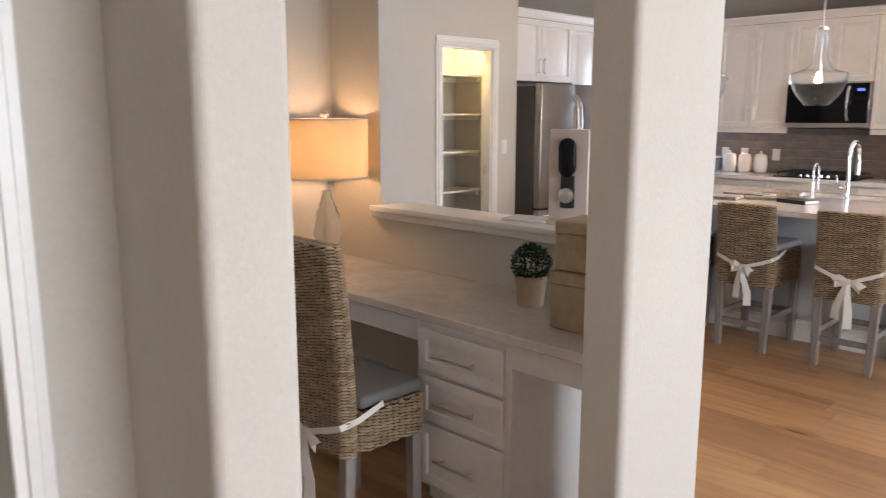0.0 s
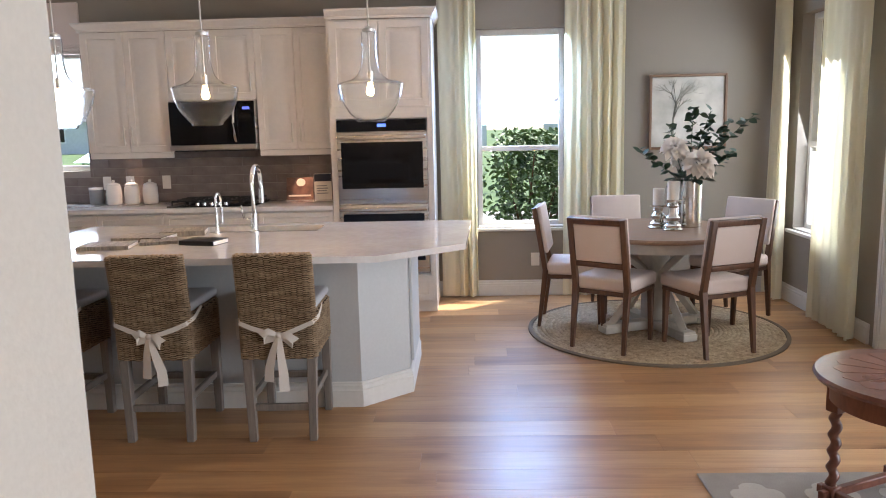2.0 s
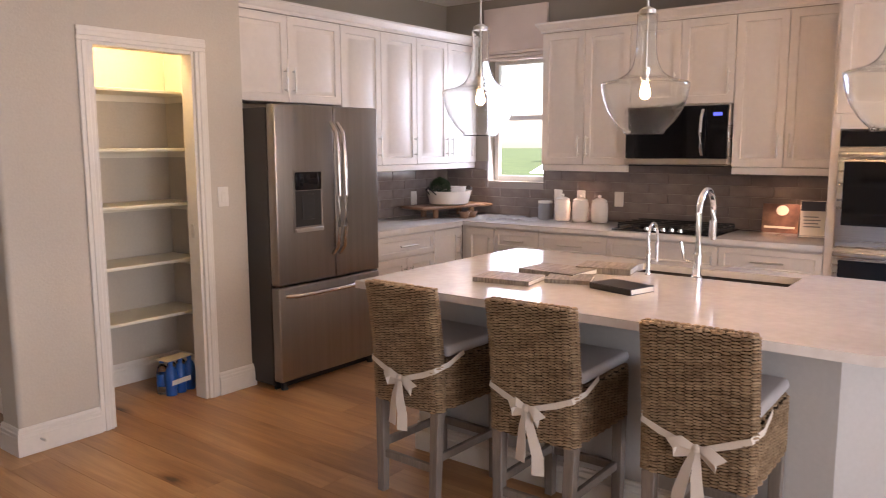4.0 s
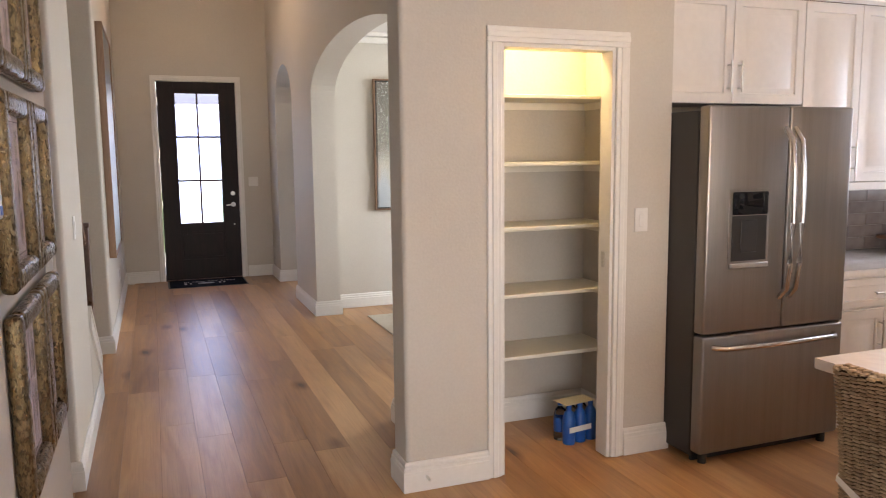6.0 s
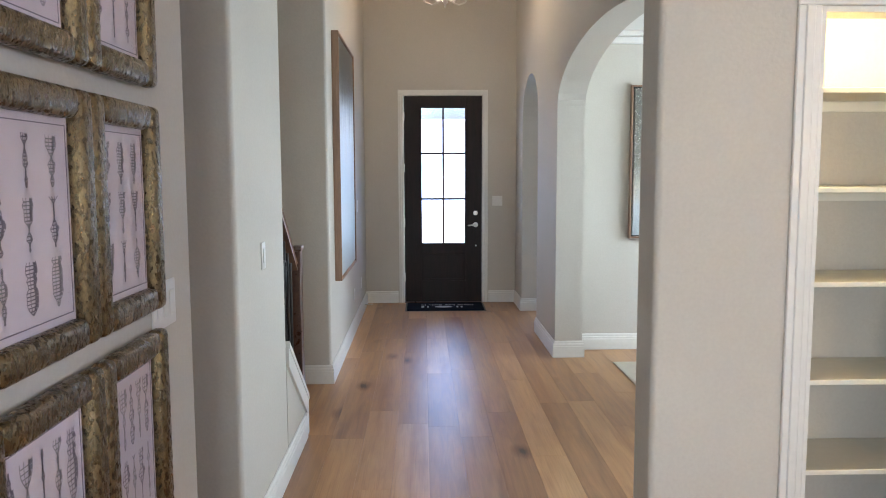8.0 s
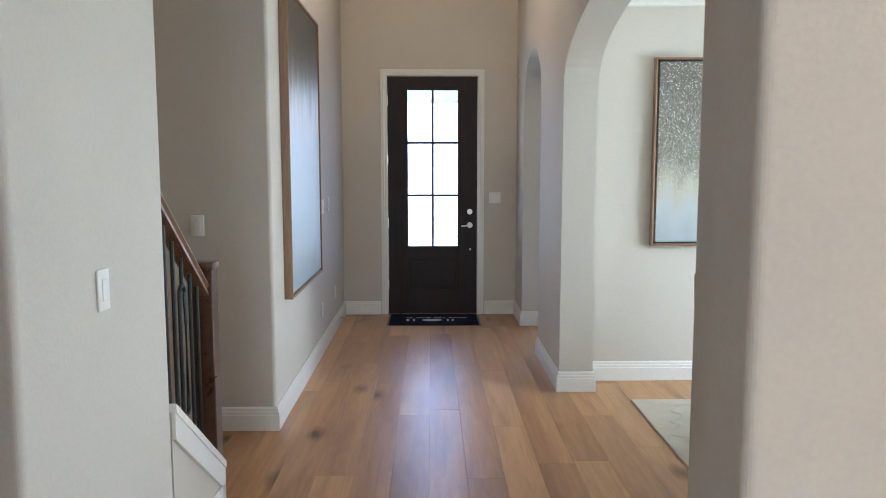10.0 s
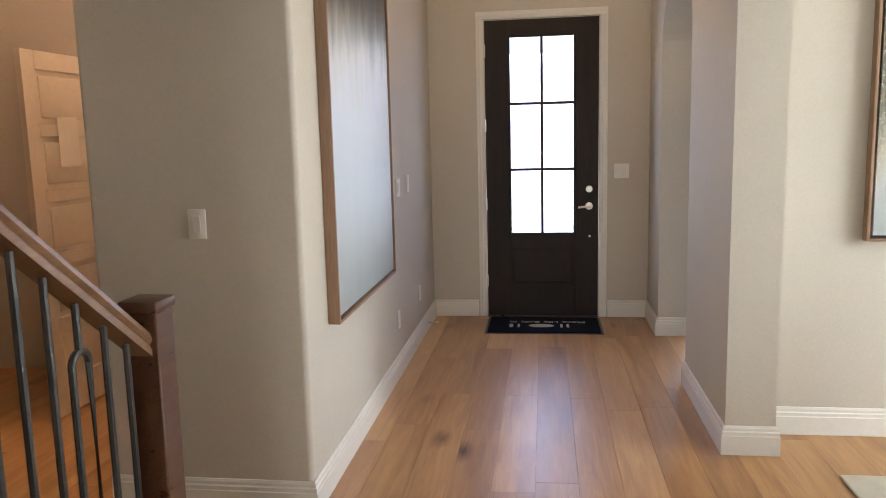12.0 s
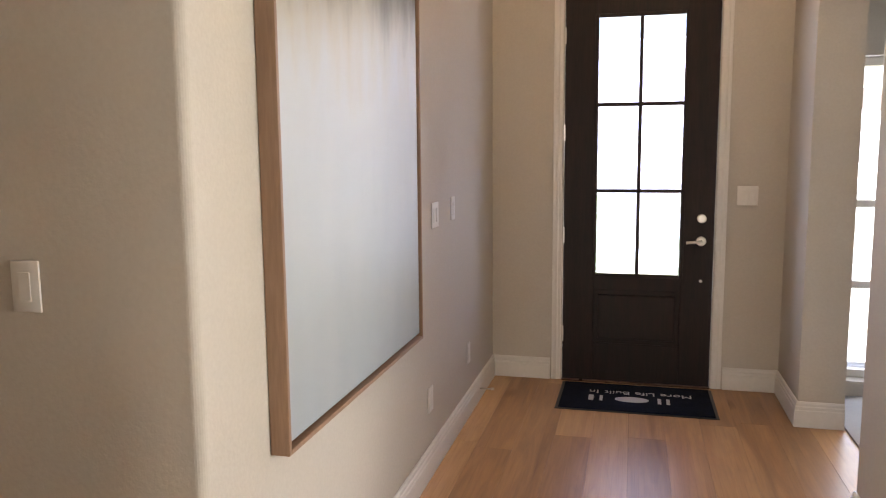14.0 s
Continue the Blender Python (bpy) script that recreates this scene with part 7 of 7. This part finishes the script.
for a, b in ((gx0, cx - 0.011), (cx + 0.011, gx1)):
    for c, d in zip(rows_, rows_[1:]):
        pn = part("pane", bm_box(a + 0.001, -0.003, c + 0.012, b - 0.001, 0.003, d - 0.012), FROST, fd, "frosted rain glass pane")
        pn.visible_shadow = False
part("lever", bm_tube([(0.845, -0.0225, 0.925), (0.845, -0.065, 0.925), (0.83, -0.07, 0.925), (0.755, -0.07, 0.918)], 0.009, 10), NICKEL, fd, "satin nickel lever handle")
for z, r in ((0.925, 0.03), (1.065, 0.028)):
    part("rose", shift_mesh(bm_lathe([(0, 0), (r, 0), (r, 0.008), (r * 0.8, 0.013), (0, 0.013)], 24), pose(0.845, -0.0225, z, 90, 0, 0)), NICKEL, fd, "satin nickel lock rose")
part("peg", shift_mesh(bm_lathe([(0, 0), (0.009, 0), (0.009, 0.006), (0, 0.007)], 14), pose(0.85, -0.0225, 0.675, 90, 0, 0)), NICKEL, fd)
for z in (0.3, 0.95, 1.6, 2.2):
    part("hinge", bm_box(-0.004, -0.028, z - 0.05, 0.006, -0.0225, z + 0.05, 0.001), NICKEL, fd, "satin nickel hinge")
structure("door_sill", bm_box(3.642, 11.93, 0.001, 4.568, 12.1, 0.011, 0.003), STAIRWOOD, "dark wooden threshold")
MATNAVY = grained("navy_mat_pile", (0.005, 0.007, 0.013), (0.016, 0.02, 0.035), 0.95, fine=260, big=12, bumpy=0.8, dist=0.003, spec=0.05)
mt = thing("door_mat", "navy door mat with white lettering in front of the door", "mat", (4.115, 11.635, 0.0))
part("mat_surface", bm_box(-0.44, -0.25, 0.004, 0.44, 0.25, 0.012, 0.003), MATNAVY, mt)
part("border", bm_box(-0.46, -0.27, 0.001, 0.46, 0.27, 0.0035, 0.001), BLACK, mt, "black rubber border")
WHITEPILE = plain("white_pile", (0.55, 0.56, 0.58), 0.95)
part("emblem", bm_prism([(-0.02 + 0.1 * math.cos(a), -0.05 + 0.05 * math.sin(a)) for a in (2 * math.pi * k / 28 for k in range(28))], 0.0122, 0.0135), WHITEPILE, mt, "white oval emblem")
for k, (x, w) in enumerate(((-0.26, 0.03), (-0.2, 0.018), (0.14, 0.02), (0.19, 0.02))):
    part("emblem_bar", bm_box(x - w / 2, -0.1, 0.0122, x + w / 2, 0.0, 0.0135, 0.0004), WHITEPILE, mt)
x = 0.335
for word in ("More", "Life", "Built", "In"):
    tx = bpy.data.curves.new("mat_text", "FONT")
    tx.body, tx.size, tx.extrude = word, 0.085, 0.0006
    tob = bpy.data.objects.new("mat_text_source", tx)
    scene.collection.objects.link(tob)
    bpy.context.view_layer.update()
    tme = bpy.data.meshes.new_from_object(tob.evaluated_get(bpy.context.evaluated_depsgraph_get()))
    bpy.data.objects.remove(tob)
    tme.materials.append(WHITEPILE)
    lt_ = new("lettering", tme)
    lt_.parent = mt
    lt_.matrix_local = pose(x, 0.1, 0.0128, 0, 0, 180)
    x -= max(v.co.x for v in tme.vertices) + 0.03
ds = thing("door_stop", "small metal spring door stop on the baseboard", "door stop", (3.2, 11.42, 0.075), 0)
part("rod", bm_tube([(0, 0, 0), (0.07, 0, 0)], 0.005, 8), NICKEL, ds)
part("tip", bm_tube([(0.07, 0, 0), (0.085, 0, 0)], 0.008, 10), WAX, ds)
ds2 = thing("door_stop", "small white door stop on the pantry baseboard", "door stop", (4.66, 5.137, 0.07), 0)
part("rod", bm_tube([(0, 0, 0), (0, -0.05, 0)], 0.006, 8), NICKEL, ds2)
ch = thing("chandelier", "brushed metal chandelier with curved arms and glass cups", "chandelier", (4.08, 10.0, 3.06))
part("stem", bm_lathe([(0, 0.02), (0.018, 0.03), (0.03, 0.06), (0.012, 0.1), (0.012, 0.3), (0.03, 0.34), (0.008, 0.38), (0.008, 0.83), (0.06, 0.835), (0.06, 0.839), (0, 0.839)], 20), NICKEL, ch)
FROSTW = plain("lit_glass_cup", (1.0, 0.85, 0.62), 0.4, emit=3.0)
for k in range(5):
    a = 2 * math.pi * k / 5 + 0.3
    c, s = math.cos(a), math.sin(a)
    pts = [(r * c, r * s, z) for r, z in ((0.02, 0.1), (0.07, 0.045), (0.13, 0.025), (0.19, 0.05), (0.22, 0.1))]
    arm = part("arm", bm_tube(pts, 0.008, 8), NICKEL, ch, "curved metal arm")
    part("cup", bm_lathe([(0, 0.1), (0.03, 0.1), (0.045, 0.13), (0.06, 0.2), (0.055, 0.2), (0.04, 0.135), (0, 0.11)], 20, None, 0.22 * c, 0.22 * s), FROSTW, arm, "lit frosted glass cup")
lamp("chandelier_light", "POINT", pose(4.08, 10.0, 3.42), 4.3, (1.0, 0.7, 0.4), (0.15,))

# ---- dining room through the arch ----
ir = thing("dining_rug", "ivory wool rug with a raised scroll pattern", "rug", (6.55, 7.75, 0.0))
IVORY = grained("ivory_wool", (0.55, 0.52, 0.45), (0.66, 0.63, 0.56), 0.95, fine=240, big=9, bumpy=0.7, dist=0.003, spec=0.05)
part("field", bm_box(-1.14, -1.2, 0.001, 1.14, 1.2, 0.014, 0.005), IVORY, ir)
rngr = random.Random(12)
for k in range(60):
    x, y, a = rngr.uniform(-1.05, 1.0), rngr.uniform(-1.1, 1.1), rngr.uniform(0, 3.14)
    pts = [(x + 0.11 * u * math.cos(a) + 0.03 * math.sin(5 * u) * -math.sin(a), y + 0.11 * u * math.sin(a) + 0.03 * math.sin(5 * u) * math.cos(a), 0.0155) for u in (-1, -0.6, -0.2, 0.2, 0.6, 1)]
    part("scroll", bm_tube(pts, [0.004, 0.011, 0.014, 0.014, 0.011, 0.004], 6, None, 0.3), IVORY, ir)
SLIP = grained("tan_slipcover", (0.36, 0.27, 0.19), (0.45, 0.35, 0.26), 0.9, fine=260, big=3, bumpy=0.4, spec=0.1)


def slip_chair(x, y, turn):
    root = thing("parsons_chair", "tan slipcovered dining chair with a tall back", "chair", (x, y, 0.0145), turn, "dining room chairs")
    bm = bm_box(-0.205, 0.0, 0.04, 0.205, 0.07, 1.0, 0.02, 3)
    for v in bm.verts:
        v.co.y -= 0.1 * max(0, v.co.z - 0.45) ** 1.3
        v.co.x *= 1 + 0.22 * (0.5 - v.co.z)
    part("backrest", bm, SLIP, root)
    part("seat", bm_box(-0.24, 0.092, 0.34, 0.24, 0.54, 0.48, 0.03, 3), SLIP, root)
    sk_ = bm_box(-0.235, 0.094, 0.04, 0.235, 0.53, 0.339, 0.012, 2)
    part("skirt", sk_, SLIP, root, "hanging fabric skirt")
    for sx in (-0.2, 0.2):
        for sy in (0.05, 0.49):
            part("leg", bm_box(sx - 0.02, sy - 0.02, 0, sx + 0.02, sy + 0.02, 0.039, 0.003), STAIRWOOD, root)


slip_chair(5.47, 7.7, -90)
slip_chair(6.5, 8.55, 180)
dt = thing("dining_room_table", "dark wood rectangular dining table", "table", (6.6, 7.7, 0.0145))
part("tabletop", bm_box(-0.78, -0.52, 0.71, 0.78, 0.52, 0.755, 0.006, 2), STAIRWOOD, dt)
for sx in (-0.68, 0.68):
    for sy in (-0.43, 0.43):
        part("leg", leg_bm(sx, sy, 0, 0.709, 0.03, 0.04), STAIRWOOD, dt)

# ---- outdoors ----
GRASS = grained("lawn", (0.035, 0.07, 0.02), (0.1, 0.15, 0.05), 0.95, fine=3, big=0.3, bumpy=0.5)
gr = bmesh.new()
for q in ((8.79, -300, 300, 300), (-300, -300, -2.2, 300), (-2.2, -300, 8.79, -4.72), (-2.2, 12.62, 8.79, 300)):
    bm_box(q[0], q[1], -0.25, q[2], q[3], -0.2, 0, 1, gr)
structure("ground", gr, GRASS, "lawn around the house")
structure("pavement", bm_box(13.5, -30, -0.199, 17, 30, -0.17), grained("pale_concrete", (0.38, 0.36, 0.33), (0.48, 0.46, 0.43), 0.9, fine=20, bumpy=0.2), "pale concrete walk outside")
structure("porch", bm_box(2.6, 12.63, -0.199, 6.0, 15.5, -0.05), grained("porch_concrete", (0.4, 0.38, 0.35), (0.5, 0.48, 0.45), 0.9, fine=20, bumpy=0.2), "concrete porch slab")
HEDGE = grained("hedge_leaf", (0.045, 0.09, 0.025), (0.14, 0.21, 0.07), 0.5, fine=15, big=2, bumpy=0.1)


def shrub(x, y, r, h, n, seed):
    rng = random.Random(seed)
    root = thing("shrub", "dense green garden shrub outside the window", "shrub", (x, y, -0.2), 0, "shrubs outside")
    bm = bmesh.new()
    for k in range(7):
        a = 2 * math.pi * k / 7
        bm_tube([(0.05 * math.cos(a), 0.05 * math.sin(a), 0), (0.35 * r * math.cos(a), 0.35 * r * math.sin(a), h * 0.45), (0.6 * r * math.cos(a + 0.3), 0.6 * r * math.sin(a + 0.3), h * 0.85)], [0.02, 0.014, 0.006], 6, bm)
    part("stems", bm, WALNUT, root)
    bm = bmesh.new()
    for _ in range(n):
        z = rng.uniform(0.08, 1.0)
        a = rng.uniform(0, 6.28)
        lim = r * (0.75 + 0.3 * math.sin(3 * a + 2 * z) + 0.12 * math.sin(11 * a + 9 * z)) * (1.0 - 0.55 * max(0, z - 0.6) ** 1.2 * 2)
        q = lim * math.sqrt(rng.uniform(0.25, 1.0))
        m = Matrix.Translation((q * math.cos(a), q * math.sin(a), z * h)) @ Euler((rng.uniform(-1, 1), rng.uniform(-1, 1), rng.uniform(0, 6.28))).to_matrix().to_4x4()
        bm_leaf(bm, m, rng.uniform(0.05, 0.1), rng.uniform(0.025, 0.05))
    part("crown", bm, HEDGE, root, "dense small green leaves")


shrub(10.9, 0.35, 0.75, 1.65, 5200, 1)
shrub(11.3, -0.7, 0.75, 1.75, 4200, 2)
shrub(12.0, 5.6, 0.9, 1.5, 3000, 4)
shrub(10.6, -3.4, 0.7, 1.3, 2500, 5)
SIDING = grained("pale_siding", (0.5, 0.49, 0.46), (0.6, 0.59, 0.56), 0.8, fine=4, big=0.5, bumpy=0.1)
ROOF = grained("grey_shingles", (0.09, 0.09, 0.1), (0.16, 0.16, 0.17), 0.9, fine=6, big=1, bumpy=0.4)


def far_house(x, y, w, d, h, turn):
    root = thing("neighbour_house", "pale neighbouring house with a grey shingle roof", "house", (x, y, -0.2), turn, "houses outside")
    part("wall", bm_box(-w / 2, -d / 2, 0, w / 2, d / 2, h), SIDING, root)
    rf = bmesh.new()
    e = 0.5
    v = [rf.verts.new(p) for p in ((-w / 2 - e, -d / 2 - e, h + 0.01), (w / 2 + e, -d / 2 - e, h + 0.01), (w / 2 + e, d / 2 + e, h + 0.01), (-w / 2 - e, d / 2 + e, h + 0.01), (-w / 4, 0, h + 2.6), (w / 4, 0, h + 2.6))]
    for q in ((0, 1, 5, 4), (1, 2, 5), (2, 3, 4, 5), (3, 0, 4), (3, 2, 1, 0)):
        rf.faces.new([v[k] for k in q])
    part("roof", rf, ROOF, root, "grey shingle hip roof")
    for k in range(3):
        xx = -w / 3 + w / 3 * k
        win = part("window", bm_box(xx - 0.6, -d / 2 - 0.06, 1.0, xx + 0.6, -d / 2 - 0.001, 2.4, 0.01), TRIM, root)
        part("pane", bm_box(xx - 0.5, -d / 2 - 0.07, 1.1, xx + 0.5, -d / 2 - 0.061, 2.3), BLACKGLASS, win)


far_house(72, 6, 13, 9, 2.9, -90)
far_house(70, -12, 12, 9, 2.9, -90)
far_house(75, 34, 12, 9, 2.9, -90)
far_house(8, 46, 14, 9, 2.9, 0)
# study behind the small arch
structure("carpet", bm_box(5.21, 9.61, 0.0005, 7.59, 11.95, 0.012), grained("grey_carpet", (0.3, 0.3, 0.3), (0.4, 0.4, 0.4), 0.95, fine=200, bumpy=0.6), "pale grey study carpet")

# ---- floor boards ----


def floor_boards():
    rng = random.Random(4)
    near, far = [], []
    w = 0.19
    x = -2.0
    while x < 8.6:
        y = -4.5 - rng.random() * 1.6
        while y < 12.0:
            L = rng.choice((1.25, 1.55, 1.9, 2.2))
            a, b = max(y, -4.5), min(y + L, 12.0)
            y += L
            if b - a < 0.05:
                continue
            cx, cy = x + w / 2, (a + b) / 2
            hall = 3.0 < cx < 5.3 and cy > 2.5
            kitchen = cx > 2.4 and -1.6 < cy < 5.4
            (near if hall or kitchen else far).append((x, a, b, min(x + w, 8.6)))
        x += w
    near.sort(key=lambda q: abs(q[0] - 4.2))
    far += near[300:]
    base = structure("floor", bm_box(-2.1, -4.6, -0.0119, 8.7, 12.1, -0.008), GAPS, "wide oak plank floor with a satin finish")
    for x0, a, b, x1 in near[:300]:
        bm = bm_box(x0 + 0.0006, a + 0.0006, -0.0079, x1 - 0.0006, b - 0.0006, 0.0)
        ob = new("plank", mesh_of("plank", bm, PLANK))
        ob.parent = base
    bm = bmesh.new()
    for x0, a, b, x1 in far:
        bm_quick(bm, x0 + 0.0006, a + 0.0006, -0.0079, x1 - 0.0006, b - 0.0006, 0.0)
    ob = part("planks", bm, PLANKS, base, "oak planks", False)
    tagged(ob, kind="stuff")


def bm_quick(bm, x0, y0, z0, x1, y1, z1):
    v = [bm.verts.new((x, y, z)) for x in (x0, x1) for y in (y0, y1) for z in (z0, z1)]
    for q in ((0, 1, 3, 2), (4, 6, 7, 5), (0, 4, 5, 1), (2, 3, 7, 6), (1, 5, 7, 3), (0, 2, 6, 4)):
        bm.faces.new([v[k] for k in q])


floor_boards()
